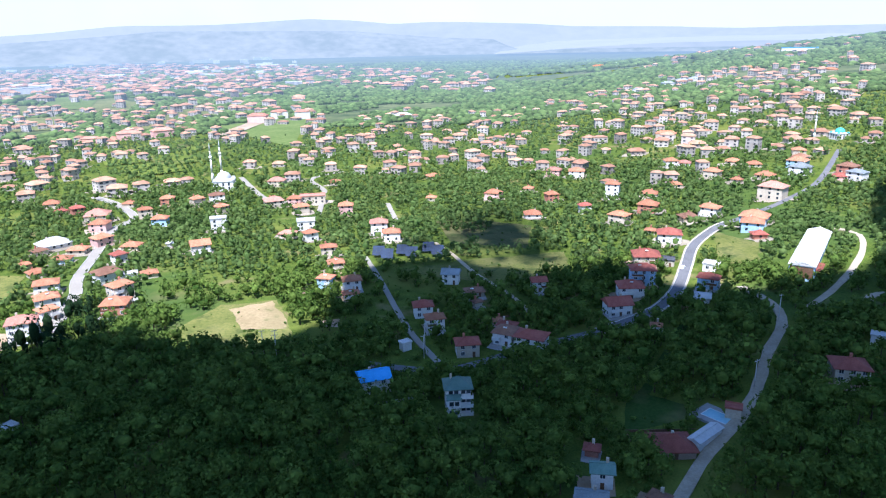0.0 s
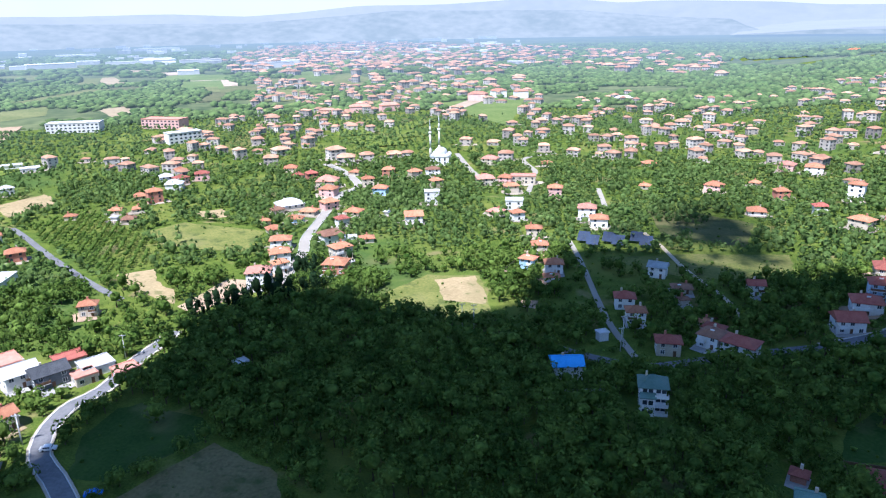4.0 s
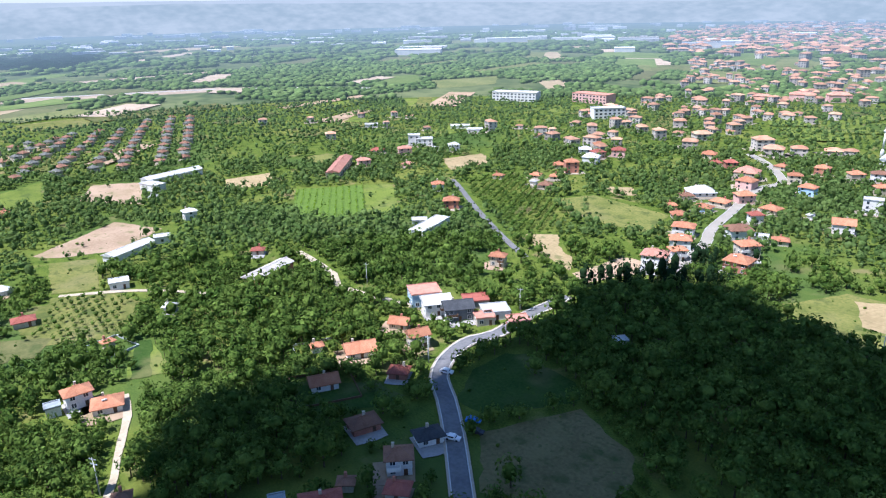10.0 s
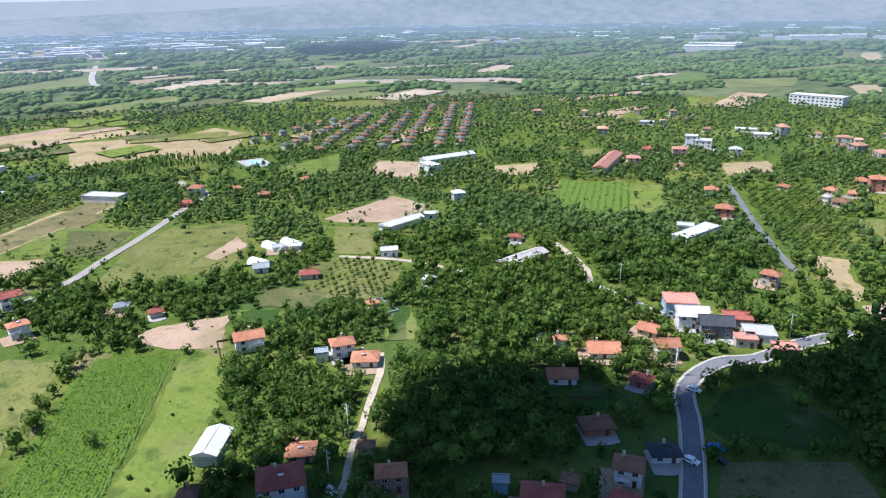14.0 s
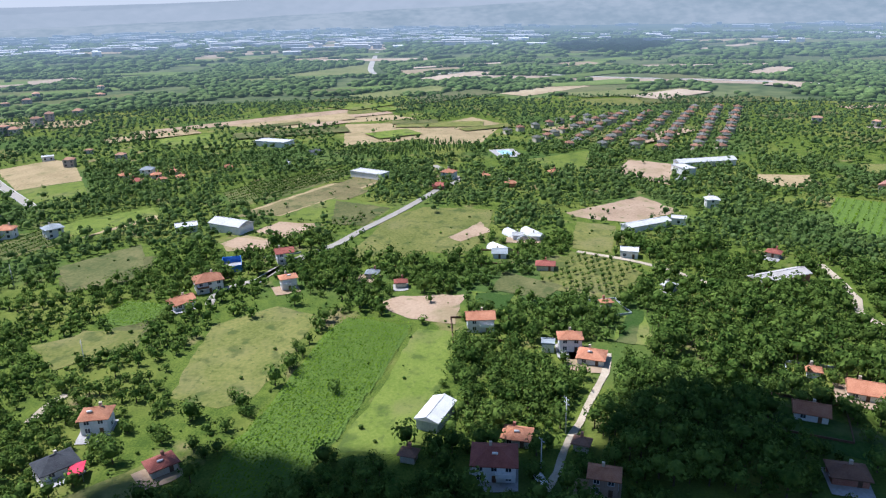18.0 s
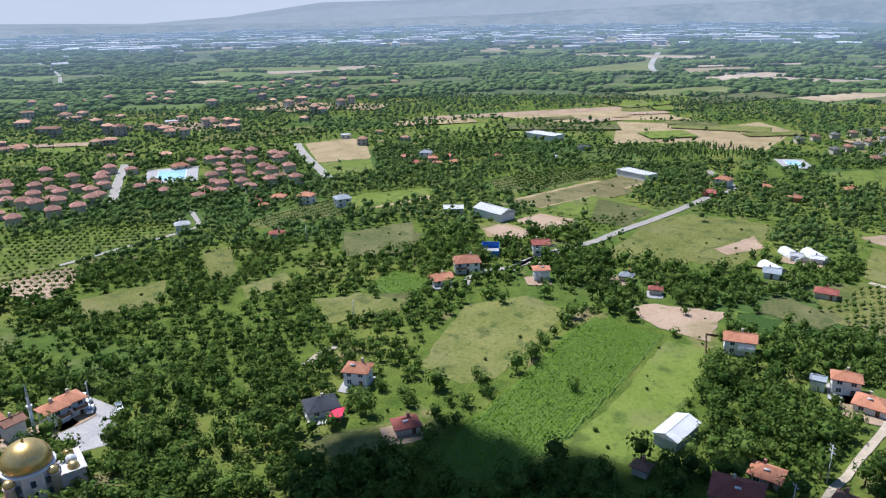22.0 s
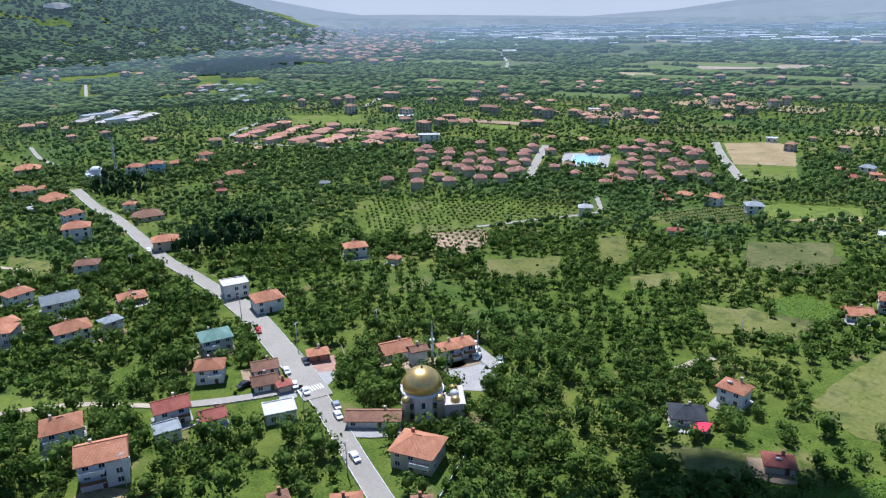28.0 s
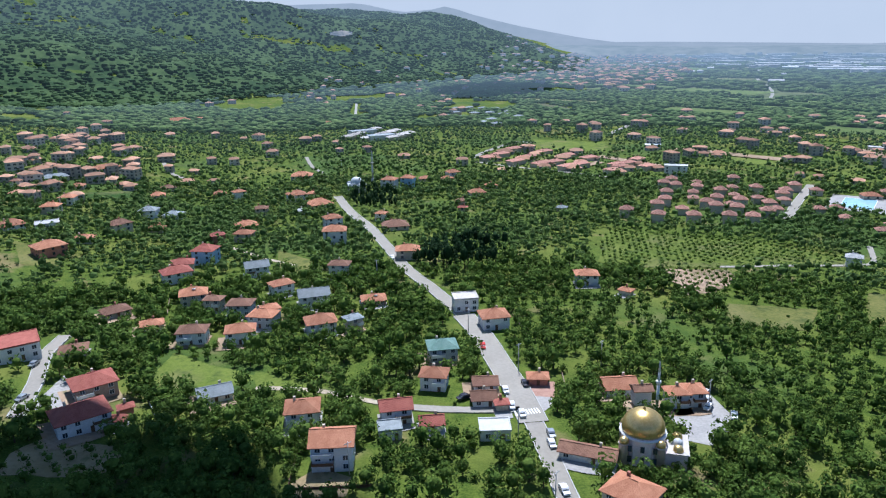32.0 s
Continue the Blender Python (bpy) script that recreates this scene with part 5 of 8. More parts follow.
house(-460, 301, 39, 9.3, 7.8, 1, 'H', 'r', 'c')
house(-425, 350, 63, 8.0, 6.6, 2, 'H', 'w', 'w')
house(-435, 339, 32, 5.9, 4.6, 1, 'H', 'w', 'w')
house(-348, 431, 61, 7.5, 6.7, 2, 'H', 'o', 'c')
house(-13, -556, 171, 15.7, 11.5, 2, 'H', 'o', 'c')
house(178, -527, -189, 6.5, 4.9, 2, 'H', 'b', 'w')
house(242, 503, -17, 8.7, 7.7, 2, 'H', 'o', 'c')
house(-247, 503, 24, 15.4, 12.5, 2, 'H', 'o', 'k')
house(-128, 546, 6, 13.1, 10.2, 2, 'H', 'p', 'p')
house(-255, -502, 181, 9.9, 7.7, 1, 'H', 'r', 'c')
house(-235, 516, 33, 12.1, 10.0, 2, 'H', 'o', 'p')
house(-171, -541, 183, 8.0, 7.2, 1, 'H', 'r', 'c')
house(-293, -486, 149, 16.7, 8.3, 3, 'F', 'w', 'w')
house(73, -564, -167, 10.6, 9.5, 1, 'H', 'o', 'c')
house(20, 569, 7, 7.9, 6.4, 1, 'H', 'o', 'c')
house(54, -568, -198, 8.9, 6.9, 1, 'H', 'r', 'c')
house(-349, 454, 31, 9.3, 7.6, 2, 'H', 'o', 'w')
house(-305, 487, 28, 12.8, 10.9, 2, 'H', 'o', 'w')
house(-395, -417, 134, 9.9, 8.7, 1, 'H', 'o', 'c')
house(-57, 572, -10, 7.7, 5.7, 1, 'H', 'o', 'c')
house(-491, -300, 105, 8.6, 7.3, 2, 'H', 'o', 'c')
house(-508, -270, 93, 7.7, 6.3, 2, 'H', 'o', 'w')
house(-78, 570, -3, 11.4, 8.7, 2, 'H', 'o', 'w')
house(70, 572, -1, 11.6, 9.0, 2, 'H', 'o', 'c')
house(-460, 348, 53, 12.4, 10.4, 2, 'F', 'w', 'w')
house(-228, -531, 170, 13.8, 11.0, 1, 'H', 'r', 'c')
house(-220, 537, 26, 13.1, 10.9, 1, 'H', 'o', 'c')
house(-468, 343, 54, 9.3, 8.2, 3, 'F', 'w', 'w')
house(224, 537, -47, 10.5, 8.4, 4, 'H', 'o', 'w')
house(-264, 519, 49, 15.5, 12.2, 3, 'H', 'o', 'w')
house(-382, -439, 156, 9.1, 7.0, 1, 'H', 'o', 'c')
house(-269, -517, 149, 12.2, 9.0, 1, 'H', 'r', 'c')
house(163, -559, -160, 18.0, 9.0, 1, 'H', 'g', 'c')
house(-211, 544, 26, 11.1, 8.5, 1, 'H', 'o', 'c')
house(-208, -545, 165, 11.9, 10.6, 1, 'H', 'r', 'c')
house(-291, -509, 174, 10.0, 8.5, 1, 'H', 'r', 'w')
house(-376, -452, 126, 7.5, 6.5, 1, 'H', 'o', 'c')
house(240, 539, 0, 8.3, 6.6, 1, 'H', 'o', 'c')
house(-56, 592, 16, 11.8, 8.7, 2, 'H', 'o', 'c')
house(-105, 587, 14, 10.2, 8.7, 2, 'H', 'o', 'w')
house(216, 559, -25, 11.7, 10.2, 3, 'H', 'o', 'w')
house(-217, -559, 150, 14.7, 11.8, 1, 'H', 'r', 'c')
house(299, 521, -53, 10.5, 7.8, 1, 'H', 'r', 'c')
house(-285, -532, 136, 10.8, 8.1, 1, 'H', 'r', 'c')
house(-149, -585, 168, 11.3, 9.0, 2, 'H', 'o', 'w')
house(-244, -553, 164, 12.1, 10.0, 1, 'H', 'r', 'c')
house(149, 586, 2, 14.8, 11.7, 1, 'H', 'o', 'w')
house(270, 542, -13, 9.7, 8.0, 1, 'H', 'r', 'c')
house(-372, 478, 12, 8.1, 7.0, 2, 'H', 'o', 'c')
house(62, 604, -11, 8.9, 7.9, 1, 'H', 'o', 'c')
house(136, -593, -141, 21.5, 10.7, 2, 'H', 'o', 'w')
house(-383, 473, 25, 10.6, 9.2, 1, 'H', 'b', 'w')
house(-513, -330, 123, 8.2, 6.6, 1, 'F', 'w', 'w')
house(-317, 522, 56, 15.3, 12.4, 2, 'H', 'o', 'p')
house(-36, 610, -7, 11.0, 8.6, 2, 'H', 'o', 'w')
house(262, 555, -3, 14.2, 12.2, 1, 'H', 'o', 'c')
house(73, -610, -199, 9.9, 7.7, 1, 'H', 'o', 'c')
house(198, 585, -17, 14.3, 12.1, 1, 'H', 'o', 'c')
house(-538, 305, 63, 10.1, 8.7, 2, 'H', 'r', 'p')
house(92, -612, -190, 7.9, 6.8, 2, 'H', 'w', 'p')
house(-205, -586, 163, 15.9, 12.8, 1, 'H', 'r', 'c')
house(314, 537, -25, 10.8, 8.7, 1, 'H', 'g', 'w')
house(-2, 622, 16, 8.8, 6.6, 2, 'H', 'o', 'c')
house(-539, -312, 97, 6.7, 5.2, 1, 'H', 'o', 'c')
house(-340, 524, 18, 10.8, 7.9, 1, 'H', 'o', 'c')
house(-181, -598, 181, 14.2, 10.7, 1, 'H', 'r', 'c')
house(194, 596, -20, 12.6, 9.6, 3, 'H', 'o', 'c')
house(-263, -569, 139, 10.7, 8.4, 1, 'H', 'r', 'c')
house(173, -603, -138, 8.2, 6.2, 1, 'H', 'g', 'w')
house(-154, 609, 7, 12.3, 10.2, 1, 'H', 'o', 'c')
house(-239, -582, 134, 14.7, 12.0, 1, 'H', 'r', 'c')
house(-178, 604, 5, 11.9, 9.3, 2, 'H', 'o', 'c')
house(175, 606, -21, 13.6, 11.5, 2, 'H', 'o', 'c')
house(-476, 416, 49, 13.6, 9.8, 1, 'F', 'w', 'w')
house(-429, 466, 55, 7.3, 5.5, 1, 'H', 'w', 'w')
house(-441, 460, 22, 6.9, 5.9, 1, 'H', 'w', 'w')
house(290, 571, -11, 14.4, 12.1, 1, 'H', 'w', 'w')
house(-225, -607, 172, 15.0, 11.0, 1, 'H', 'r', 'c')
house(-108, -639, 178, 11.9, 10.2, 1, 'H', 'o', 'c')
house(-516, 393, 66, 7.4, 6.4, 1, 'H', 'p', 'c')
house(-71, 646, 26, 9.7, 7.3, 2, 'H', 'p', 'p')
house(-462, 458, 32, 7.5, 5.5, 1, 'H', 'g', 'w')
house(-501, 420, 50, 17.0, 8.5, 1, 'F', 'w', 'w')
house(43, -654, -173, 9.7, 8.6, 2, 'H', 'g', 'y')
house(-51, 655, 23, 9.9, 7.9, 2, 'H', 'o', 'p')
house(205, -626, -179, 6.4, 4.8, 1, 'H', 'r', 'c')
house(13, 659, -9, 10.0, 7.8, 1, 'H', 'p', 'p')
house(-369, -548, 127, 8.8, 6.4, 1, 'H', 'u', 'u')
house(-119, 651, 27, 8.2, 6.3, 2, 'H', 'o', 'c')
house(-202, -630, 181, 15.0, 12.4, 1, 'H', 'r', 'c')
house(-132, 652, -6, 8.2, 6.6, 2, 'H', 'o', 'c')
house(63, -663, -161, 8.9, 7.8, 2, 'H', 'w', 'w')
house(128, -654, -193, 7.8, 6.8, 1, 'H', 'o', 'c')
house(188, 640, -17, 17.3, 8.6, 2, 'H', 'o', 'c')
house(-363, -560, 149, 10.5, 8.6, 1, 'H', 'r', 'c')
house(-555, 375, 75, 6.4, 4.7, 2, 'H', 'w', 'w')
house(243, 625, -35, 10.2, 8.5, 2, 'H', 'w', 'w')
house(337, 580, -9, 10.8, 8.1, 2, 'H', 'o', 'w')
house(101, -664, -179, 16.0, 12.7, 2, 'H', 'g', 'w')
house(-377, -558, 147, 11.6, 9.7, 1, 'H', 'r', 'u')
house(-367, 566, 42, 12.3, 10.0, 2, 'H', 'o', 'w')
house(-567, 366, 57, 12.1, 9.5, 1, 'F', 'w', 'w')
house(-53, -683, 194, 7.8, 6.4, 2, 'H', 'r', 'c')
house(44, 687, -10, 10.6, 8.0, 2, 'H', 'w', 'p')
house(-80, -685, 190, 9.6, 7.9, 2, 'H', 'd', 'c')
house(10, -690, -194, 12.0, 10.3, 2, 'H', 'o', 'p')
house(-337, -604, 178, 11.4, 9.8, 1, 'H', 'w', 'w')
house(-82, 696, -2, 10.1, 8.4, 2, 'H', 'o', 'p')
house(-333, 619, 50, 9.8, 8.8, 2, 'H', 'o', 'p')
house(275, 647, -19, 11.9, 10.4, 1, 'H', 'o', 'c')
house(-346, -618, 151, 14.4, 10.9, 1, 'F', 'w', 'w')
house(349, 625, -4, 14.0, 11.6, 1, 'H', 'o', 'c')
house(-634, 338, 42, 6.9, 5.5, 2, 'H', 'o', 'p')
house(-294, 658, 41, 10.4, 8.0, 2, 'H', 'o', 'w')
house(268, 670, -36, 11.0, 8.3, 1, 'H', 'o', 'c')
house(-657, 298, 69, 9.9, 7.5, 2, 'H', 'o', 'w')
house(-585, 424, 37, 8.1, 6.5, 1, 'H', 'p', 'p')
house(-7, 725, 20, 11.3, 9.3, 2, 'H', 'o', 'p')
house(-475, -549, 121, 13.6, 9.8, 1, 'H', 'r', 'c')
house(298, 662, -49, 8.6, 6.7, 1, 'H', 'o', 'c')
house(20, 729, -15, 12.0, 9.1, 1, 'H', 'w', 'w')
house(-619, 388, 41, 7.2, 5.8, 2, 'H', 'p', 'p')
house(-315, 660, 21, 11.8, 9.4, 2, 'H', 'o', 'p')
house(-602, 417, 69, 7.4, 6.1, 2, 'H', 'o', 'w')
house(138, -720, -143, 13.4, 10.1, 1, 'H', 'd', 'c')
house(-514, -525, 162, 9.5, 6.9, 1, 'H', 'w', 'w')
house(343, 651, -54, 14.4, 12.6, 2, 'H', 'w', 'w')
house(-481, -561, 127, 11.9, 9.5, 1, 'H', 'o', 'c')
house(36, 741, 25, 8.8, 7.1, 1, 'H', 'o', 'c')
house(-346, 663, 0, 10.2, 9.1, 2, 'H', 'o', 'w')
house(-165, 730, 28, 12.4, 9.0, 1, 'H', 'w', 'w')
house(-522, -537, 136, 11.7, 9.1, 1, 'F', 'w', 'w')
house(-288, 693, 14, 11.6, 9.3, 2, 'H', 'w', 'w')
house(4, 751, 11, 15.3, 12.2, 2, 'H', 'o', 'w')
house(333, 674, -47, 10.3, 9.0, 2, 'H', 'w', 'w')
house(-56, -753, 192, 10.1, 8.3, 1, 'H', 'd', 'c')
house(264, 714, -6, 10.3, 8.2, 1, 'H', 'w', 'w')
house(325, 691, -15, 12.2, 10.6, 2, 'H', 'r', 'c')
house(58, 766, -31, 10.4, 8.4, 1, 'H', 'w', 'w')
house(-105, -769, 192, 29.7, 14.9, 2, 'F', 'g', 'w')
house(-37, -786, 199, 10.1, 7.4, 2, 'H', 'g', 'w')
house(-129, -783, 191, 18.7, 9.4, 1, 'F', 'w', 'w')
house(295, 742, -5, 16.0, 11.6, 1, 'H', 'w', 'w')
house(320, 740, -8, 12.3, 10.0, 2, 'H', 'g', 'w')
house(-317, 742, 47, 9.8, 7.4, 2, 'H', 'o', 'p')
house(41, -819, -183, 9.8, 7.9, 1, 'H', 'g', 'w')
house(-90, -816, 194, 29.3, 14.7, 2, 'F', 'g', 'w')
house(-432, 701, 20, 15.7, 12.3, 2, 'H', 'o', 'w')
house(349, 766, -12, 13.3, 9.8, 3, 'H', 'o', 'w')
house(321, 778, -30, 12.3, 9.7, 1, 'H', 'o', 'c')
house(73, -842, -169, 10.2, 8.6, 2, 'H', 'w', 'w')
house(373, 778, -12, 14.3, 12.7, 2, 'H', 'w', 'w')
house(417, 767, -44, 13.6, 11.5, 1, 'H', 'o', 'c')
house(-402, 775, 7, 18.9, 9.4, 2, 'H', 'p', 'p')
house(-369, 798, 26, 26.1, 13.1, 3, 'H', 'p', 'p')
house(-339, 818, 40, 23.4, 11.7, 3, 'H', 'p', 'p')
house(-544, -754, 118, 14.9, 12.7, 1, 'H', 'o', 'c')
house(-56, -938, 175, 18.3, 9.2, 1, 'H', 'o', 'c')
house(-123, 944, 25, 12.2, 8.9, 2, 'H', 'w', 'w')
house(-70, 959, 27, 20.8, 10.4, 2, 'H', 'w', 'c')
house(-259, 936, -2, 24.8, 12.4, 4, 'H', 'p', 'p')
house(130, -983, -174, 29.9, 14.9, 1, 'H', 'o', 'c')
house(-209, 977, 29, 18.9, 9.4, 4, 'H', 'p', 'w')
house(-242, 982, 31, 21.1, 10.5, 4, 'H', 'p', 'w')
house(261, -984, -187, 8.5, 6.2, 2, 'H', 'o', 'p')
house(-536, -874, 162, 15.1, 12.9, 2, 'H', 'o', 'c')
house(109, -1020, -192, 17.5, 8.8, 1, 'H', 'o', 'c')
house(448, 950, -13, 12.0, 9.1, 2, 'H', 'o', 'w')
house(517, 921, -25, 16.5, 8.3, 1, 'H', 'w', 'w')
house(260, 1030, -23, 17.3, 8.6, 2, 'H', 'g', 'w')
house(286, 1054, -39, 16.9, 8.5, 2, 'H', 'g', 'w')
house(311, 1068, 10, 17.2, 8.6, 2, 'H', 'g', 'w')
house(508, 996, -40, 17.8, 8.9, 1, 'H', 'o', 'c')
house(336, 1083, -3, 18.0, 9.0, 2, 'H', 'g', 'w')
house(354, 1080, -7, 18.3, 9.2, 2, 'H', 'g', 'w')
house(-219, -1123, 190, 16.6, 8.3, 1, 'H', 'o', 'c')
house(413, 1090, -20, 16.5, 8.3, 1, 'H', 'o', 'w')
house(469, 1166, 3, 21.9, 10.9, 1, 'H', 'o', 'c')
house(630, 1354, -25, 60.0, 30.0, 3, 'F', 'u', 'w')
house(326, 1661, -3, 28.2, 14.1, 2, 'H', 'o', 'p')
house(486, 2087, -33, 22.6, 11.3, 1, 'H', 'o', 'w')
house(839, 2699, -3, 33.3, 16.6, 1, 'H', 'w', 'w')
house(2682, 5367, -26, 59.6, 29.8, 2, 'H', 'w', 'w')

def villa(x, y, turn):
    """The tall white house over the lane: stepped storeys, each with its balcony, and green roofs."""
    ob = empty("house", x, y, turn)
    tagged(ob, "tall white plaster villa with stepped balconies and green roofs", "house", "village houses")
    part("wall", box(-3.6, 3.6, -3.0, 3.4, -1.5, 8.6), WALL["w"], ob)
    rf = part("roof", pitched(7.2, 6.4, 0.8, 1.9, "H"), ROOF["n"], ob)
    rf.location.z = 8.8
    part("bay", box(-3.3, 0.4, -5.0, -3.004, -1.5, 5.6), WALL["w"], ob)
    bm = box(-3.7, 0.8, -5.4, -3.004, 5.6, 5.85)
    for v in bm.verts:
        v.co.z += 0.3 * (v.co.y + 5.4)
    part("bay_roof", bm, ROOF["n"], ob, "green lean-to roof over the bay")
    pane = kept("pane|1.25", lambda: box(-0.625, 0.625, -0.05, 0.015, 0, 1.35), GLASS)
    for s in range(3):
        z = 2.8 * s
        b = part("balcony", box(0.41, 4.2, -4.6, -3.004, z - 0.1, z + 0.1), WALL["w"], ob)
        bm = bmesh.new()
        slab(bm, 0.41, 4.2, -4.6, -4.52, z + 0.1, z + 1.0)
        slab(bm, 4.12, 4.2, -4.51, -3.01, z + 0.1, z + 1.0)
        part("railing", bm, FRAME, b)
        for u, v0 in ((1.4, -3.0), (2.9, -3.0)) + (((-2.3, -5.0), (-0.7, -5.0)) if s < 2 else ((-2.3, -3.0), (-0.7, -3.0))):
            put("window", pane, ob, u, v0, z + 0.9)
        for u in (-1.6, 1.0):
            put("window", pane, ob, 3.6, u, z + 0.9, 90)
            put("window", pane, ob, -3.6, u, z + 0.9, -90)
    part("chimney", box(-2.2, -1.6, 0.6, 1.2, 0.6, 2.4), WALL["c"], rf)
    mark([(x - 7, y - 11), (x + 7, y - 11), (x + 7, y + 6), (x - 7, y + 6)], 3)


villa(-0.5, 190, 6)

# ---- the housing estate beside the pool ----
estate_house(-271, -454)
estate_house(-274, -426)
estate_house(-282, -411)
estate_house(-315, -445)
estate_house(-309, -411)
estate_house(-321, -397)
estate_house(-338, -410)
estate_house(-313, -390)
estate_house(-254, -383)
estate_house(-267, -392)
estate_house(-254, -373)
estate_house(-277, -382)
estate_house(-263, -365)
estate_house(-258, -343)
estate_house(-288, -369)
estate_house(-274, -352)
estate_house(-228, -355)
estate_house(-247, -349)
estate_house(-386, -364)
estate_house(-415, -375)
estate_house(-423, -357)
estate_house(-398, -337)
estate_house(-394, -347)
estate_house(-372, -327)
estate_house(-345, -326)
estate_house(-330, -304)
estate_house(-339, -296)
estate_house(-350, -283)
estate_house(-374, -300)
estate_house(-380, -312)
estate_house(-407, -320)
estate_house(-387, -296)
estate_house(-361, -271)
estate_house(-356, -313)
estate_house(-420, -334)
estate_house(-418, -324)
estate_house(-260, -445)
estate_house(-264, -436)
estate_house(-246, -417)
estate_house(-234, -398)
estate_house(-223, -388)
estate_house(-210, -363)
estate_house(-198, -379)

rnd = random.Random(3)
tight = [(-271, -454), (-338, -410), (-424, -357), (-420, -322), (-345, -270), (-200, -372), (-246, -420)]
standing = [(o.matrix_basis.translation.x, o.matrix_basis.translation.y) for o in bpy.data.objects if o.name.startswith("estate_house")] + [(-350, -366)]
for i in range(900):
    x, y = rnd.uniform(-425, -200), rnd.uniform(-455, -265)
    if inside(tight, np.array([x]), np.array([y]))[0] and plan_at(x, y) not in (1, 2) and min(math.dist((x, y), q) for q in standing) > 10.5 and math.dist((x, y), (-350, -366)) > 30 and len(standing) < 70:
        estate_house(x, y, -28 + rnd.choice((0, 0, 90)) + rnd.uniform(-8, 8), "compact estate house with a dusty red tiled roof", "e", 6.9, 6.2, False)
        standing.append((x, y))

# ---- the terraced rows of the far estate ----
for (x0, y0), (x1, y1), n in (((-745, 257), (-536, 177), 15), ((-754, 241), (-538, 159), 15), ((-754, 216), (-538, 132), 16), ((-709, 178), (-546, 116), 11), ((-718, 163), (-551, 91), 12), ((-719, 139), (-550, 66), 12), ((-704, 123), (-576, 43), 10), ((-696, 98), (-616, 20), 7)):
    for i in range(n):
        estate_house(x0 + (x1 - x0) * i / (n - 1) + random.uniform(-1.5, 1.5), y0 + (y1 - y0) * i / (n - 1) + random.uniform(-1.5, 1.5), 21 + random.choice((0, 0, 90)) + random.uniform(-6, 5), 'small estate house with a dull roof in a row', 'b' if (i + y1) % 2 else 'm', 6.6, 6.0, False)

# ---- the salmon-roofed blocks and the grey terraces beyond the mosque road ----
for x, y in [(-214, -639), (-234, -614), (-245, -586), (-258, -568), (-192, -613), (-211, -590), (-223, -559), (-238, -541), (-177, -599), (-193, -572), (-208, -554), (-225, -535)]:
    estate_house(x, y, 24 + random.uniform(-3, 3), 'low salmon-roofed terrace block with pale walls', 'p', 15, 9, False)
for x, y in [(-293, -548), (-278, -534), (-264, -521), (-251, -508), (-284, -515), (-265, -530)]:
    estate_house(x, y, 24 + random.uniform(-3, 3), 'small salmon-roofed terrace house in a row', 'p', 12, 9, False)
for x, y in [(-260, -1050), (-280, -1052), (-296, -1038), (-312, -1023), (-316, -971), (-244, -989), (-265, -971), (-287, -969), (-298, -942), (-223, -949), (-236, -930), (-266, -888), (-284, -888), (-309, -907), (-247, -860), (-257, -838)]:
    estate_house(x, y, random.uniform(-20, 20), 'grey-roofed modern townhouse among woods', 'g', 12, 9, False)
for i in range(6):
    estate_house(-71 + -7.7 * i, -783 + -12.2 * i, 18, 'white townhouse with a pale flat roof in a terrace', 't', 13, 9, False)
for i in range(6):
    estate_house(-89 + -7.9 * i, -764 + -10.7 * i, 18, 'white townhouse with a pale flat roof in a terrace', 't', 13, 9, False)
for i in range(4):
    estate_house(-116 + -8.0 * i, -761 + -10.2 * i, 18, 'white townhouse with a pale flat roof in a terrace', 't', 13, 9, False)

# ---- long sheds, halls and larger buildings: two ends of the ridge, width, wall height, colours ----
def hall(x0, y0, x1, y1, width, height, form, roof, wall, label, windows=0, what="shed"):
    length = math.hypot(x1 - x0, y1 - y0)
    ob = empty(what, (x0 + x1) / 2, (y0 + y1) / 2, math.degrees(math.atan2(y1 - y0, x1 - x0)))
    tagged(ob, label, what)
    part("wall", box(-length / 2, length / 2, -width / 2, width / 2, -1.5, height), WALL[wall], ob)
    if form == "F":
        rf = part("roof", hall_roof(length, width, form), ROOF[roof], ob)
        rf.location.z = height
    else:
        rf = part("roof", pitched(length, width, 0.5, width * 0.17, "G"), ROOF[roof], ob)
        rf.location.z = height + 0.25
        bm = bmesh.new()
        n = int(length / 3)
        for i in range(n):
            u = -length / 2 + length * (i + 0.5) / n
            slab(bm, u - 0.05, u + 0.05, -0.3, 0.3, width * 0.17 + 0.05, width * 0.17 + 0.16)
        part("ridge_cap", bm, ROOF[roof], rf)
    if windows:
        pane = kept(f"pane|{windows}", lambda: box(-1.1, 1.1, -0.06, 0.02, 0, 1.5), GLASS)
        for s in range(int(height / 3.2)):
            for side, t in ((-width / 2, 0), (width / 2, 180)):
                for i in range(windows):
                    put("window", pane, ob, -length / 2 + length * (i + 0.5) / windows, side, 1.0 + 3.2 * s, t)
    c = [((x0 - x1) / length, (y0 - y1) / length)][0]
    e = 2.5
    side = width * 0.62 + 1.6
    mark([(x0 + c[0] * e - c[1] * side, y0 + c[1] * e + c[0] * side), (x0 + c[0] * e + c[1] * side, y0 + c[1] * e - c[0] * side),
          (x1 - c[0] * e + c[1] * side, y1 - c[1] * e - c[0] * side), (x1 - c[0] * e - c[1] * side, y1 - c[1] * e + c[0] * side)], 3)
    return ob


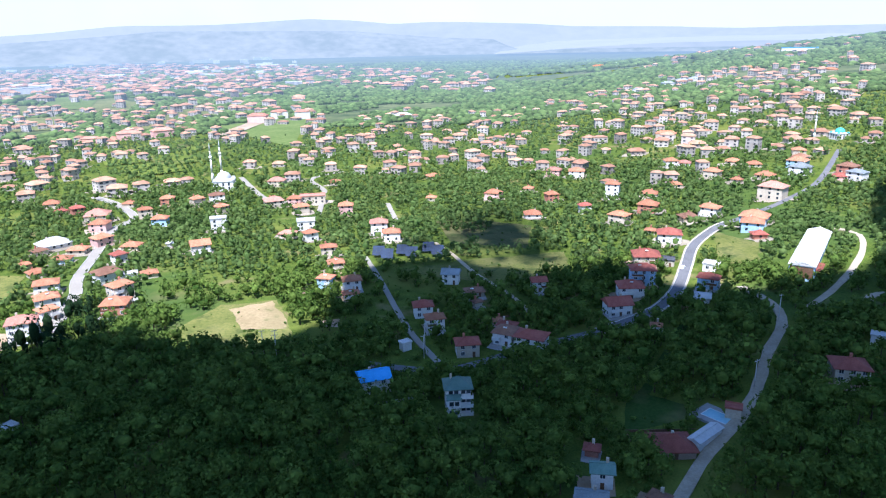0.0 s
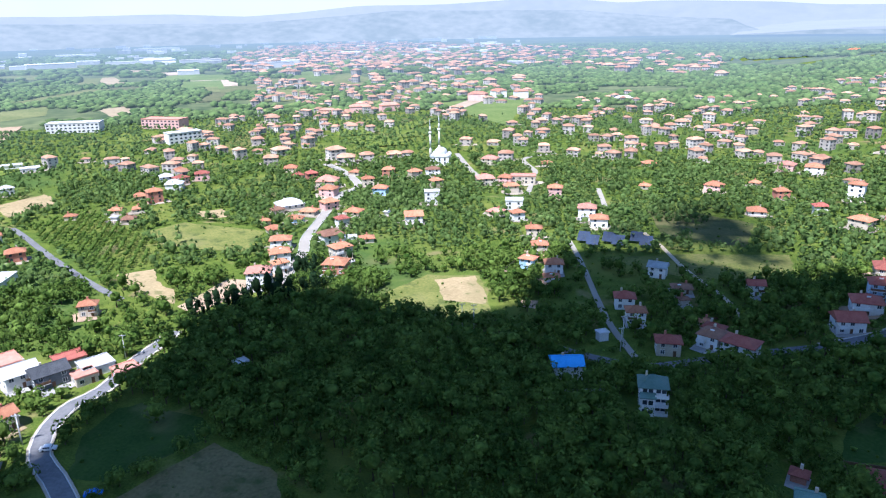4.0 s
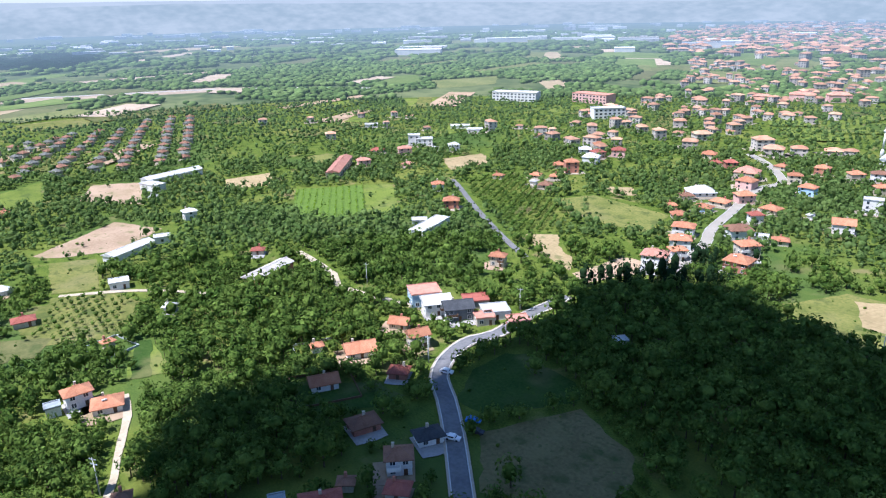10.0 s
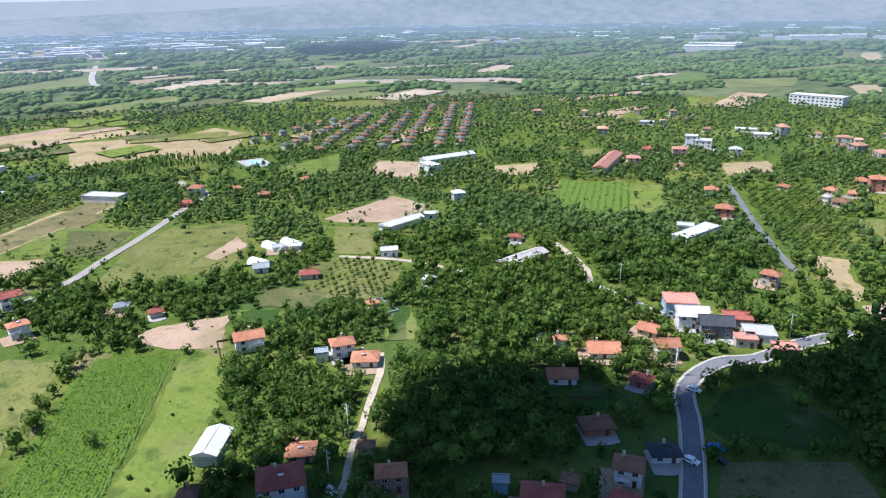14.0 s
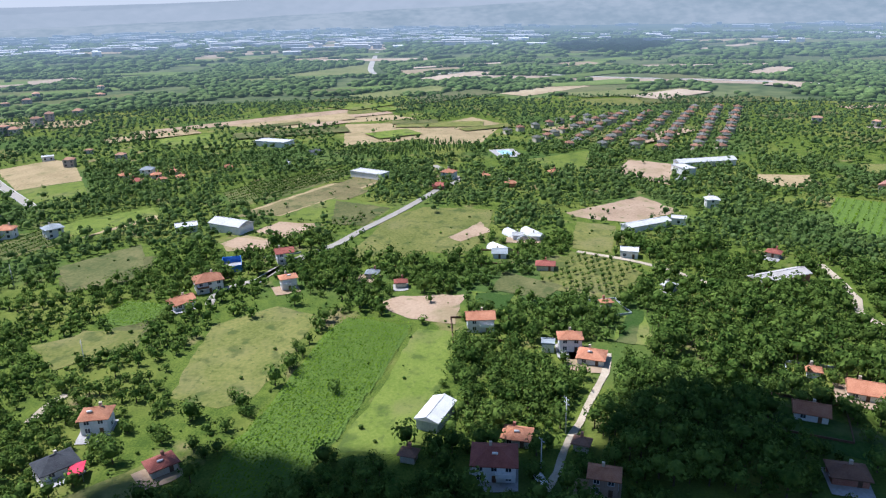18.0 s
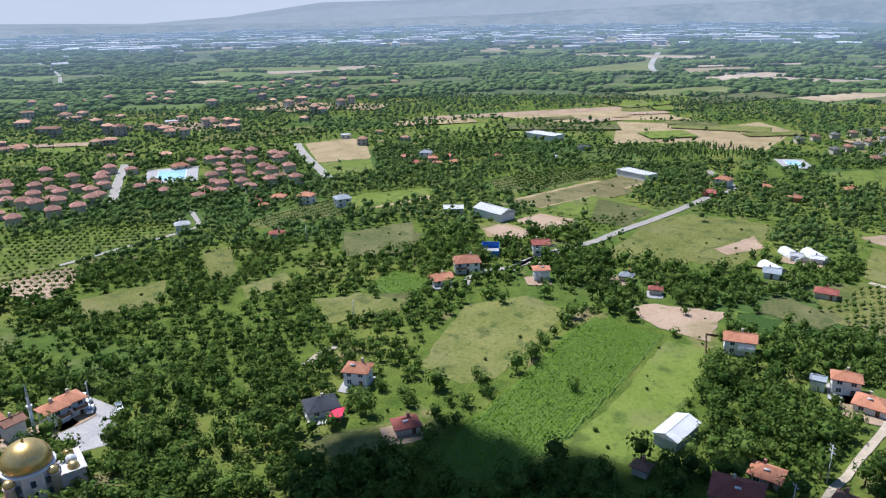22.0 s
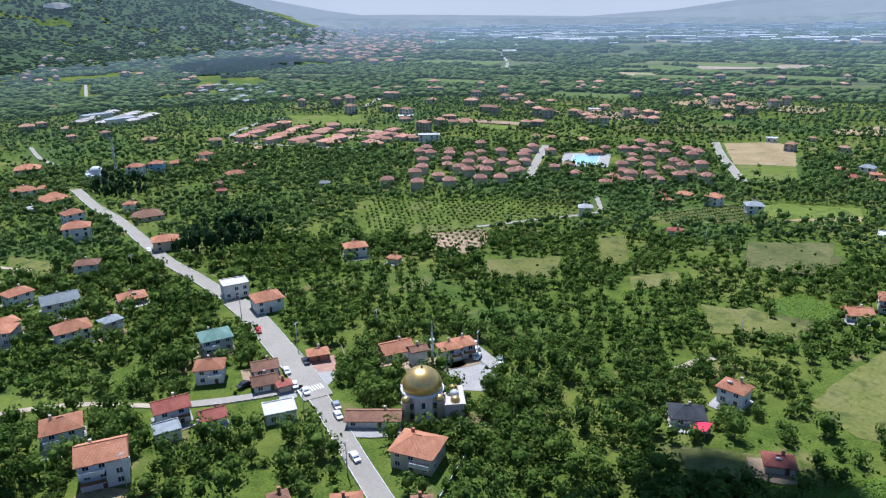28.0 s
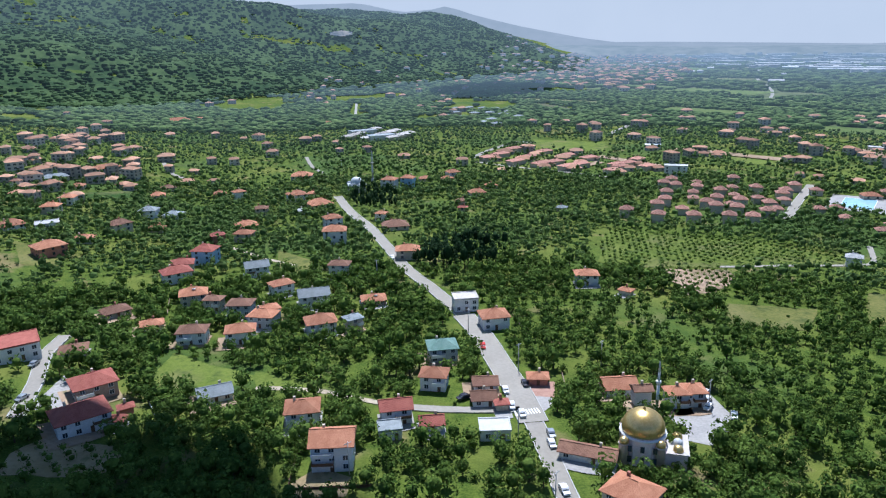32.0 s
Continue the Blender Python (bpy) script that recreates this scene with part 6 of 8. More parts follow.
barn = hall(139, 274, 171, 325, 9.5, 5.2, "G", "w", "u", "long white-roofed barn with an open blue front", what="barn")
# Solid dark slab on the end wall, painting the shade inside the open front.
part("doorway", box(-30.3, -30.0, -4.3, 4.3, 0, 4.6), DARKWOOD, barn, "dark slab standing for the shaded barn opening")
part("side_porch", box(-27, -15, -7.2, -4.8, 2.7, 3.0), ROOF["r"], barn, "red lean-to roof")
hall(-160.5, -13.5, -171.5, -9.5, 6.2, 3.4, "G", "w", "y", "white-roofed farm barn beside a maize field", what="barn")
hall(-264, 107, -274, 129, 7.5, 3.2, "G", "t", "k", "long poultry shed with a pale sheet roof")
hall(-335, 70, -347, 92, 7, 3.0, "G", "w", "w", "long white poultry shed beside bare earth")
hall(-268, 196, -279, 222, 8, 3.5, "F", "w", "w", "white flat-roofed farm shed among orchards")
hall(-478, 130, -488, 170, 9, 4, "G", "w", "w", "long white factory shed beside a tan field")
hall(-470, 128, -455, 133, 8, 4, "F", "w", "w", "white wing of a small factory")
hall(-341, -136, -333, -118, 10.5, 4.2, "G", "w", "w", "large white farm hall in a yard", what="barn")
hall(-572, -185, -562, -157, 14, 4, "F", "w", "w", "white flat shed among fields")
hall(-460, -85, -448, -64, 10, 3.5, "F", "w", "w", "white flat shed beside a lane")
hall(-405, 229, -445, 264, 9, 5, "G", "p", "c", "row of pink-roofed terraced houses", 8, "terrace")
hall(-629, 582, -581, 605, 18, 10, "F", "w", "w", "long white institute building with a flat roof", 12, "building")
hall(-550, 637, -504, 640, 18, 10, "F", "p", "p", "long pink school building", 10, "building")
hall(-453, 548, -436, 574, 14, 10, "F", "w", "w", "white hospital building with a flat roof", 7, "building")
hall(62.2, 166.2, 70.7, 173.7, 3.2, 2.6, "G", "w", "w", "narrow white garden shed beside a pool")


# ---- the large mosque with the golden dome ----
def minaret(x, y, height, wall, tip, base=0.0):
    ob = empty("minaret", x, y, 0, gz(x, y) + base)
    tagged(ob, "slender white minaret with a pointed cap beside its mosque", "minaret")
    r = height * 0.024
    part("base", turned([(r * 1.7, -1), (r * 1.7, height * 0.16), (r, height * 0.2)], 12), wall, ob)
    part("shaft", turned([(r, height * 0.2), (r * 0.92, height * 0.60)], 14), wall, ob)
    part("gallery", turned([(r, height * 0.58), (r * 1.75, height * 0.625), (r * 1.75, height * 0.65), (r * 1.6, height * 0.65), (r * 0.9, height * 0.652)], 14), wall, ob)
    part("upper_shaft", turned([(r * 0.8, height * 0.65), (r * 0.75, height * 0.8)], 14), wall, ob)
    part("cap", turned([(r * 0.95, height * 0.8), (r * 0.5, height * 0.9), (r * 0.06, height)], 14), tip, ob)
    mark([(x - 2, y - 2), (x + 2, y - 2), (x + 2, y + 2), (x - 2, y + 2)], 3)


def dome_profile(r, z, steps=9):
    return [(r, z - 0.6)] + [(r * math.cos(math.pi / 2 * i / steps) + 0.02, z + r * 0.92 * math.sin(math.pi / 2 * i / steps)) for i in range(steps + 1)]


def mosque(x, y, turn, size, dome, wall, label, height=None):
    ob = empty("mosque", x, y, turn)
    tagged(ob, label, "mosque")
    s, h = size, height or size * 0.75
    gold = dome is GOLD
    eight = lambda r, z0, z1: turned([(r / math.cos(math.pi / 8), z0), (r / math.cos(math.pi / 8), z1)], 8)
    if gold:  # an eight-sided hall that the dome covers
        hall_mesh = eight(s * 0.98, -1, h)
        for f in hall_mesh.faces:
            f.smooth = False
        bmesh.ops.rotate(hall_mesh, verts=hall_mesh.verts, cent=(0, 0, 0), matrix=Matrix.Rotation(math.pi / 8, 3, "Z"))
        part("hall", hall_mesh, wall, ob)
        part("cornice", turned([(s * 1.0, h), (s * 1.07, h + 0.05), (s * 1.07, h + 0.35), (s * 0.98, h + 0.4)], 24), FRAME, ob)
        part("drum", turned([(s * 0.96, h + 0.35), (s * 0.96, h + s * 0.2)], 24), wall, ob)
        part("dome", turned(dome_profile(s * 0.97, h + s * 0.24), 36), dome, ob)
    else:
        part("hall", box(-s, s, -s, s, -1, h), wall, ob)
        part("cornice", box(-s - 0.4, s + 0.4, -s - 0.4, s + 0.4, h, h + 0.5), LEAD, ob)
        part("drum", turned([(s * 0.78, h + 0.45), (s * 0.78, h + s * 0.22)], 20), wall, ob)
        part("dome", turned(dome_profile(s * 0.72, h + s * 0.24), 32), dome, ob)
    crown = h + s * (0.24 + (0.97 if gold else 0.72) * 0.92)
    part("finial", turned([(0.25, crown - 0.1), (0.35, crown + 0.4), (0.08, crown + 0.8), (0.03, crown + 1.8)], 8), GOLD, ob)
    for sx in (-1, 1):
        for sy in (-1, 1) if dome is not GOLD else ():
            part("corner_dome", turned(dome_profile(s * 0.2, h + 0.7, 5), 12, sx * s * 0.82, sy * s * 0.82), dome, ob)
    arch = kept(f"arched_window|{size}", lambda: box(-s * 0.09, s * 0.09, -0.08, 0.02, 0, s * 0.3), GLASS)
    for t, (px, py) in ((0, (0, -s)), (90, (s, 0)), (180, (0, s)), (-90, (-s, 0))):
        for k in (-0.55, 0, 0.55):
            for z in (h * 0.16, h * 0.58):
                q = (px + (k * s if py else 0), py + (k * s if px else 0))
                put("window", arch, ob, q[0], q[1], z, t)
    mark([(x - 1.4 * s, y - 1.4 * s), (x + 1.4 * s, y - 1.4 * s), (x + 1.4 * s, y + 1.4 * s), (x - 1.4 * s, y + 1.4 * s)], 3)
    return ob


m = mosque(-85, -146, 62, 5.6, GOLD, surface("rosy_marble", (0.58, 0.46, 0.45), (0.70, 0.60, 0.58), 3, 0.7), "mosque with a large golden dome and rosy stone walls", 7.0)
part("porch", box(-4.6, 4.6, 5.62, 11, -1, 4.2), WALL["i"], m)
part("porch_roof", box(-5.0, 5.0, 6.03, 11.4, 4.2, 4.5), ROOF["t"], m)
for k in (-4.4, 0, 4.4):
    part("porch_dome", turned(dome_profile(1.3, 4.8, 5), 14, k * 0.72, 8.7), GOLD if k else LEAD, m)
for kx, ky in ((-4.6, -4.6), (4.6, -4.6), (-4.6, 4.4), (4.6, 4.4)):
    part("corner_turret", turned([(1.25, -1), (1.25, 5.6), (1.4, 5.7), (1.4, 5.9)], 12, kx, ky), WALL["i"], m)
    part("corner_dome", turned(dome_profile(1.2, 6.4, 5), 14, kx, ky), GOLD, m)
minaret(-98, -162, 18, WALL["w"], LEAD)
mosque(-50, -505, 0, 6, LEAD, WALL["w"], "white mosque with a pale grey dome beside the road", 5)
minaret(-64, -522, 27, WALL["y"], LEAD)
mosque(-172, 515, 10, 7.2, LEAD, WALL["w"], "white mosque with a low dome among houses", 7)
minaret(-192, 548, 30, WALL["w"], LEAD)
minaret(-189, 562, 31, WALL["w"], LEAD)
mosque(292, 546, 10, 5, TEAL, WALL["w"], "white mosque with a turquoise dome on the slope", 4)
minaret(280, 560, 22, WALL["w"], LEAD)


# ---- pools, solar panels, poles, cars ----
def pool(x, y, turn, w, d, label, deck=3.0):
    ob = empty("swimming_pool", x, y, turn)
    tagged(ob, label, "pool")
    part("deck", box(-w / 2 - deck, w / 2 + deck, -d / 2 - deck, d / 2 + deck, -0.5, 0.25), FIELD["paving"], ob)
    part("rim", box(-w / 2 - 0.3, w / 2 + 0.3, -d / 2 - 0.3, d / 2 + 0.3, 0.2, 0.30), FRAME, ob)
    part("water", box(-w / 2, w / 2, -d / 2, d / 2, 0.2, 0.315), POOL, ob)
    k = max(w, d) / 2 + deck
    mark([(x - k, y - k), (x + k, y - k), (x + k, y + k), (x - k, y + k)], 3)


pool(74, 181, 40, 4.5, 8, "bright blue garden swimming pool with a pale deck", 2.5)
pool(-350, -366, 42, 30, 18, "large estate swimming pool with a wide white deck", 8)
pool(-530, 17, 15, 20, 9, "turquoise swimming pool beside an estate", 5)


def tank(x, y, turn, w, d, h):
    ob = empty("fenced_court", x, y, turn)
    tagged(ob, "small sports court with blue walls beside a house", "sports court")
    part("floor", box(-w / 2, w / 2, -d / 2, d / 2, -0.3, 0.2), FIELD["paving"], ob)
    for a in ((-w / 2, w / 2, -d / 2, -d / 2 + 0.2), (-w / 2, w / 2, d / 2 - 0.2, d / 2), (-w / 2, -w / 2 + 0.2, -d / 2 + 0.2, d / 2 - 0.2), (w / 2 - 0.2, w / 2, -d / 2 + 0.2, d / 2 - 0.2)):
        part("panel", box(*a, 0.2, h), TARP, ob)
    mark([(x - w / 2, y - w / 2), (x + w / 2, y - w / 2), (x + w / 2, y + w / 2), (x - w / 2, y + w / 2)], 3)


tank(-283, -108, 20, 13, 8, 3.0)


def solar_table(x, y, turn, rows, cols):
    ob = empty("solar_array", x, y, turn)
    tagged(ob, "tilted table of dark blue solar panels on posts", "solar panel", "solar tables")
    post = kept("post|solar", lambda: turned([(0.06, -0.5), (0.06, 3.2)], 6), STEEL)
    panel = kept("panel|solar", lambda: box(-0.98, 0.98, -0.98, 0.98, 0, 0.05), SOLAR)
    tilt = Matrix.Rotation(radians(38), 4, "X")
    for c in range(cols):
        put("post", post, ob, (c - cols / 2 + 0.5) * 2, 0.4, 0)
        for r in range(rows):
            p = put("panel", panel, ob)
            p.matrix_basis = Matrix.Translation((0, 0, 3.3)) @ tilt @ Matrix.Translation(((c - cols / 2 + 0.5) * 2, (r - rows / 2 + 0.5) * 2, 0))
    mark([(x - cols, y - 4), (x + cols, y - 4), (x + cols, y + 4), (x - cols, y + 4)], 3)


for sx, sy in ((-40, 343), (-35, 338), (-28, 345), (-23, 341), (-15, 349), (-10, 343)):
    solar_table(sx, sy, -4, 3, 3)


def car(x, y, turn, paint, label):
    ob = empty("car", x, y, turn, gz(x, y) + 0.33)
    tagged(ob, label, "car")
    bm = bmesh.new()
    prof = [(-2.1, 0.3), (2.1, 0.3), (2.15, 0.75), (1.15, 0.88), (0.55, 1.42), (-1.1, 1.45), (-1.8, 0.95), (-2.15, 0.85)]
    a = [bm.verts.new((p[0], -0.85, p[1])) for p in prof]
    b = [bm.verts.new((p[0], 0.85, p[1])) for p in prof]
    bm.faces.new(a), bm.faces.new(b[::-1])
    for i in range(len(prof)):
        bm.faces.new((a[i], b[i], b[(i + 1) % len(prof)], a[(i + 1) % len(prof)]))
    bmesh.ops.recalc_face_normals(bm, faces=bm.faces)
    part("body", bm, paint, ob)
    part("windscreen", box(0.62, 1.05, -0.7, 0.7, 0.95, 1.15), GLASS, ob)
    part("side_window", box(-1.2, 0.5, -0.87, -0.84, 0.95, 1.3), GLASS, ob)
    part("side_window", box(-1.2, 0.5, 0.84, 0.87, 0.95, 1.3), GLASS, ob)
    wheel = kept("wheel|car", lambda: turned([(0.3, -0.1), (0.32, -0.08), (0.32, 0.08), (0.3, 0.1)], 12), surface("tyre_rubber", (0.02, 0.02, 0.02), (0.04, 0.04, 0.04), 0.3))
    for wx in (-1.3, 1.3):
        for wy in (-0.8, 0.8):
            w = put("wheel", wheel, ob)
            w.matrix_basis = pose(wx, wy, 0.32, 90, 0, 0)


CAR = {"white": surface("white_car_paint", (0.7, 0.7, 0.7), (0.8, 0.8, 0.8), 3, 0.25), "silver": surface("silver_car_paint", (0.4, 0.42, 0.44), (0.5, 0.52, 0.54), 3, 0.25, metal=0.5),
       "red": surface("red_car_paint", (0.42, 0.03, 0.03), (0.5, 0.05, 0.04), 3, 0.25), "dark": surface("dark_car_paint", (0.03, 0.03, 0.04), (0.06, 0.06, 0.07), 3, 0.25)}

def utility_pole(x, y):
    ob = empty("utility_pole", x, y, 30)
    tagged(ob, "grey concrete utility pole with a steel crossarm beside the road", "pole", "utility poles")
    part("mast", turned([(0.17, -0.5), (0.10, 9.5)], 8), KERB, ob)
    part("crossarm", box(-1.1, 1.1, -0.06, 0.06, 8.9, 9.05), STEEL, ob)
    for k in (-0.95, 0, 0.95):
        part("insulator", turned([(0.05, 9.0), (0.07, 9.1), (0.04, 9.3)], 6, k, 0), FRAME, ob)


crossing = empty("zebra_crossing", -63.6, -174.0, 0, gz(-63.6, -174.0) + 0.36)
tagged(crossing, "worn white zebra crossing on the pale road", "road marking", kind="structure")
for k in range(9):
    part("bar", box(-3.6 + k * 0.85, -3.15 + k * 0.85, -1.5, 1.5, -0.02, 0.012), PAINT, crossing)
car(-152.7, 122.2, 30, CAR['white'], 'white car driving along the road')
car(-124.0, 101.0, 30, CAR['white'], 'white car driving along the road')
car(-122.1, 107.6, 30, CAR['dark'], 'dark grey car driving along the road')
car(-63.5, -220.6, 80, CAR['red'], 'red car standing beside the road')
car(-68.5, -190.2, 85, CAR['dark'], 'dark grey car standing beside the road')
car(-64.0, -155.8, 85, CAR['white'], 'white car standing beside the road')
car(-59.6, -136.1, 88, CAR['white'], 'white car standing beside the road')
car(-65.7, -160.6, 85, CAR['silver'], 'silver car standing beside the road')
car(-61.5, -172.9, 85, CAR['white'], 'white car standing beside the road')
car(-47.6, -186.5, 20, CAR['dark'], 'dark grey car standing beside the road')
car(101.0, 303.8, 60, CAR['white'], 'white car driving along the road')
car(137.3, 267.9, 20, CAR['dark'], 'dark grey car driving along the road')
car(86.0, -240.0, 70, CAR['silver'], 'silver car standing beside the road')
car(82.4, -215.8, 60, CAR['silver'], 'silver car standing beside the road')
car(-118.8, -170.3, 40, CAR['white'], 'white car standing beside the road')
car(-117.0, -166.4, 40, CAR['white'], 'white car standing beside the road')
car(-114.9, -162.6, 40, CAR['white'], 'white car standing beside the road')
car(-119.2, -156.5, 60, CAR['white'], 'white car standing beside the road')
car(-140.6, 14.6, 30, CAR['white'], 'white car standing beside the road')
car(-49.2, -334.3, 85, CAR['white'], 'white car standing beside the road')
car(-61.2, -187.6, 85, CAR['white'], 'white car standing beside the road')
car(-60.1, -178.0, 80, CAR['white'], 'white car standing beside the road')
utility_pole(-12.0, 223.4)
utility_pole(89.5, 195.1)
utility_pole(116.7, 241.7)
utility_pole(-162.5, 122.5)
utility_pole(-162.0, 122.3)
utility_pole(-64.8, 229.3)
utility_pole(-69.2, 229.0)
utility_pole(-12.1, 233.5)
utility_pole(-163.1, 22.9)
utility_pole(-192.9, -124.4)
utility_pole(-260.5, -192.2)
utility_pole(-115.2, -162.9)
utility_pole(-96.9, -196.2)
utility_pole(-70.1, -201.3)
utility_pole(-62.2, -235.7)
utility_pole(-37.6, -304.9)
utility_pole(-56.4, -160.9)
utility_pole(-55.6, -131.7)
utility_pole(-10.3, -156.3)
utility_pole(-171.2, 172.2)
utility_pole(-63.8, 225.6)
utility_pole(-160.8, 22.7)
utility_pole(-144.2, 15.1)
utility_pole(-46.7, -591.7)
utility_pole(-232.3, 144.3)


# ---- yards, garden walls and garden things ----
YARD_WALL = {"grey rendered": WALL["y"], "brown block": WALL["b"], "brown boarded": DARKWOOD, "weathered concrete": WALL["b"]}


def yards():
    """A trodden yard before each near house, and a low wall round its garden where there is room."""
    for i, (x, y, turn, w, d, luck) in enumerate(YARDS):
        c, s = math.cos(radians(turn)), math.sin(radians(turn))
        at = lambda a, b: (x + c * a - s * b, y + s * a + c * b)
        if luck < 0.75:
            a0, a1, b0 = -w / 2 - 0.8 - 2.5 * (luck > 0.4), w / 2 + 0.6, -d / 2 - 2.6 - 5 * abs(luck - 0.4)
            rim = [at(a0, b0), at(0, b0 - 0.5), at(a1, b0 + 0.3), at(a1 + 0.2, d / 2 + 0.7), at(a0 - 0.2, d / 2 + 0.5)]
            if all(plan_at(*q) != 1 for q in rim):
                bm = bmesh.new()
                bm.faces.new([bm.verts.new((*q, gz(*q) + 0.25)) for q in rim])
                kind = "paving" if luck < 0.4 else "sand"
                tagged(part("yard", bm, FIELD[kind]), "grey paved yard before a house" if luck < 0.4 else "trodden earth yard before a house", "yard", kind="structure")
        if luck < 0.78:
            continue
        g = 1.5 + 4 * luck
        corner = [(-w / 2 - g, -d / 2 - g - 2), (w / 2 + g, -d / 2 - g - 2), (w / 2 + g, d / 2 + g), (-w / 2 - g, d / 2 + g)]
        word = list(YARD_WALL)[i % 4]
        ob = empty("garden_wall", x, y, turn)
        made = 0
        for k in range(4):
            (a0, b0), (a1, b1) = corner[k], corner[(k + 1) % 4]
            if any(plan_at(*at(a0 + (a1 - a0) * t, b0 + (b1 - b0) * t)) in (1, 3) for t in (0, 0.2, 0.4, 0.5, 0.6, 0.8, 1)):
                continue
            bm = bmesh.new()
            if b0 == b1:
                slab(bm, min(a0, a1), max(a0, a1), b0 - 0.1, b0 + 0.1, -0.8, 0.8)
            else:
                slab(bm, a0 - 0.1, a0 + 0.1, min(b0, b1) + 0.103, max(b0, b1) - 0.103, -0.8, 0.78)
            part("wall_run", bm, YARD_WALL[word], ob)
            made += 1
        if made:
            tagged(ob, f"low {word} garden wall round a house plot", "garden wall", "garden walls")
        else:
            bpy.data.objects.remove(ob)


yards()


def village_yards():
    """Trodden and paved plots round the houses of the farther village, of one sheet."""
    verts, faces = [], []
    rnd = random.Random(8)
    for x, y, turn, w, d in VILLAGE_YARDS:
        if y < 240 or rnd.random() < 0.25:
            continue
        c, s = math.cos(radians(turn)), math.sin(radians(turn))
        rim = []
        for k in range(9):
            a = 2 * math.pi * k / 9
            r = rnd.uniform(0.75, 1.5)
            p, q = math.cos(a) * (w * 0.62 + 1.5) * r, math.sin(a) * (d * 0.62 + 1.5) * r - 1.5
            rim.append((x + c * p - s * q, y + s * p + c * q))
        if any(abs(v[0]) > 880 or abs(v[1]) > 880 for v in rim):
            continue
        o = len(verts)
        verts += [(*v, gz(*v) + 0.2) for v in rim]
        faces.append(tuple(range(o, o + 9)))
        mark(rim, 3, (0, 2, 4))
    me = bpy.data.meshes.new("village_yards")
    me.from_pydata(verts, [], faces)
    me.materials.append(surface("trodden_plots", (0.22, 0.19, 0.14), (0.36, 0.31, 0.24), 6, 0.95, 0.0, 0.25, island=True))
    tagged(new("village_yards", me), "pale trodden and paved plots round village houses", "yards", kind="stuff")


village_yards()


def polytunnel(x, y, turn, w, length):
    """A plastic-covered greenhouse tunnel over steel hoops."""
    ob = empty("greenhouse", x, y, turn)
    tagged(ob, "white plastic-covered greenhouse tunnel on grass", "greenhouse", "greenhouses")

    def arch(a, b, grow):
        bm = bmesh.new()
        rows = [[bm.verts.new((t, math.cos(q) * (w / 2 + grow), math.sin(q) * (w * 0.42 + grow))) for q in [math.pi * k / 12 for k in range(13)]] for t in (a, b)]
        for k in range(12):
            bm.faces.new((rows[0][k], rows[0][k + 1], rows[1][k + 1], rows[1][k])).smooth = True
        for r in rows:
            bm.faces.new(r)
        bmesh.ops.recalc_face_normals(bm, faces=bm.faces)
        return bm

    part("cover", arch(-length / 2, length / 2, 0), FRAME, ob)
    for k in range(5):
        t = -length / 2 + length * k / 4
        part("hoop", arch(t - 0.06, t + 0.06, 0.05), STEEL, ob)
    part("door", box(-length / 2 - 0.05, -length / 2 - 0.002, -0.6, 0.6, 0.02, 2.0), GLASS, ob)
    mark([(x - 9, y - 9), (x + 9, y - 9), (x + 9, y + 9), (x - 9, y + 9)], 3)


polytunnel(-327, 16, 30, 6, 15)
polytunnel(-329, 25, 30, 6, 15)
polytunnel(-307, 8, 40, 6, 11)


def awning(x, y, turn):
    ob = empty("awning", x, y, turn)
    tagged(ob, "bright red awning on thin posts beside a house", "awning")
    bm = box(-2.6, 2.6, -1.9, 1.9, 2.3, 2.42)
    for v in bm.verts:
        v.co.z += 0.16 * v.co.y
    part("canopy", bm, surface("red_canvas", (0.42, 0.02, 0.05), (0.55, 0.04, 0.08), 2, 0.8), ob)
    for a in (-2.4, 2.4):
        for b in (-1.7, 1.7):
            part("post", box(a - 0.05, a + 0.05, b - 0.05, b + 0.05, -0.3, 2.28 + 0.16 * b), STEEL, ob)


awning(-138.6, -96.4, 20)
car(-126.6, 110.4, 32, surface("blue_paint", (0.02, 0.12, 0.45), (0.03, 0.16, 0.55), 2, 0.3), "bright blue van parked beside the road")

# ---- trees: crowns of many leaf clumps round an uneven core ----
def ico_points(level, low=-9.0):
    bm = bmesh.new()
    bmesh.ops.create_icosphere(bm, subdivisions=level, radius=1)
    v = np.array([p.co[:] for p in bm.verts])
    f = np.array([[p.index for p in q.verts] for q in bm.faces if q.calc_center_median().z > low])
    bm.free()
    return v, f


ICO = {0: ico_points(1, -0.6), 1: ico_points(1), 2: ico_points(2)}
RNG = np.random.default_rng(7)


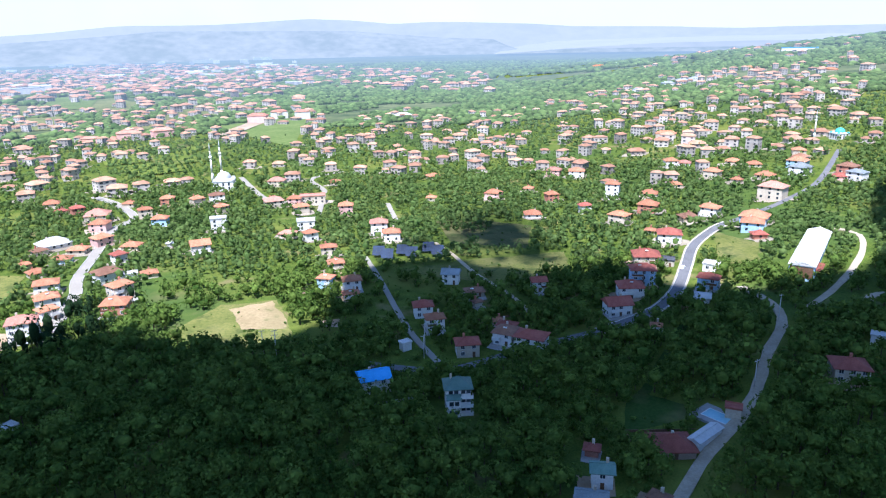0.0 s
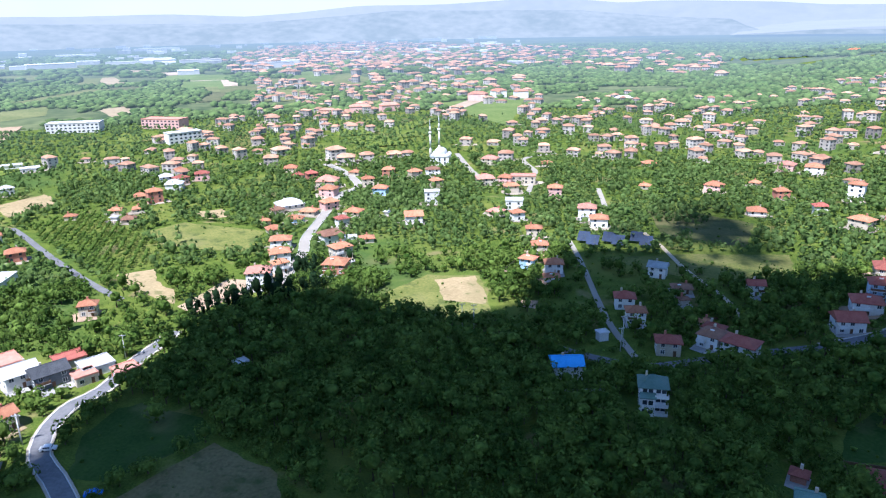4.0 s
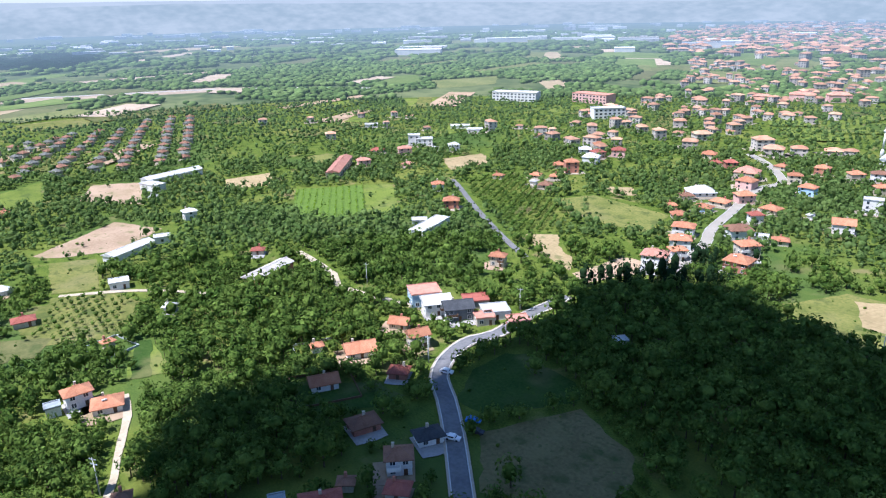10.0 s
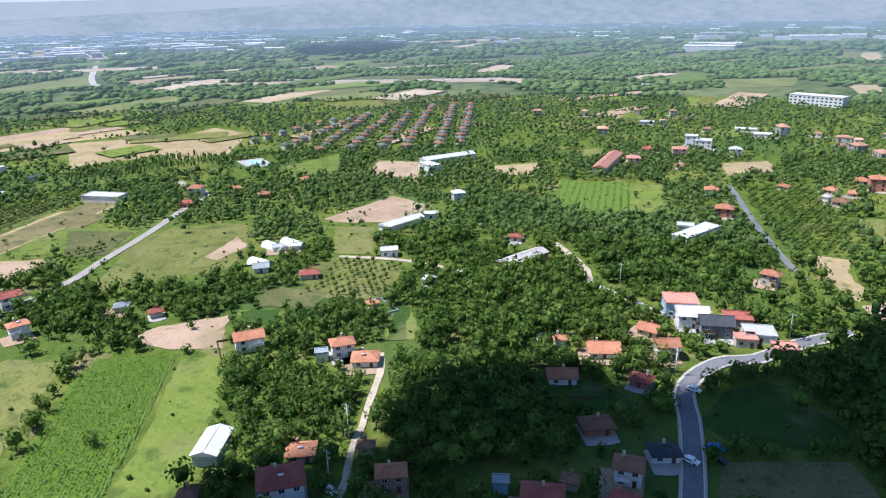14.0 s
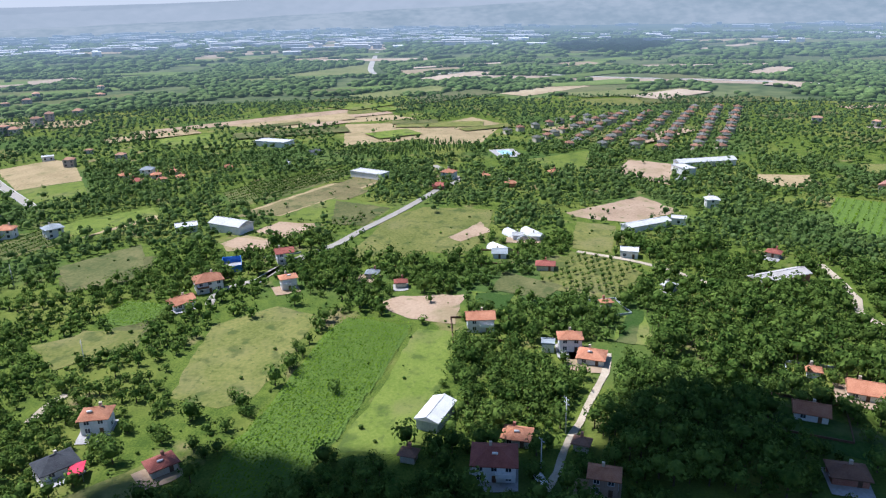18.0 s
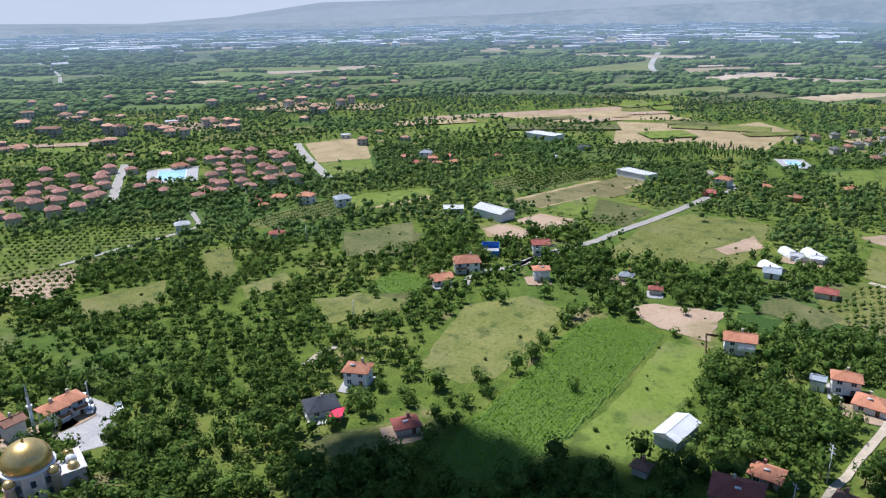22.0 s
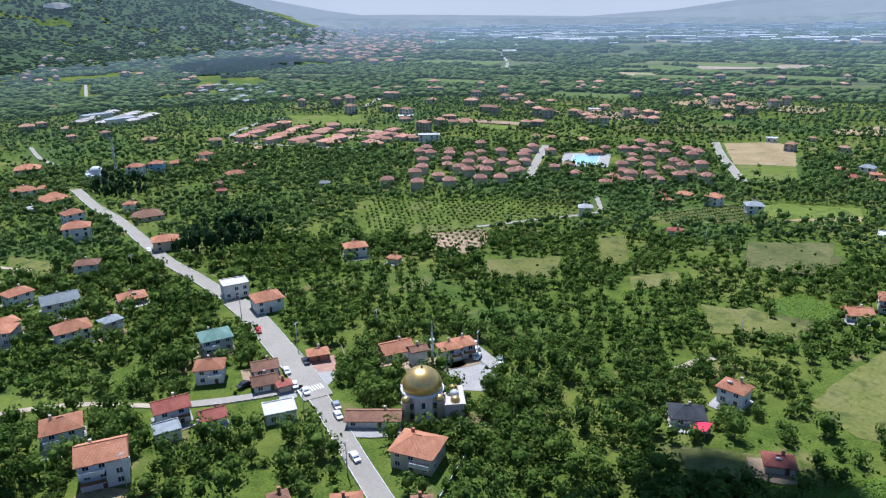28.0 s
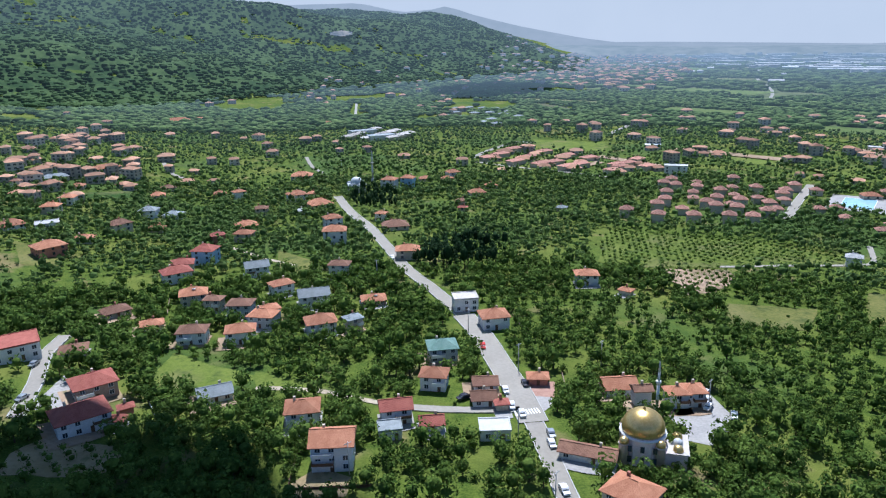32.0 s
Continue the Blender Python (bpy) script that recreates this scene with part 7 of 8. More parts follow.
def crowns(place, radius, height, clumps, size, level=1, core_size=0.64):
    """Vertices and triangles of many crowns at once. place: the middle of each crown; radius and height: half sizes."""
    n = len(place)
    ICO_V, ICO_F = ICO[level]
    lobes = RNG.normal(size=(n, 7, 3))
    lobes[:, :, 2] = np.abs(lobes[:, :, 2]) * 0.6
    lobes /= np.linalg.norm(lobes, axis=2, keepdims=True)

    def bulge(d):
        dot = np.einsum("nkc,nlc->nkl", d, lobes)
        return 0.70 + 0.36 * np.clip((dot - 0.45) / 0.5, 0, 1).max(2)

    half = np.stack([radius, radius, height], 1)
    core_d = np.repeat(ICO_V[None], n, 0)
    core = place[:, None] + core_d * half[:, None] * (bulge(core_d) * core_size * RNG.uniform(0.88, 1.08, (n, len(ICO_V))))[..., None]
    verts = [core.reshape(-1, 3)]
    faces = [(ICO_F[None] + (np.arange(n) * len(ICO_V))[:, None, None]).reshape(-1, 3)]
    if clumps:
        d = RNG.normal(size=(n, clumps, 3))
        d[:, :, 2] += 0.25
        d /= np.linalg.norm(d, axis=2, keepdims=True)
        c = place[:, None] + d * half[:, None] * (bulge(d) * RNG.uniform(0.80, 1.06, (n, clumps)))[..., None]
        nrm = d + RNG.normal(size=d.shape) * 0.45
        nrm /= np.linalg.norm(nrm, axis=2, keepdims=True)
        u = np.cross(nrm, RNG.normal(size=d.shape))
        u /= np.linalg.norm(u, axis=2, keepdims=True) + 1e-9
        v = np.cross(nrm, u)
        s = (size[:, None] * RNG.uniform(0.6, 1.35, (n, clumps)))[..., None]
        quad = np.stack([c - u * s, c - v * s * RNG.uniform(0.4, 0.9, (n, clumps, 1)) + nrm * s * 0.25, c + u * s * RNG.uniform(0.7, 1.1, (n, clumps, 1)), c + v * s * RNG.uniform(0.4, 0.9, (n, clumps, 1)) + nrm * s * 0.25], 2)
        base = len(verts[0])
        verts.append(quad.reshape(-1, 3))
        k = base + np.arange(n * clumps) * 4
        faces.append(np.concatenate([np.stack([k, k + 1, k + 2], 1), np.stack([k, k + 2, k + 3], 1)]))
    return np.concatenate(verts), np.concatenate(faces)


def trunks(foot, top, radius):
    n = len(foot)
    ring = np.array([[math.cos(a), math.sin(a), 0] for a in (0.3, 2.4, 4.5)])
    low = foot[:, None] + ring * radius[:, None, None]
    high = top[:, None] + ring * radius[:, None, None] * 0.5
    verts = np.concatenate([low, high], 1).reshape(-1, 3)
    k = (np.arange(n) * 6)[:, None, None]
    f = np.array([[0, 1, 4], [0, 4, 3], [1, 2, 5], [1, 5, 4], [2, 0, 3], [2, 3, 5]])
    return verts, (f[None] + k).reshape(-1, 3)


def mesh_of(name, verts, faces, material):
    me = bpy.data.meshes.new(name)
    me.vertices.add(len(verts))
    me.vertices.foreach_set("co", verts.astype(np.float32).ravel())
    me.loops.add(len(faces) * 3)
    me.loops.foreach_set("vertex_index", faces.astype(np.int32).ravel())
    me.polygons.add(len(faces))
    me.polygons.foreach_set("loop_start", np.arange(len(faces), dtype=np.int32) * 3)
    me.update(calc_edges=True)
    me.materials.append(material)
    return me


def value_noise(x, y, scale, seed):
    """Smooth noise between 0 and 1 over many points."""
    table = np.random.default_rng(seed).random((256, 256))
    u, v = x / scale + 999.5, y / scale + 777.5
    i, j = np.floor(u).astype(int), np.floor(v).astype(int)
    a, b = u - i, v - j
    a, b = a * a * (3 - 2 * a), b * b * (3 - 2 * b)
    t = lambda p, q: table[p % 256, q % 256]
    return (t(i, j) * (1 - a) + t(i + 1, j) * a) * (1 - b) + (t(i, j + 1) * (1 - a) + t(i + 1, j + 1) * a) * b


def scatter(r0, r1, step):
    k = int(r1 / step) + 1
    gx, gy = np.meshgrid(np.arange(-k, k) * step, np.arange(-k, k) * step)
    gx, gy = gx.ravel() * 0.906 - gy.ravel() * 0.423, gx.ravel() * 0.423 + gy.ravel() * 0.906
    loose = np.where(value_noise(gx, gy, 64, 9) > 0.40, 0.48, 0.22)  # some plots are planted in rows
    x = gx + RNG.uniform(-1, 1, gx.size) * step * loose
    y = gy + RNG.uniform(-1, 1, gx.size) * step * loose
    r = np.hypot(x, y)
    yaw = np.degrees(np.arctan2(-x, y))
    seen = (r > r0) & (r <= r1) & ((yaw > -38) | (yaw < -154))
    return x[seen], y[seen]


def code_at(x, y):
    i, j = ((x + HALF) / CELL).astype(int), ((y + HALF) / CELL).astype(int)
    ok = (i >= 0) & (j >= 0) & (i < HALF) & (j < HALF)
    return np.where(ok, PLAN[np.clip(i, 0, HALF - 1), np.clip(j, 0, HALF - 1)], 0)


def heights(x, y):
    return np.array([gz(a, b) for a, b in zip(x, y)])


SINGLE = []  # the nearest trees, each a thing of its own


def plant(r0, r1, step, clumps, size, name, label, material, bare=0.42):
    x, y = scatter(r0, r1, step)
    code = code_at(x, y)
    lush = 0.6 * value_noise(x, y, 38, 1) + 0.4 * value_noise(x, y, 13, 2)
    chance = np.clip((lush - bare) * 4.2 + 0.70, 0.22, 0.97)
    tall = code == 4
    chance = np.where(tall, 0.97, chance)
    chance = np.where((code == 1) | (code == 3), 0.0, chance)
    chance = np.where(code == 2, 0.012, chance)
    chance = np.where(code == 5, 0.8, chance)
    chance = np.where(code == 6, 0.96, chance)
    chance = np.where(code == 7, 0.0, chance)
    chance = np.where(code == 8, np.clip((lush - 0.45) * 2.5 + 0.76, 0.48, 0.96), chance)
    keep = RNG.random(len(x)) < chance
    x, y, tall, code = x[keep], y[keep], tall[keep], code[keep]
    n = len(x)
    z = heights(x, y)
    big = RNG.random(n)
    rad = np.where(tall, 1.7 + 2.9 * big ** 1.5, 1.5 + 2.6 * big ** 1.5) * (step / 4.5) ** 0.5
    rad = np.where(code == 8, RNG.uniform(1.3, 2.5, n), rad)
    if r0 > 300:  # smaller fruit trees and hedges fill the farmland
        rad = np.where(tall, rad, 1.3 + 2.1 * big ** 1.9)
    half = rad * np.where(tall, RNG.uniform(0.7, 1.05, n), RNG.uniform(0.75, 1.35, n))
    stem = np.where(tall, RNG.uniform(1.0, 2.8, n), 0.05 + 0.35 * big)
    slim = (code == 5) | (code == 6)
    rad = np.where(slim, rad * np.where(code == 6, 0.9, 0.5), rad) * 1.0
    half = np.where(slim, np.maximum(half * 1.8, 4.0), half)
    stem = np.where(slim, 0.4, stem)
    cyp = code == 6
    single = np.zeros(n, bool)
    if r0 < 200:
        order = np.argsort(np.hypot(x, y))
        single[order[:2 * 280:2]] = True
        for i in np.nonzero(single)[0]:
            SINGLE.append((x[i], y[i], z[i], rad[i], half[i], stem[i], bool(cyp[i])))
    for pick, nm, mat, lb in ((~cyp & ~single, name, material, label), (cyp & ~single, "cypress_grove", LEAF_DARK, "dark slender cypress trees in a grove")):
        if not pick.any():
            continue
        mid = np.stack([x, y, z + stem + half * 0.9], 1)[pick]
        v, f = crowns(mid, rad[pick], half[pick], clumps, size * rad[pick] ** 0.8, 1 if clumps > 8 else 0)
        ob = tagged(new(nm, mesh_of(nm, v, f, mat)), lb, "trees", kind="stuff")
        if clumps > 30:
            foot = np.stack([x, y, z - 0.3], 1)[pick]
            v, f = trunks(foot, mid, rad[pick] * 0.07 + 0.05)
            tr = new("trunks", mesh_of("trunks", v, f, BARK))
            tr.parent = ob
            tagged(tr, kind="stuff")
    return n


def row_orchards():
    """Small trees in straight rows inside the orchards."""
    xs, ys = [], []
    a = radians(32)
    for p in np.arange(-900, 900, 4.7):
        for q in np.arange(-900, 900, 3.3):
            xs.append(p * math.cos(a) - q * math.sin(a)), ys.append(p * math.sin(a) + q * math.cos(a))
    x, y = np.array(xs), np.array(ys)
    keep = (code_at(x, y) == 7) & (RNG.random(len(x)) < 0.9)
    x, y = x[keep] + RNG.uniform(-0.3, 0.3, keep.sum()), y[keep] + RNG.uniform(-0.3, 0.3, keep.sum())
    rad = RNG.uniform(1.05, 1.6, len(x)) + np.where(y > 200, 0.5, 0.0)
    mid = np.stack([x, y, heights(x, y) + 0.5 + rad * 0.8], 1)
    v, f = crowns(mid, rad, rad * 0.9, 20, 0.26 * rad ** 0.6)
    tagged(new("orchard", mesh_of("orchard", v, f, LEAF)), "small round orchard trees in straight rows", "orchard", kind="stuff")


def vine_rows():
    """Rows of vines along the longest side of each vineyard."""
    out = []
    for kind, corners in FIELDS_MADE:
        if kind != "vines":
            continue
        a, b = max(zip(corners, corners[1:] + corners[:1]), key=lambda e: math.dist(*e))
        d = Vector((b[0] - a[0], b[1] - a[1])).normalized()
        cx, cy = sum(c[0] for c in corners) / len(corners), sum(c[1] for c in corners) / len(corners)
        p, q = np.meshgrid(np.arange(-150, 150, 1.7), np.arange(-80, 80, 5.0))
        x, y = cx + p * d.x - q * d.y, cy + p * d.y + q * d.x
        ok = inside(list(corners), x, y)
        out.append((x[ok], y[ok]))
    x, y = np.concatenate([o[0] for o in out]), np.concatenate([o[1] for o in out])
    rad = RNG.uniform(0.8, 1.15, len(x))
    mid = np.stack([x, y, heights(x, y) + 0.9], 1)
    v, f = crowns(mid, rad, rad * 0.8, 6, rad * 0.45)
    tagged(new("vineyard", mesh_of("vineyard", v, f, LEAF)), "green vines trained in long straight rows", "vineyard", kind="stuff")


def maize():
    """Leaf tufts in rows over the maize fields."""
    xs, ys = [], []
    for kind, corners in FIELDS_MADE:
        if kind != "corn":
            continue
        a, b = max(zip(corners, corners[1:] + corners[:1]), key=lambda e: math.dist(*e))
        turn = math.atan2(b[1] - a[1], b[0] - a[0])
        cx, cy = sum(c[0] for c in corners) / len(corners), sum(c[1] for c in corners) / len(corners)
        step = 0.5 if abs(cx) < 260 else 2.0
        u, v = np.meshgrid(np.arange(-75, 75, step), np.arange(-45, 45, step * 2.0))
        px, py = cx + u * math.cos(turn) - v * math.sin(turn), cy + u * math.sin(turn) + v * math.cos(turn)
        ok = inside(list(corners), px, py)
        xs.append(px[ok]), ys.append(py[ok])
    x, y = np.concatenate(xs), np.concatenate(ys)
    x, y = x + RNG.uniform(-0.18, 0.18, len(x)), y + RNG.uniform(-0.18, 0.18, len(x))
    n = len(x)
    c = np.stack([x, y, heights(x, y) + RNG.uniform(0.9, 1.7, n)], 1)
    u = RNG.normal(size=(n, 3)) * [1, 1, 0.35]
    u /= np.linalg.norm(u, axis=1, keepdims=True)
    w = np.cross(u, [0, 0, 1.0]) + RNG.normal(size=(n, 3)) * 0.3
    s = RNG.uniform(0.22, 0.42, n)[:, None] * np.where(np.abs(x) < 260, 1, 2)[:, None]
    quad = np.stack([c - u * s, c - w * s * 0.8, c + u * s, c + w * s * 0.8 - [0, 0, 0.2]], 1).reshape(-1, 3)
    k = np.arange(n) * 4
    f = np.concatenate([np.stack([k, k + 1, k + 2], 1), np.stack([k, k + 2, k + 3], 1)])
    tagged(new("maize_crop", mesh_of("maize_crop", quad, f, MAIZE)), "dense green maize plants in rows", "maize", kind="stuff")


MAIZE = soft_green("maize_blades", (0.080, 0.148, 0.009), (0.135, 0.215, 0.016), 7, 0.15)
plant(105, 215, 3.85, 100, 0.205, "woodland", "green broadleaf trees and bushes of the near slopes", LEAF)
plant(215, 330, 3.85, 40, 0.29, "garden_trees", "green broadleaf trees of gardens and groves", LEAF)
# From here outwards the leaf colour itself carries the haze tint.
plant(330, 560, 4.1, 8, 0.46, "farm_trees", "green orchard trees and hedges between the houses", LEAF_HAZE_TINT, 0.37)
plant(560, 880, 5.8, 2, 0.65, "valley_trees", "green trees and hedges of the wider valley", LEAF_HAZE_TINT, 0.36)
row_orchards()
vine_rows()
maize()


def shrubs():
    """Low bushes and weeds between the trees."""
    x, y = scatter(120, 480, 3.6)
    code = code_at(x, y)
    keep = ((code == 0) | (code == 8)) & (RNG.random(len(x)) < 0.34) | (code == 2) & (RNG.random(len(x)) < 0.09)
    x, y = x[keep], y[keep]
    rad = 0.3 + 1.2 * RNG.random(len(x)) ** 2
    mid = np.stack([x, y, heights(x, y) + rad * 0.45], 1)
    v, f = crowns(mid, rad, rad * 0.8, 0, rad, 0)
    tagged(new("shrubs", mesh_of("shrubs", v, f, LEAF)), "low green bushes and weeds in the grass", "shrubs", kind="stuff")


shrubs()


def single_trees():
    kinds = []
    for k in range(10):
        slim = k >= 8
        v, f = crowns(np.zeros((1, 3)), np.array([1.0]), np.array([1.0]), 170, np.array([0.13 if not slim else 0.09]))
        kinds.append(mesh_of("crown", v, f, LEAF_DARK if slim else LEAF))
    bm = turned([(0.16, -0.3), (0.11, 0.25), (0.07, 1.0)], 7)
    for a in range(4):  # limbs that fork into the crown
        d = Vector((math.cos(a * 1.7), math.sin(a * 1.7), 1.1)).normalized()
        lo, hi = Vector((0, 0, 0.55 + 0.1 * a)), Vector((0, 0, 0.55 + 0.1 * a)) + d * 0.7
        side = d.cross(Vector((0, 0, 1))).normalized() * 0.035
        up = d.cross(side).normalized() * 0.035
        r0 = [bm.verts.new(lo + s) for s in (side, up, -side, -up)]
        r1 = [bm.verts.new(hi + s * 0.4) for s in (side, up, -side, -up)]
        for i in range(4):
            bm.faces.new((r0[i], r0[(i + 1) % 4], r1[(i + 1) % 4], r1[i]))
    stem_me = bpy.data.meshes.new("trunk")
    bm.to_mesh(stem_me)
    bm.free()
    stem_me.materials.append(BARK)
    for i, (x, y, z, rad, half, stem, slim) in enumerate(SINGLE):
        ob = empty("cypress" if slim else "tree", x, y, (i * 77) % 360, z)
        size = "tall spreading" if half > 3.2 else "young low" if half < 1.8 else "rounded"
        tagged(ob, "dark slender cypress tree among grass" if slim else f"{size} broadleaf tree with a dense green crown", "tree", "nearest trees")
        t = put("trunk", stem_me, ob)
        t.matrix_basis = Matrix.Diagonal((rad * 0.9, rad * 0.9, stem + half * 0.9, 1))
        c = put("crown", kinds[8 + i % 2 if slim else i % 8], ob)
        c.matrix_basis = Matrix.Translation((0, 0, stem + half * 0.9)) @ Matrix.Diagonal((rad, rad, half, 1))


single_trees()


# ---- the distance ----


def far_woods(r0, r1, step, flat, name, material, chance):
    x, y = scatter(r0, r1, step)
    keep = np.array([mountain(a, b) < 4 for a, b in zip(x, y)])
    x, y = x[keep], y[keep]
    keep = (value_noise(x, y, 130, 5) * 0.65 + value_noise(x, y, 47, 6) * 0.35 + (y < -1500) * 0.4) > chance
    for pts in FAR_CLEAR:
        keep &= ~inside(list(pts), x, y)
    x, y = x[keep], y[keep]
    n = len(x)
    rad = RNG.uniform(0.45, 0.85, n) * step
    half = rad * flat * RNG.uniform(0.7, 1.3, n)
    v, f = crowns(np.stack([x, y, heights(x, y) + half * 0.55], 1), rad, half, 0, rad * 0.3, 0, 0.95)
    tagged(new(name, mesh_of(name, v, f, material)), "continuous green woodland and orchards of the far valley", "woods", kind="stuff")




def joined_houses(name, rows, label):
    """Many small houses far off, joined: place, turn, width, depth and height of each."""
    wv, wf, rv, rf, gv, gf = [], [], [], [], [], []
    for x, y, turn, w, d, h in rows:
        ca, sa, z = math.cos(turn), math.sin(turn), gz(x, y)
        tr = lambda p: (x + ca * p[0] - sa * p[1], y + sa * p[0] + ca * p[1], z + p[2])
        o = len(wv)
        q = [(-w / 2, -d / 2), (w / 2, -d / 2), (w / 2, d / 2), (-w / 2, d / 2)]
        wv += [tr((*p, -2)) for p in q] + [tr((*p, h)) for p in q]
        wf += [(o, o + 1, o + 5, o + 4), (o + 1, o + 2, o + 6, o + 5), (o + 2, o + 3, o + 7, o + 6), (o + 3, o, o + 4, o + 7)]
        o = len(rv)
        for n in range(int(h / 2.6)):  # dark windows on every side
            for a, b, (ux, uy), (nx, ny) in ((w, d, (1, 0), (0, -1)), (w, d, (1, 0), (0, 1)), (d, w, (0, 1), (-1, 0)), (d, w, (0, 1), (1, 0))):
                for c in ((-0.27, 0.27) if a < 11 else (-0.33, 0, 0.33)):
                    g = len(gv)
                    for e, k in ((-0.085, 0.8), (0.085, 0.8), (0.085, 2.1), (-0.085, 2.1)):
                        t, o2 = (c + e) * a, b / 2 + 0.04
                        gv.append(tr((ux * t + nx * o2, uy * t + ny * o2, n * 2.6 + k)))
                    gf.append((g, g + 1, g + 2, g + 3))
        rise = 0.22 * d
        rv += [tr((p[0] * 1.1, p[1] * 1.12, h)) for p in q] + [tr((-w * 0.2, 0, h + rise)), tr((w * 0.2, 0, h + rise))]
        rf += [(o, o + 1, o + 5, o + 4), (o + 2, o + 3, o + 4, o + 5), (o + 1, o + 2, o + 5), (o + 3, o, o + 4), (o + 3, o + 2, o + 1, o)]
    me = bpy.data.meshes.new(name)
    me.from_pydata(wv, [], wf)
    me.materials.append(TOWN_WALL)
    ob = tagged(new(name, me), label, "houses", kind="stuff")
    me = bpy.data.meshes.new("roofs")
    me.from_pydata(rv, [], rf)
    me.materials.append(TOWN_ROOF)
    tagged(new("roofs", me), kind="stuff").parent = ob
    me = bpy.data.meshes.new("windows")
    me.from_pydata(gv, [], gf)
    me.materials.append(TOWN_GLASS)
    tagged(new("windows", me), kind="stuff").parent = ob
    return ob


def town(name, corners, count, size, label):
    """Houses strewn over an area, too many and too far to tell apart."""
    x0, x1 = min(c[0] for c in corners), max(c[0] for c in corners)
    y0, y1 = min(c[1] for c in corners), max(c[1] for c in corners)
    rnd = random.Random(len(name) + count)
    made, rows = 0, []
    while made < count:
        x, y = rnd.uniform(x0, x1), rnd.uniform(y0, y1)
        if not inside(list(corners), np.array([x]), np.array([y]))[0] or code_at(np.array([x]), np.array([y]))[0] in (1, 2, 3):
            made += 0.05
            continue
        made += 1
        rows.append((x, y, rnd.uniform(0, 3.14), rnd.uniform(0.8, 1.5) * size, rnd.uniform(0.7, 1.1) * size, rnd.choice((3.5, 6, 6.5, 9)) * (size / 10) ** 0.5))
    return joined_houses(name, rows, label)


# Town colours, with painted haze that glows more with distance.
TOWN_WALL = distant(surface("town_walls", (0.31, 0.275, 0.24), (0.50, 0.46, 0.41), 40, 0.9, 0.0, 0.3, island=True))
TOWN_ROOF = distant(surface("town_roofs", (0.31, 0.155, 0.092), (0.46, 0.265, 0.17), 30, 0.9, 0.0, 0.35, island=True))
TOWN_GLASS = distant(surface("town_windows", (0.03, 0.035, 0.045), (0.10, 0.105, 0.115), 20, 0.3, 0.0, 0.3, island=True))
joined_houses("far_village_houses", [(x, y, radians(t), w * 0.86, d * 0.9, 2.6 * s + 0.3) for x, y, t, w, d, s in FAR_HOUSES], "far village houses with red tiled roofs and pale walls")
town('village_roofs', [(-492, 756), (-405, 834), (-226, 728), (-128, 592), (-87, 645), (-204, 1050), (-353, 1159), (-530, 1103), (-790, 1236)], 190, 9, 'densely built village of pale houses with red roofs')
town('hillside_village', [(-79, 588), (-21, 536), (43, 578), (106, 481), (160, 449), (227, 463), (292, 533), (463, 817), (543, 1192), (300, 1125), (73, 991), (-86, 1031), (-140, 851)], 330, 8.5, 'hillside village of pale houses with red roofs')
town('upper_village', [(270, 1182), (518, 918), (735, 1299), (1674, 4028), (533, 1851)], 150, 10, 'scattered houses high on the slope')
town('valley_town', [(-865, 1357), (-436, 1088), (-256, 1058), (-229, 1184), (-592, 1971), (-1251, 2897), (-1648, 2617)], 420, 14, 'hazy valley town of white and red buildings')
town('outer_town', [(-864, 1239), (-308, 1513), (66, 1331), (87, 1929), (-521, 2533), (-1408, 3120), (-1462, 2104)], 600, 17, 'hazy distant town of pale buildings')
town('plain_houses', [(-583, 430), (-340, 421), (-303, 573), (-349, 883), (-489, 773), (-475, 541)], 70, 8.5, 'scattered farmhouses of the plain')
town('mountain_foot_town', [(155, -607), (-9, -642), (-173, -836), (-625, -1522), (-801, -2473), (-147, -1801), (165, -1168), (220, -709)], 70, 10, 'scattered village under the mountain')
town('far_village', [(-497, -1763), (-638, -1174), (-951, -1572), (-1079, -2398), (-765, -2492)], 140, 13, 'hazy distant village among woods')
town('slope_houses', [(155, -423), (100, -550), (184, -861), (244, -699)], 60, 9, 'scattered houses on the mountain foot')
town('valley_farms', [(-212, -601), (-424, -471), (-704, -377), (-1009, -550), (-615, -804), (-317, -888)], 90, 9, 'scattered farmhouses among woods')
town('valley_foot_town', [(-679, -1715), (-1316, -3169), (-1948, -3639), (-1568, -2524), (-898, -1471), (-701, -1415)], 420, 13, 'dense hazy town of pale houses below the mountain')


def far_fields():
    """Cropland between the woods of the plain."""
    rnd = random.Random(11)
    for i in range(210):
        yaw, r = radians(rnd.uniform(15, 160)), 600 + 1750 * rnd.random() ** 1.25
        x, y = -math.sin(yaw) * r, math.cos(yaw) * r
        a, w, d = rnd.uniform(-0.5, 0.5) + 0.4, rnd.uniform(9, 30) * r / 1000, rnd.uniform(25, 90) * r / 1000
        pts = [(x + math.cos(a) * p - math.sin(a) * q, y + math.sin(a) * p + math.cos(a) * q) for p, q in ((-w, -d), (w, -d), (w * 0.9, d), (-w * 1.1, d))]
        bm = bmesh.new()
        bm.faces.new([bm.verts.new((px, py, gz(px, py) + 0.5 + 0.004 * i)) for px, py in pts])
        kind = rnd.choice(("stubble", "lightgreen", "meadow", "lightgreen", "olive", "meadow", "sand", "lightgreen"))
        tagged(part("field", bm, FAR_FIELD[kind] if r > 880 else FIELD[kind]), FIELD_LABEL[kind], "field", kind="structure")
        FAR_CLEAR.append(pts)


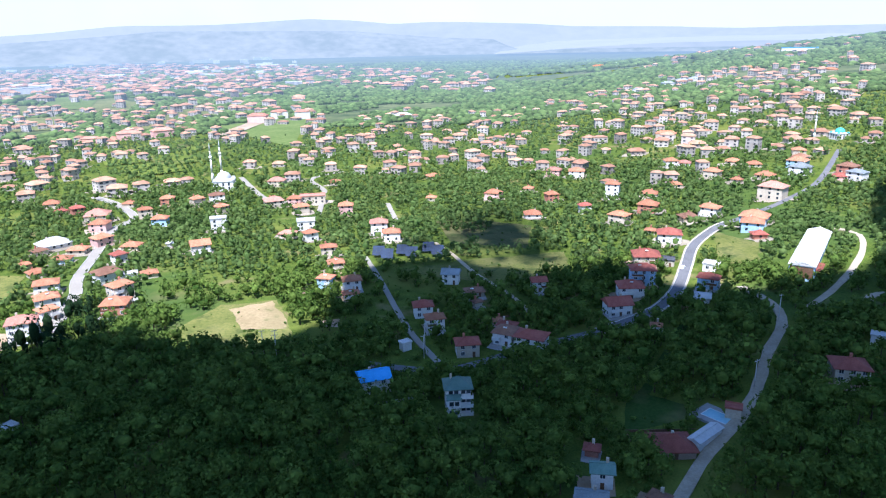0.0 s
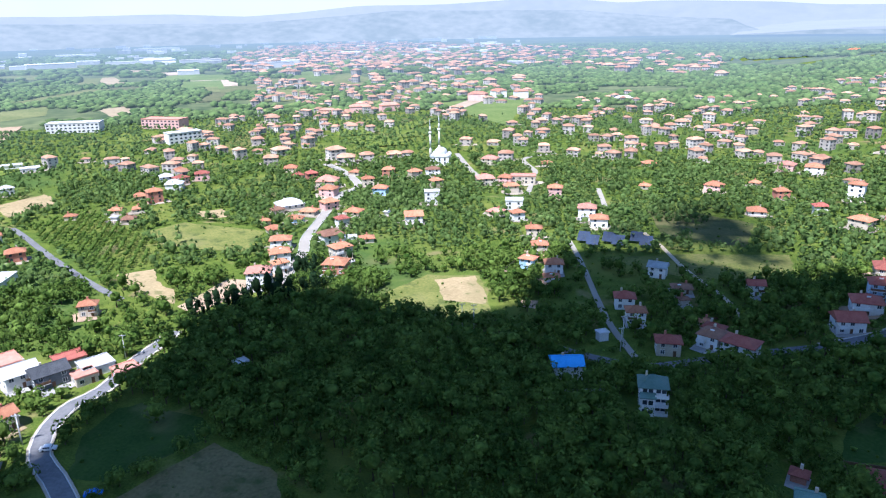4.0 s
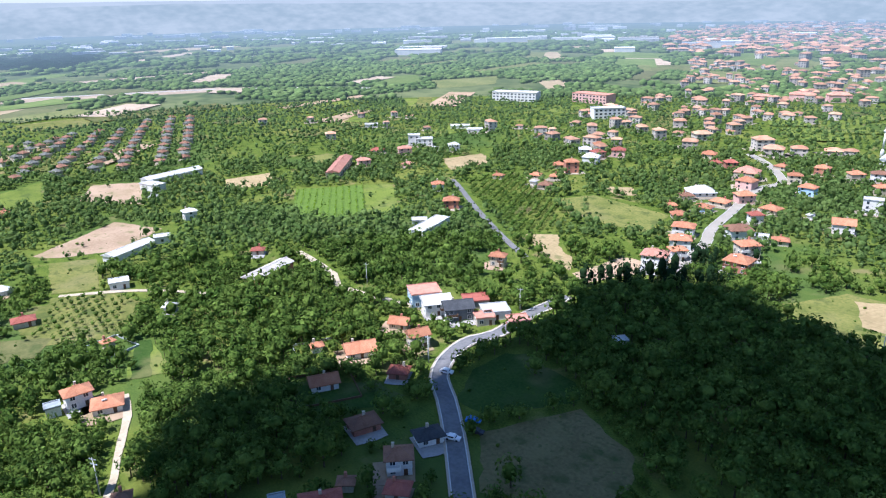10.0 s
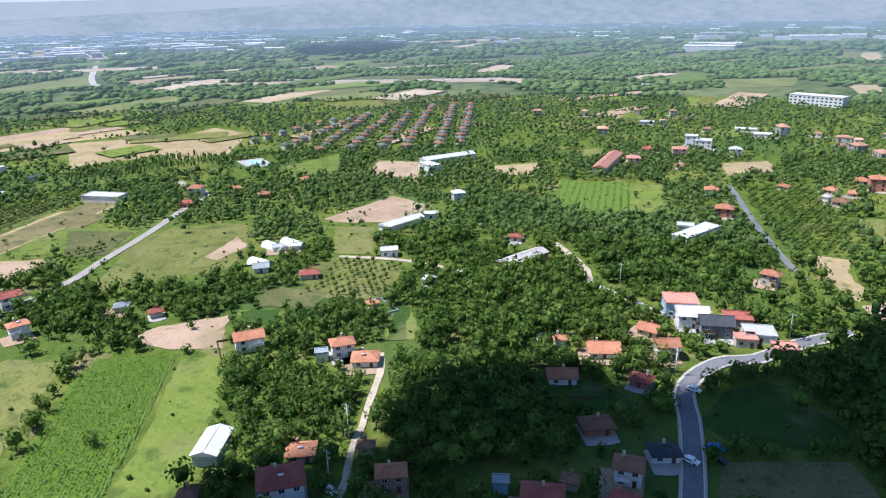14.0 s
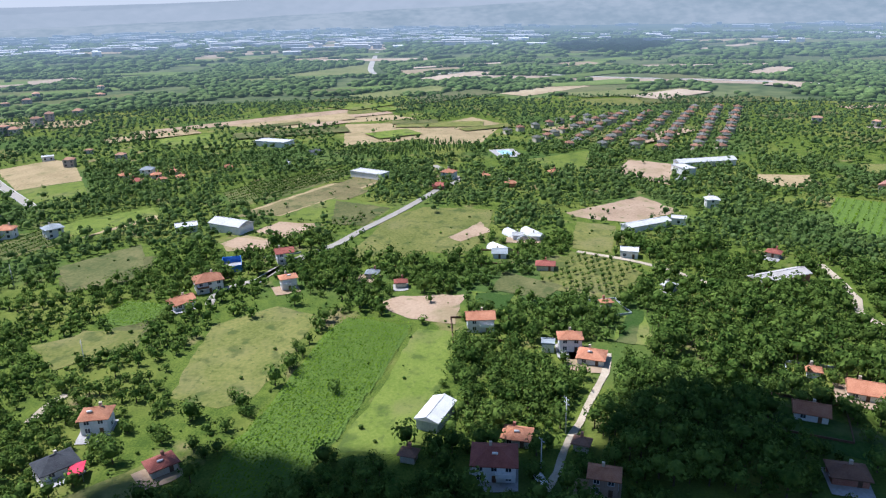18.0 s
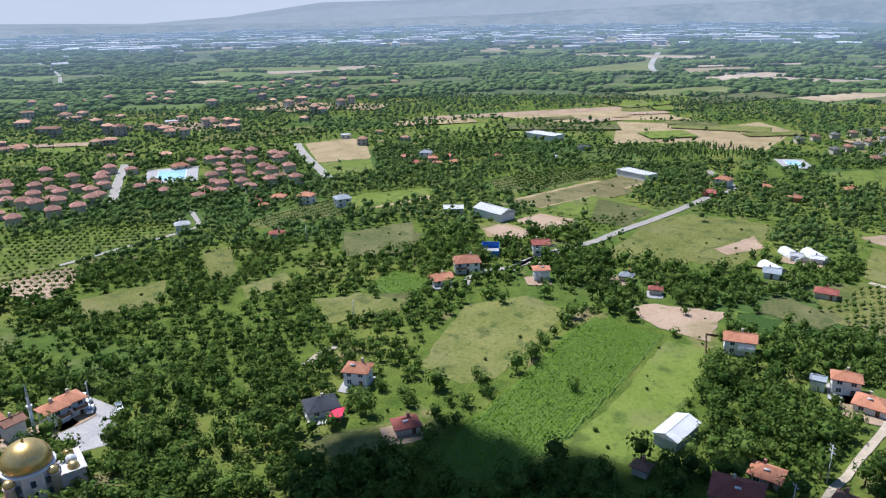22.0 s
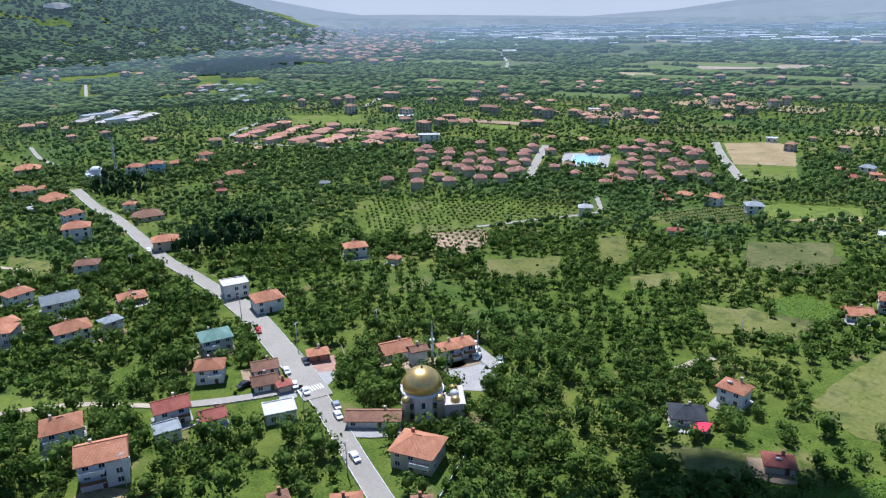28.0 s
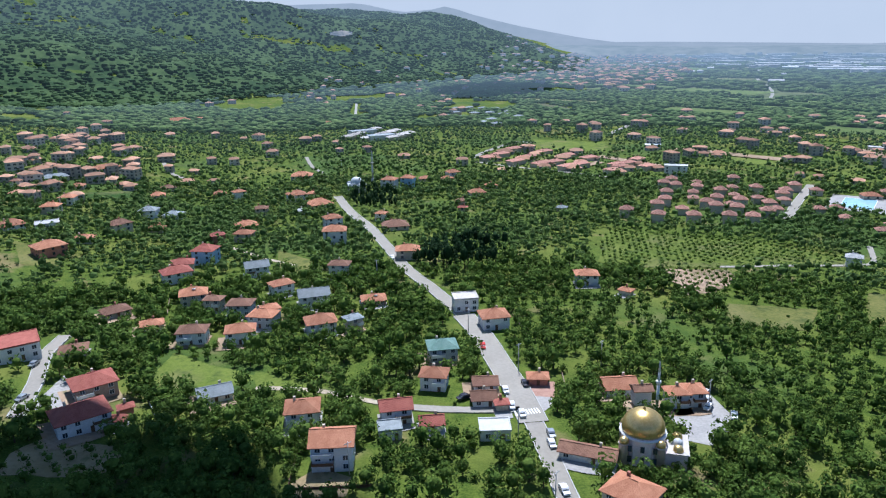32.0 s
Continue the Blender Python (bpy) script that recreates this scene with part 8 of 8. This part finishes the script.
far_fields()
far_woods(880, 1500, 10, 0.52, "valley_woods", LEAF_FAR, 0.36)
far_woods(1500, 2800, 20, 0.36, "far_woods", LEAF_FAR, 0.34)


# Factory colours, likewise hazed by a painted glow.
FAR_WALL = distant(surface("factory_cladding", (0.50, 0.50, 0.49), (0.62, 0.61, 0.59), 30, 0.9, 0.0, 0.1))
FAR_ROOF = {"w": distant(surface("factory_white_roof", (0.55, 0.55, 0.54), (0.70, 0.69, 0.67), 30, 0.8, 0.0, 0.1)), "t": distant(surface("factory_beige_roof", (0.40, 0.37, 0.33), (0.50, 0.46, 0.42), 30, 0.8, 0.0, 0.1)),
            "g": distant(surface("factory_grey_roof", (0.24, 0.26, 0.28), (0.34, 0.36, 0.38), 30, 0.8, 0.0, 0.1))}


def factory(x, y, turn, w, d, h, roof, label):
    ob = empty("factory_hall", x, y, turn)
    tagged(ob, label, "factory", "factory halls")
    part("wall", box(-w / 2, w / 2, -d / 2, d / 2, -2, h), FAR_WALL, ob)
    rf = part("roof", hall_roof(w, d, "F"), FAR_ROOF[roof], ob)
    rf.location.z = h


rnd = random.Random(5)
for i in range(64):  # the industrial belt along the far side of the plain
    yaw = radians(rnd.uniform(90, 142) if i % 4 else rnd.uniform(24, 60))
    r = rnd.uniform(1950, 2800) if i % 4 else rnd.uniform(1650, 2300)
    x, y = -math.sin(yaw) * r, math.cos(yaw) * r
    factory(x, y, math.degrees(yaw) + rnd.uniform(-12, 12), rnd.uniform(35, 120), rnd.uniform(25, 60), rnd.uniform(7, 13), rnd.choice("wwwwwwwtg"), "long white factory hall on the far plain")


def ring(name, radius, height, foot, material, label, yaw0=-60, yaw1=230, steps=290, upright=False):
    """A ridge of far hills, with its height over the eye given in degrees for each bearing."""
    bm = bmesh.new()
    last = None
    for i in range(steps + 1):
        yaw = yaw0 + (yaw1 - yaw0) * i / steps
        a = radians(yaw)
        deg = height(yaw) + (0 if upright else 0.07) * noise.fractal(Vector((yaw / 9.0, radius / 999, 0.0)), 1.0, 2.0, 4)
        row = []
        if upright:
            for zz in (-30, 300, 107 + radius * math.tan(radians(deg))):
                row.append(bm.verts.new((-math.sin(a) * radius, math.cos(a) * radius, zz)))
        for k, (rr, zz) in enumerate(() if upright else ((0.90, foot), (0.955, foot * 0.4 + 0.6 * (107 + radius * 0.955 * math.tan(radians(deg * 0.55)))), (1.0, 107 + radius * math.tan(radians(deg))))):
            row.append(bm.verts.new((-math.sin(a) * radius * rr, math.cos(a) * radius * rr, zz)))
        if last:
            for k in range(2):
                bm.faces.new((last[k], row[k], row[k + 1], last[k + 1])).smooth = True
        last = row
    return tagged(part(name, bm, material), label, "backdrop", kind="structure")


def knots(table):
    ks = sorted(table)
    return lambda yaw: float(np.interp(yaw, ks, [table[k] for k in ks]))


# Hills and sky glow by themselves, in colours with the haze painted in.
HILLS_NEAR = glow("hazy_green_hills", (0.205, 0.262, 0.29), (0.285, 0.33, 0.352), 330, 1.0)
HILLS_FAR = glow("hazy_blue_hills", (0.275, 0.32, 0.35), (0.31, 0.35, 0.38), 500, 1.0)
# Ground colour of the far floor, with the painted haze mixed in.
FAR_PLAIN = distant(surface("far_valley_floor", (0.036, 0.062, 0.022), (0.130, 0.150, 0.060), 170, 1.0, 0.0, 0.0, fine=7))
SKY_BAND = glow("pale_sky_haze", (0.46, 0.495, 0.515), (0.49, 0.52, 0.535), 3000, 1.0)
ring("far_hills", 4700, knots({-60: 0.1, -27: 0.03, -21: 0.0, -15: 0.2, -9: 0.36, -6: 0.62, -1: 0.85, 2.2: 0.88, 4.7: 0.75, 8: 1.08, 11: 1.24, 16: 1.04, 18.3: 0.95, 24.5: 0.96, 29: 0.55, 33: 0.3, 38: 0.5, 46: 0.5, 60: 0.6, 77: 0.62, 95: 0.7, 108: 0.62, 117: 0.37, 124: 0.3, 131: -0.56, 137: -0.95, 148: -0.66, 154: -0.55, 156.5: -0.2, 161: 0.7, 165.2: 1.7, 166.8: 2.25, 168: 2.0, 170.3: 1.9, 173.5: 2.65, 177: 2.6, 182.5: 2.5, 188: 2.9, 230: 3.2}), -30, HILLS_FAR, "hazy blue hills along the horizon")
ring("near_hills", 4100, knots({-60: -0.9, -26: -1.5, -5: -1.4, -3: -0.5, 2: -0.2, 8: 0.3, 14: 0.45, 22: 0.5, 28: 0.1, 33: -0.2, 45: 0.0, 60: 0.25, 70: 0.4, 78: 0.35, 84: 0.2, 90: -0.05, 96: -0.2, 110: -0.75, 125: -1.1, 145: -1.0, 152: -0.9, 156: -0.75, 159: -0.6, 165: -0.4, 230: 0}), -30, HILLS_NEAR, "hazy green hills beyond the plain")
# An added glowing wall that stands for pale sky above the hills.
ring("sky_haze", 4930, lambda yaw: 9.0, 0, SKY_BAND, "pale hazy sky over the horizon", -90, 270, 120, True)


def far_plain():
    """The wooded floor of the valley past the near farmland, with haze painted into its colour."""
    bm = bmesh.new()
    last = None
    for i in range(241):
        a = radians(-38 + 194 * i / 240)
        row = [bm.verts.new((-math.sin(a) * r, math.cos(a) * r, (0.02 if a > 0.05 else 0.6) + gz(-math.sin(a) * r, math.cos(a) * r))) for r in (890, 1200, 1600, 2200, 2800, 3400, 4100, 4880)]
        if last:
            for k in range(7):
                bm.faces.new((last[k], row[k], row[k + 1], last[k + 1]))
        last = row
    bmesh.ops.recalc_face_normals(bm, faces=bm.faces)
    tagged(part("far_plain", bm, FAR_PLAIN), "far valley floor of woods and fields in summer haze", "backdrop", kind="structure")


far_plain()


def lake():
    """The far lake, with an uneven shore; the haze is in its glowing colour."""
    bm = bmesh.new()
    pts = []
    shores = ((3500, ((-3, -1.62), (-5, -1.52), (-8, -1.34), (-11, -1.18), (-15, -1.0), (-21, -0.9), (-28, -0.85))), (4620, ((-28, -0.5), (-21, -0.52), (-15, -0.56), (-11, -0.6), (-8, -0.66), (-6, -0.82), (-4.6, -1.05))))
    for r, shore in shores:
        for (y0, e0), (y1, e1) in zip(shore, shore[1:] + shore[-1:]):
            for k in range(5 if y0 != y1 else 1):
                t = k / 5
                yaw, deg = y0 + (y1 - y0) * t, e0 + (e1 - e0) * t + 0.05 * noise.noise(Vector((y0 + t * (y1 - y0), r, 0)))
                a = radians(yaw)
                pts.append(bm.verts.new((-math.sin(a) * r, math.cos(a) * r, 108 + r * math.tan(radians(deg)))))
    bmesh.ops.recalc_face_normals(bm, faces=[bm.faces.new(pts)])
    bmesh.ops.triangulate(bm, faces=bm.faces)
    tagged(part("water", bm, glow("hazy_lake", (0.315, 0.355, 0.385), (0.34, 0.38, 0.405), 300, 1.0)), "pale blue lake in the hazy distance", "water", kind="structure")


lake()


def industrial_belt():
    """Countless pale sheds and blocks of the far industrial belt."""
    rnd = random.Random(21)
    v, f = [], []
    for i in range(900):
        yaw = radians(rnd.uniform(86, 148) if i % 5 < 3 else rnd.uniform(12, 156))
        r = rnd.choice((2300, 2600, 2900, 3300, 3600)) + rnd.gauss(0, 200)
        w, d, h = rnd.uniform(12, 60) * (0.3 + 1.2 * rnd.random() ** 3), rnd.uniform(10, 30), rnd.uniform(6, 13)
        x, y = -math.sin(yaw) * r, math.cos(yaw) * r
        z, c, s = gz(x, y) - 1, math.cos(yaw), math.sin(yaw)
        o = len(v)
        q = [(x + c * p - s * t, y + s * p + c * t) for p, t in ((-w, -d), (w, -d), (w, d), (-w, d))]
        v += [(*p, z) for p in q] + [(*p, z + h) for p in q]
        f += [(o, o + 1, o + 5, o + 4), (o + 1, o + 2, o + 6, o + 5), (o + 2, o + 3, o + 7, o + 6), (o + 3, o, o + 4, o + 7), (o + 4, o + 5, o + 6, o + 7)]
    me = bpy.data.meshes.new("industrial_belt")
    me.from_pydata(v, [], f)
    me.materials.append(distant(surface("far_sheds", (0.34, 0.35, 0.36), (0.70, 0.69, 0.67), 60, 0.9, 0.0, 0.4, island=True)))
    tagged(new("industrial_belt", me), "pale sheds and blocks of a distant industrial belt", "buildings", kind="stuff")


industrial_belt()


def mountain_side():
    """The closed canopy of the mountain woods, and single crowns standing out of it."""
    bm = bmesh.new()
    rows = []
    for i in range(150):
        a = radians(154 + 61 * i / 149)
        row = []
        for j in range(90):
            r = 950 + 2100 * (j / 89) ** 1.1
            x, y = -math.sin(a) * r, math.cos(a) * r
            k = smooth(1, 12, mountain(x, y))
            row.append(bm.verts.new((x, y, gz(x, y) - 6 + k * 9 + k * 5 * noise.fractal(Vector((x / 45, y / 45, 0)), 0.5, 2.0, 3))))
        rows.append(row)
    for p, q in zip(rows, rows[1:]):
        for j in range(89):
            bm.faces.new((p[j], p[j + 1], q[j + 1], q[j])).smooth = True
    bmesh.ops.recalc_face_normals(bm, faces=bm.faces)
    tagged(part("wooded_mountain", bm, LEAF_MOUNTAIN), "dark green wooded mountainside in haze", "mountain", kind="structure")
    x, y = scatter(950, 3000, 14)
    tall = np.array([mountain(a, b) for a, b in zip(x, y)])
    keep = (tall > 2) & (RNG.random(len(x)) < 0.8)
    x, y = x[keep], y[keep]
    rad = RNG.uniform(4.5, 9, len(x))
    v, f = crowns(np.stack([x, y, heights(x, y) + 3 + rad * 0.1], 1), rad, rad * 0.5, 0, rad, 0, 1.0)
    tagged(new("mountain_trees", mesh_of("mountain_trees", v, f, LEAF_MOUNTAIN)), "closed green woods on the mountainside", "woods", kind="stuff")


mountain_side()


def scar(yaw0, yaw1, deg0, deg1, label):
    """Bare earth torn open on the wooded slope, where it shows between two bearings and two heights."""
    bm = bmesh.new()
    grid = []
    for i in range(13):
        row = []
        for j in range(6):
            t = i / 12
            pinch = 0.35 + 0.65 * math.sin(math.pi * min(max(t, 0.06), 0.94))
            yaw = radians(yaw0 + (yaw1 - yaw0) * t)
            deg = (deg0 + deg1) / 2 + (deg1 - deg0) * (j / 5 - 0.5) * pinch + 0.05 * noise.noise(Vector((i * 0.8, j * 0.8, yaw0)))
            r = 1000.0
            while r < 2900 and gz(-math.sin(yaw) * r, math.cos(yaw) * r) + 16 - 106 < r * math.tan(radians(deg)):
                r += 12
            row.append(bm.verts.new((-math.sin(yaw) * r, math.cos(yaw) * r, 106 + r * math.tan(radians(deg)))))
        grid.append(row)
    for a, b in zip(grid, grid[1:]):
        for j in range(5):
            bm.faces.new((a[j], a[j + 1], b[j + 1], b[j])).smooth = True
    bmesh.ops.recalc_face_normals(bm, faces=bm.faces)
    tagged(part("bare_slope", bm, FAR_FIELD["sand"]), label, "ground", kind="structure")


scar(174.1, 175.8, 0.25, 0.66, "pale quarry face in the wooded mountainside")


# ---- the cloud overhead whose shadow lies on the near slopes ----
CLOUD_FOOT = [(300, 420), (240, 400), (207, 345), (192, 300), (176, 278), (132, 266), (114, 261), (99, 280), (85, 274), (70, 300), (30, 305), (-20, 322), (-47, 318), (-51, 280), (-55, 250), (-64, 231), (-77, 225), (-102, 228), (-140, 235), (-165, 215), (-160, 173),
              (-155, 150), (-161, 130), (-152, 112), (-174, 90), (-183, 70), (-182, 52), (-170, 38), (-156, 22), (-153, 0), (-153, -25), (-147, -50), (-151, -72), (-139, -90), (-124, -101), (-104, -98), (-70, -98), (-25, -128),
              (-8, -150), (8, -168), (48, -198), (200, -215), (280, 0), (270, 278)]


def cloud(name, foot, level, step, material, label):
    """A heap of rounded puffs, high above the place, over the ground that it shades."""
    top = SUN_FROM / SUN_FROM.z * level
    gx, gy = np.meshgrid(np.arange(min(p[0] for p in foot), max(p[0] for p in foot), step), np.arange(min(p[1] for p in foot), max(p[1] for p in foot), step))
    gx, gy = (gx + RNG.uniform(-0.2, 0.2, gx.shape) * step).ravel(), (gy + RNG.uniform(-0.2, 0.2, gy.shape) * step).ravel()
    deep = np.full(gx.shape, 1e9)
    for (x0, y0), (x1, y1) in zip(foot, foot[1:] + foot[:1]):
        t = np.clip(((gx - x0) * (x1 - x0) + (gy - y0) * (y1 - y0)) / ((x1 - x0) ** 2 + (y1 - y0) ** 2), 0, 1)
        deep = np.minimum(deep, np.hypot(gx - x0 - t * (x1 - x0), gy - y0 - t * (y1 - y0)))
    held = inside(foot, gx, gy) & (deep > 2)
    x, y, d = gx[held], gy[held], deep[held]
    r = np.minimum(d * 1.1 + 0.25 * step, step * 1.25)
    mid = np.stack([x + top.x, y + top.y, level + RNG.uniform(0, 25, len(x)) + np.minimum(d, 60) * 0.5], 1)
    ball, tri = ICO[2]
    rough = RNG.uniform(0.86, 1.12, (len(x), len(ball), 1))
    verts = (mid[:, None] + ball[None] * rough * np.stack([r, r, r * 0.8], 1)[:, None]).reshape(-1, 3)
    faces = (tri[None] + (np.arange(len(x)) * len(ball))[:, None, None]).reshape(-1, 3)
    me = mesh_of(name, verts, faces, material)
    me.polygons.foreach_set("use_smooth", [True] * len(faces))
    tagged(new(name, me), label, "cloud")


cloud("cloud", CLOUD_FOOT, 620, 13, CLOUD, "white cumulus cloud high over the village")
cloud("cloud_veil", [(72, 302), (56, 360), (43, 439), (4, 433), (-22, 387), (-47, 322), (20, 300)], 650, 16, VEIL, "thin white edge of a cloud over the village")
cloud("cloud", [(-300, -1450), (-450, -1620), (-600, -1560), (-520, -1330), (-400, -1250), (-290, -1290)], 700, 30, CLOUD, "small white cumulus cloud over the far woods")
cloud("cloud", [(-1720, 180), (-2050, 160), (-2250, 430), (-1950, 470), (-1650, 330)], 760, 40, CLOUD, "small white cumulus cloud over the far plain")
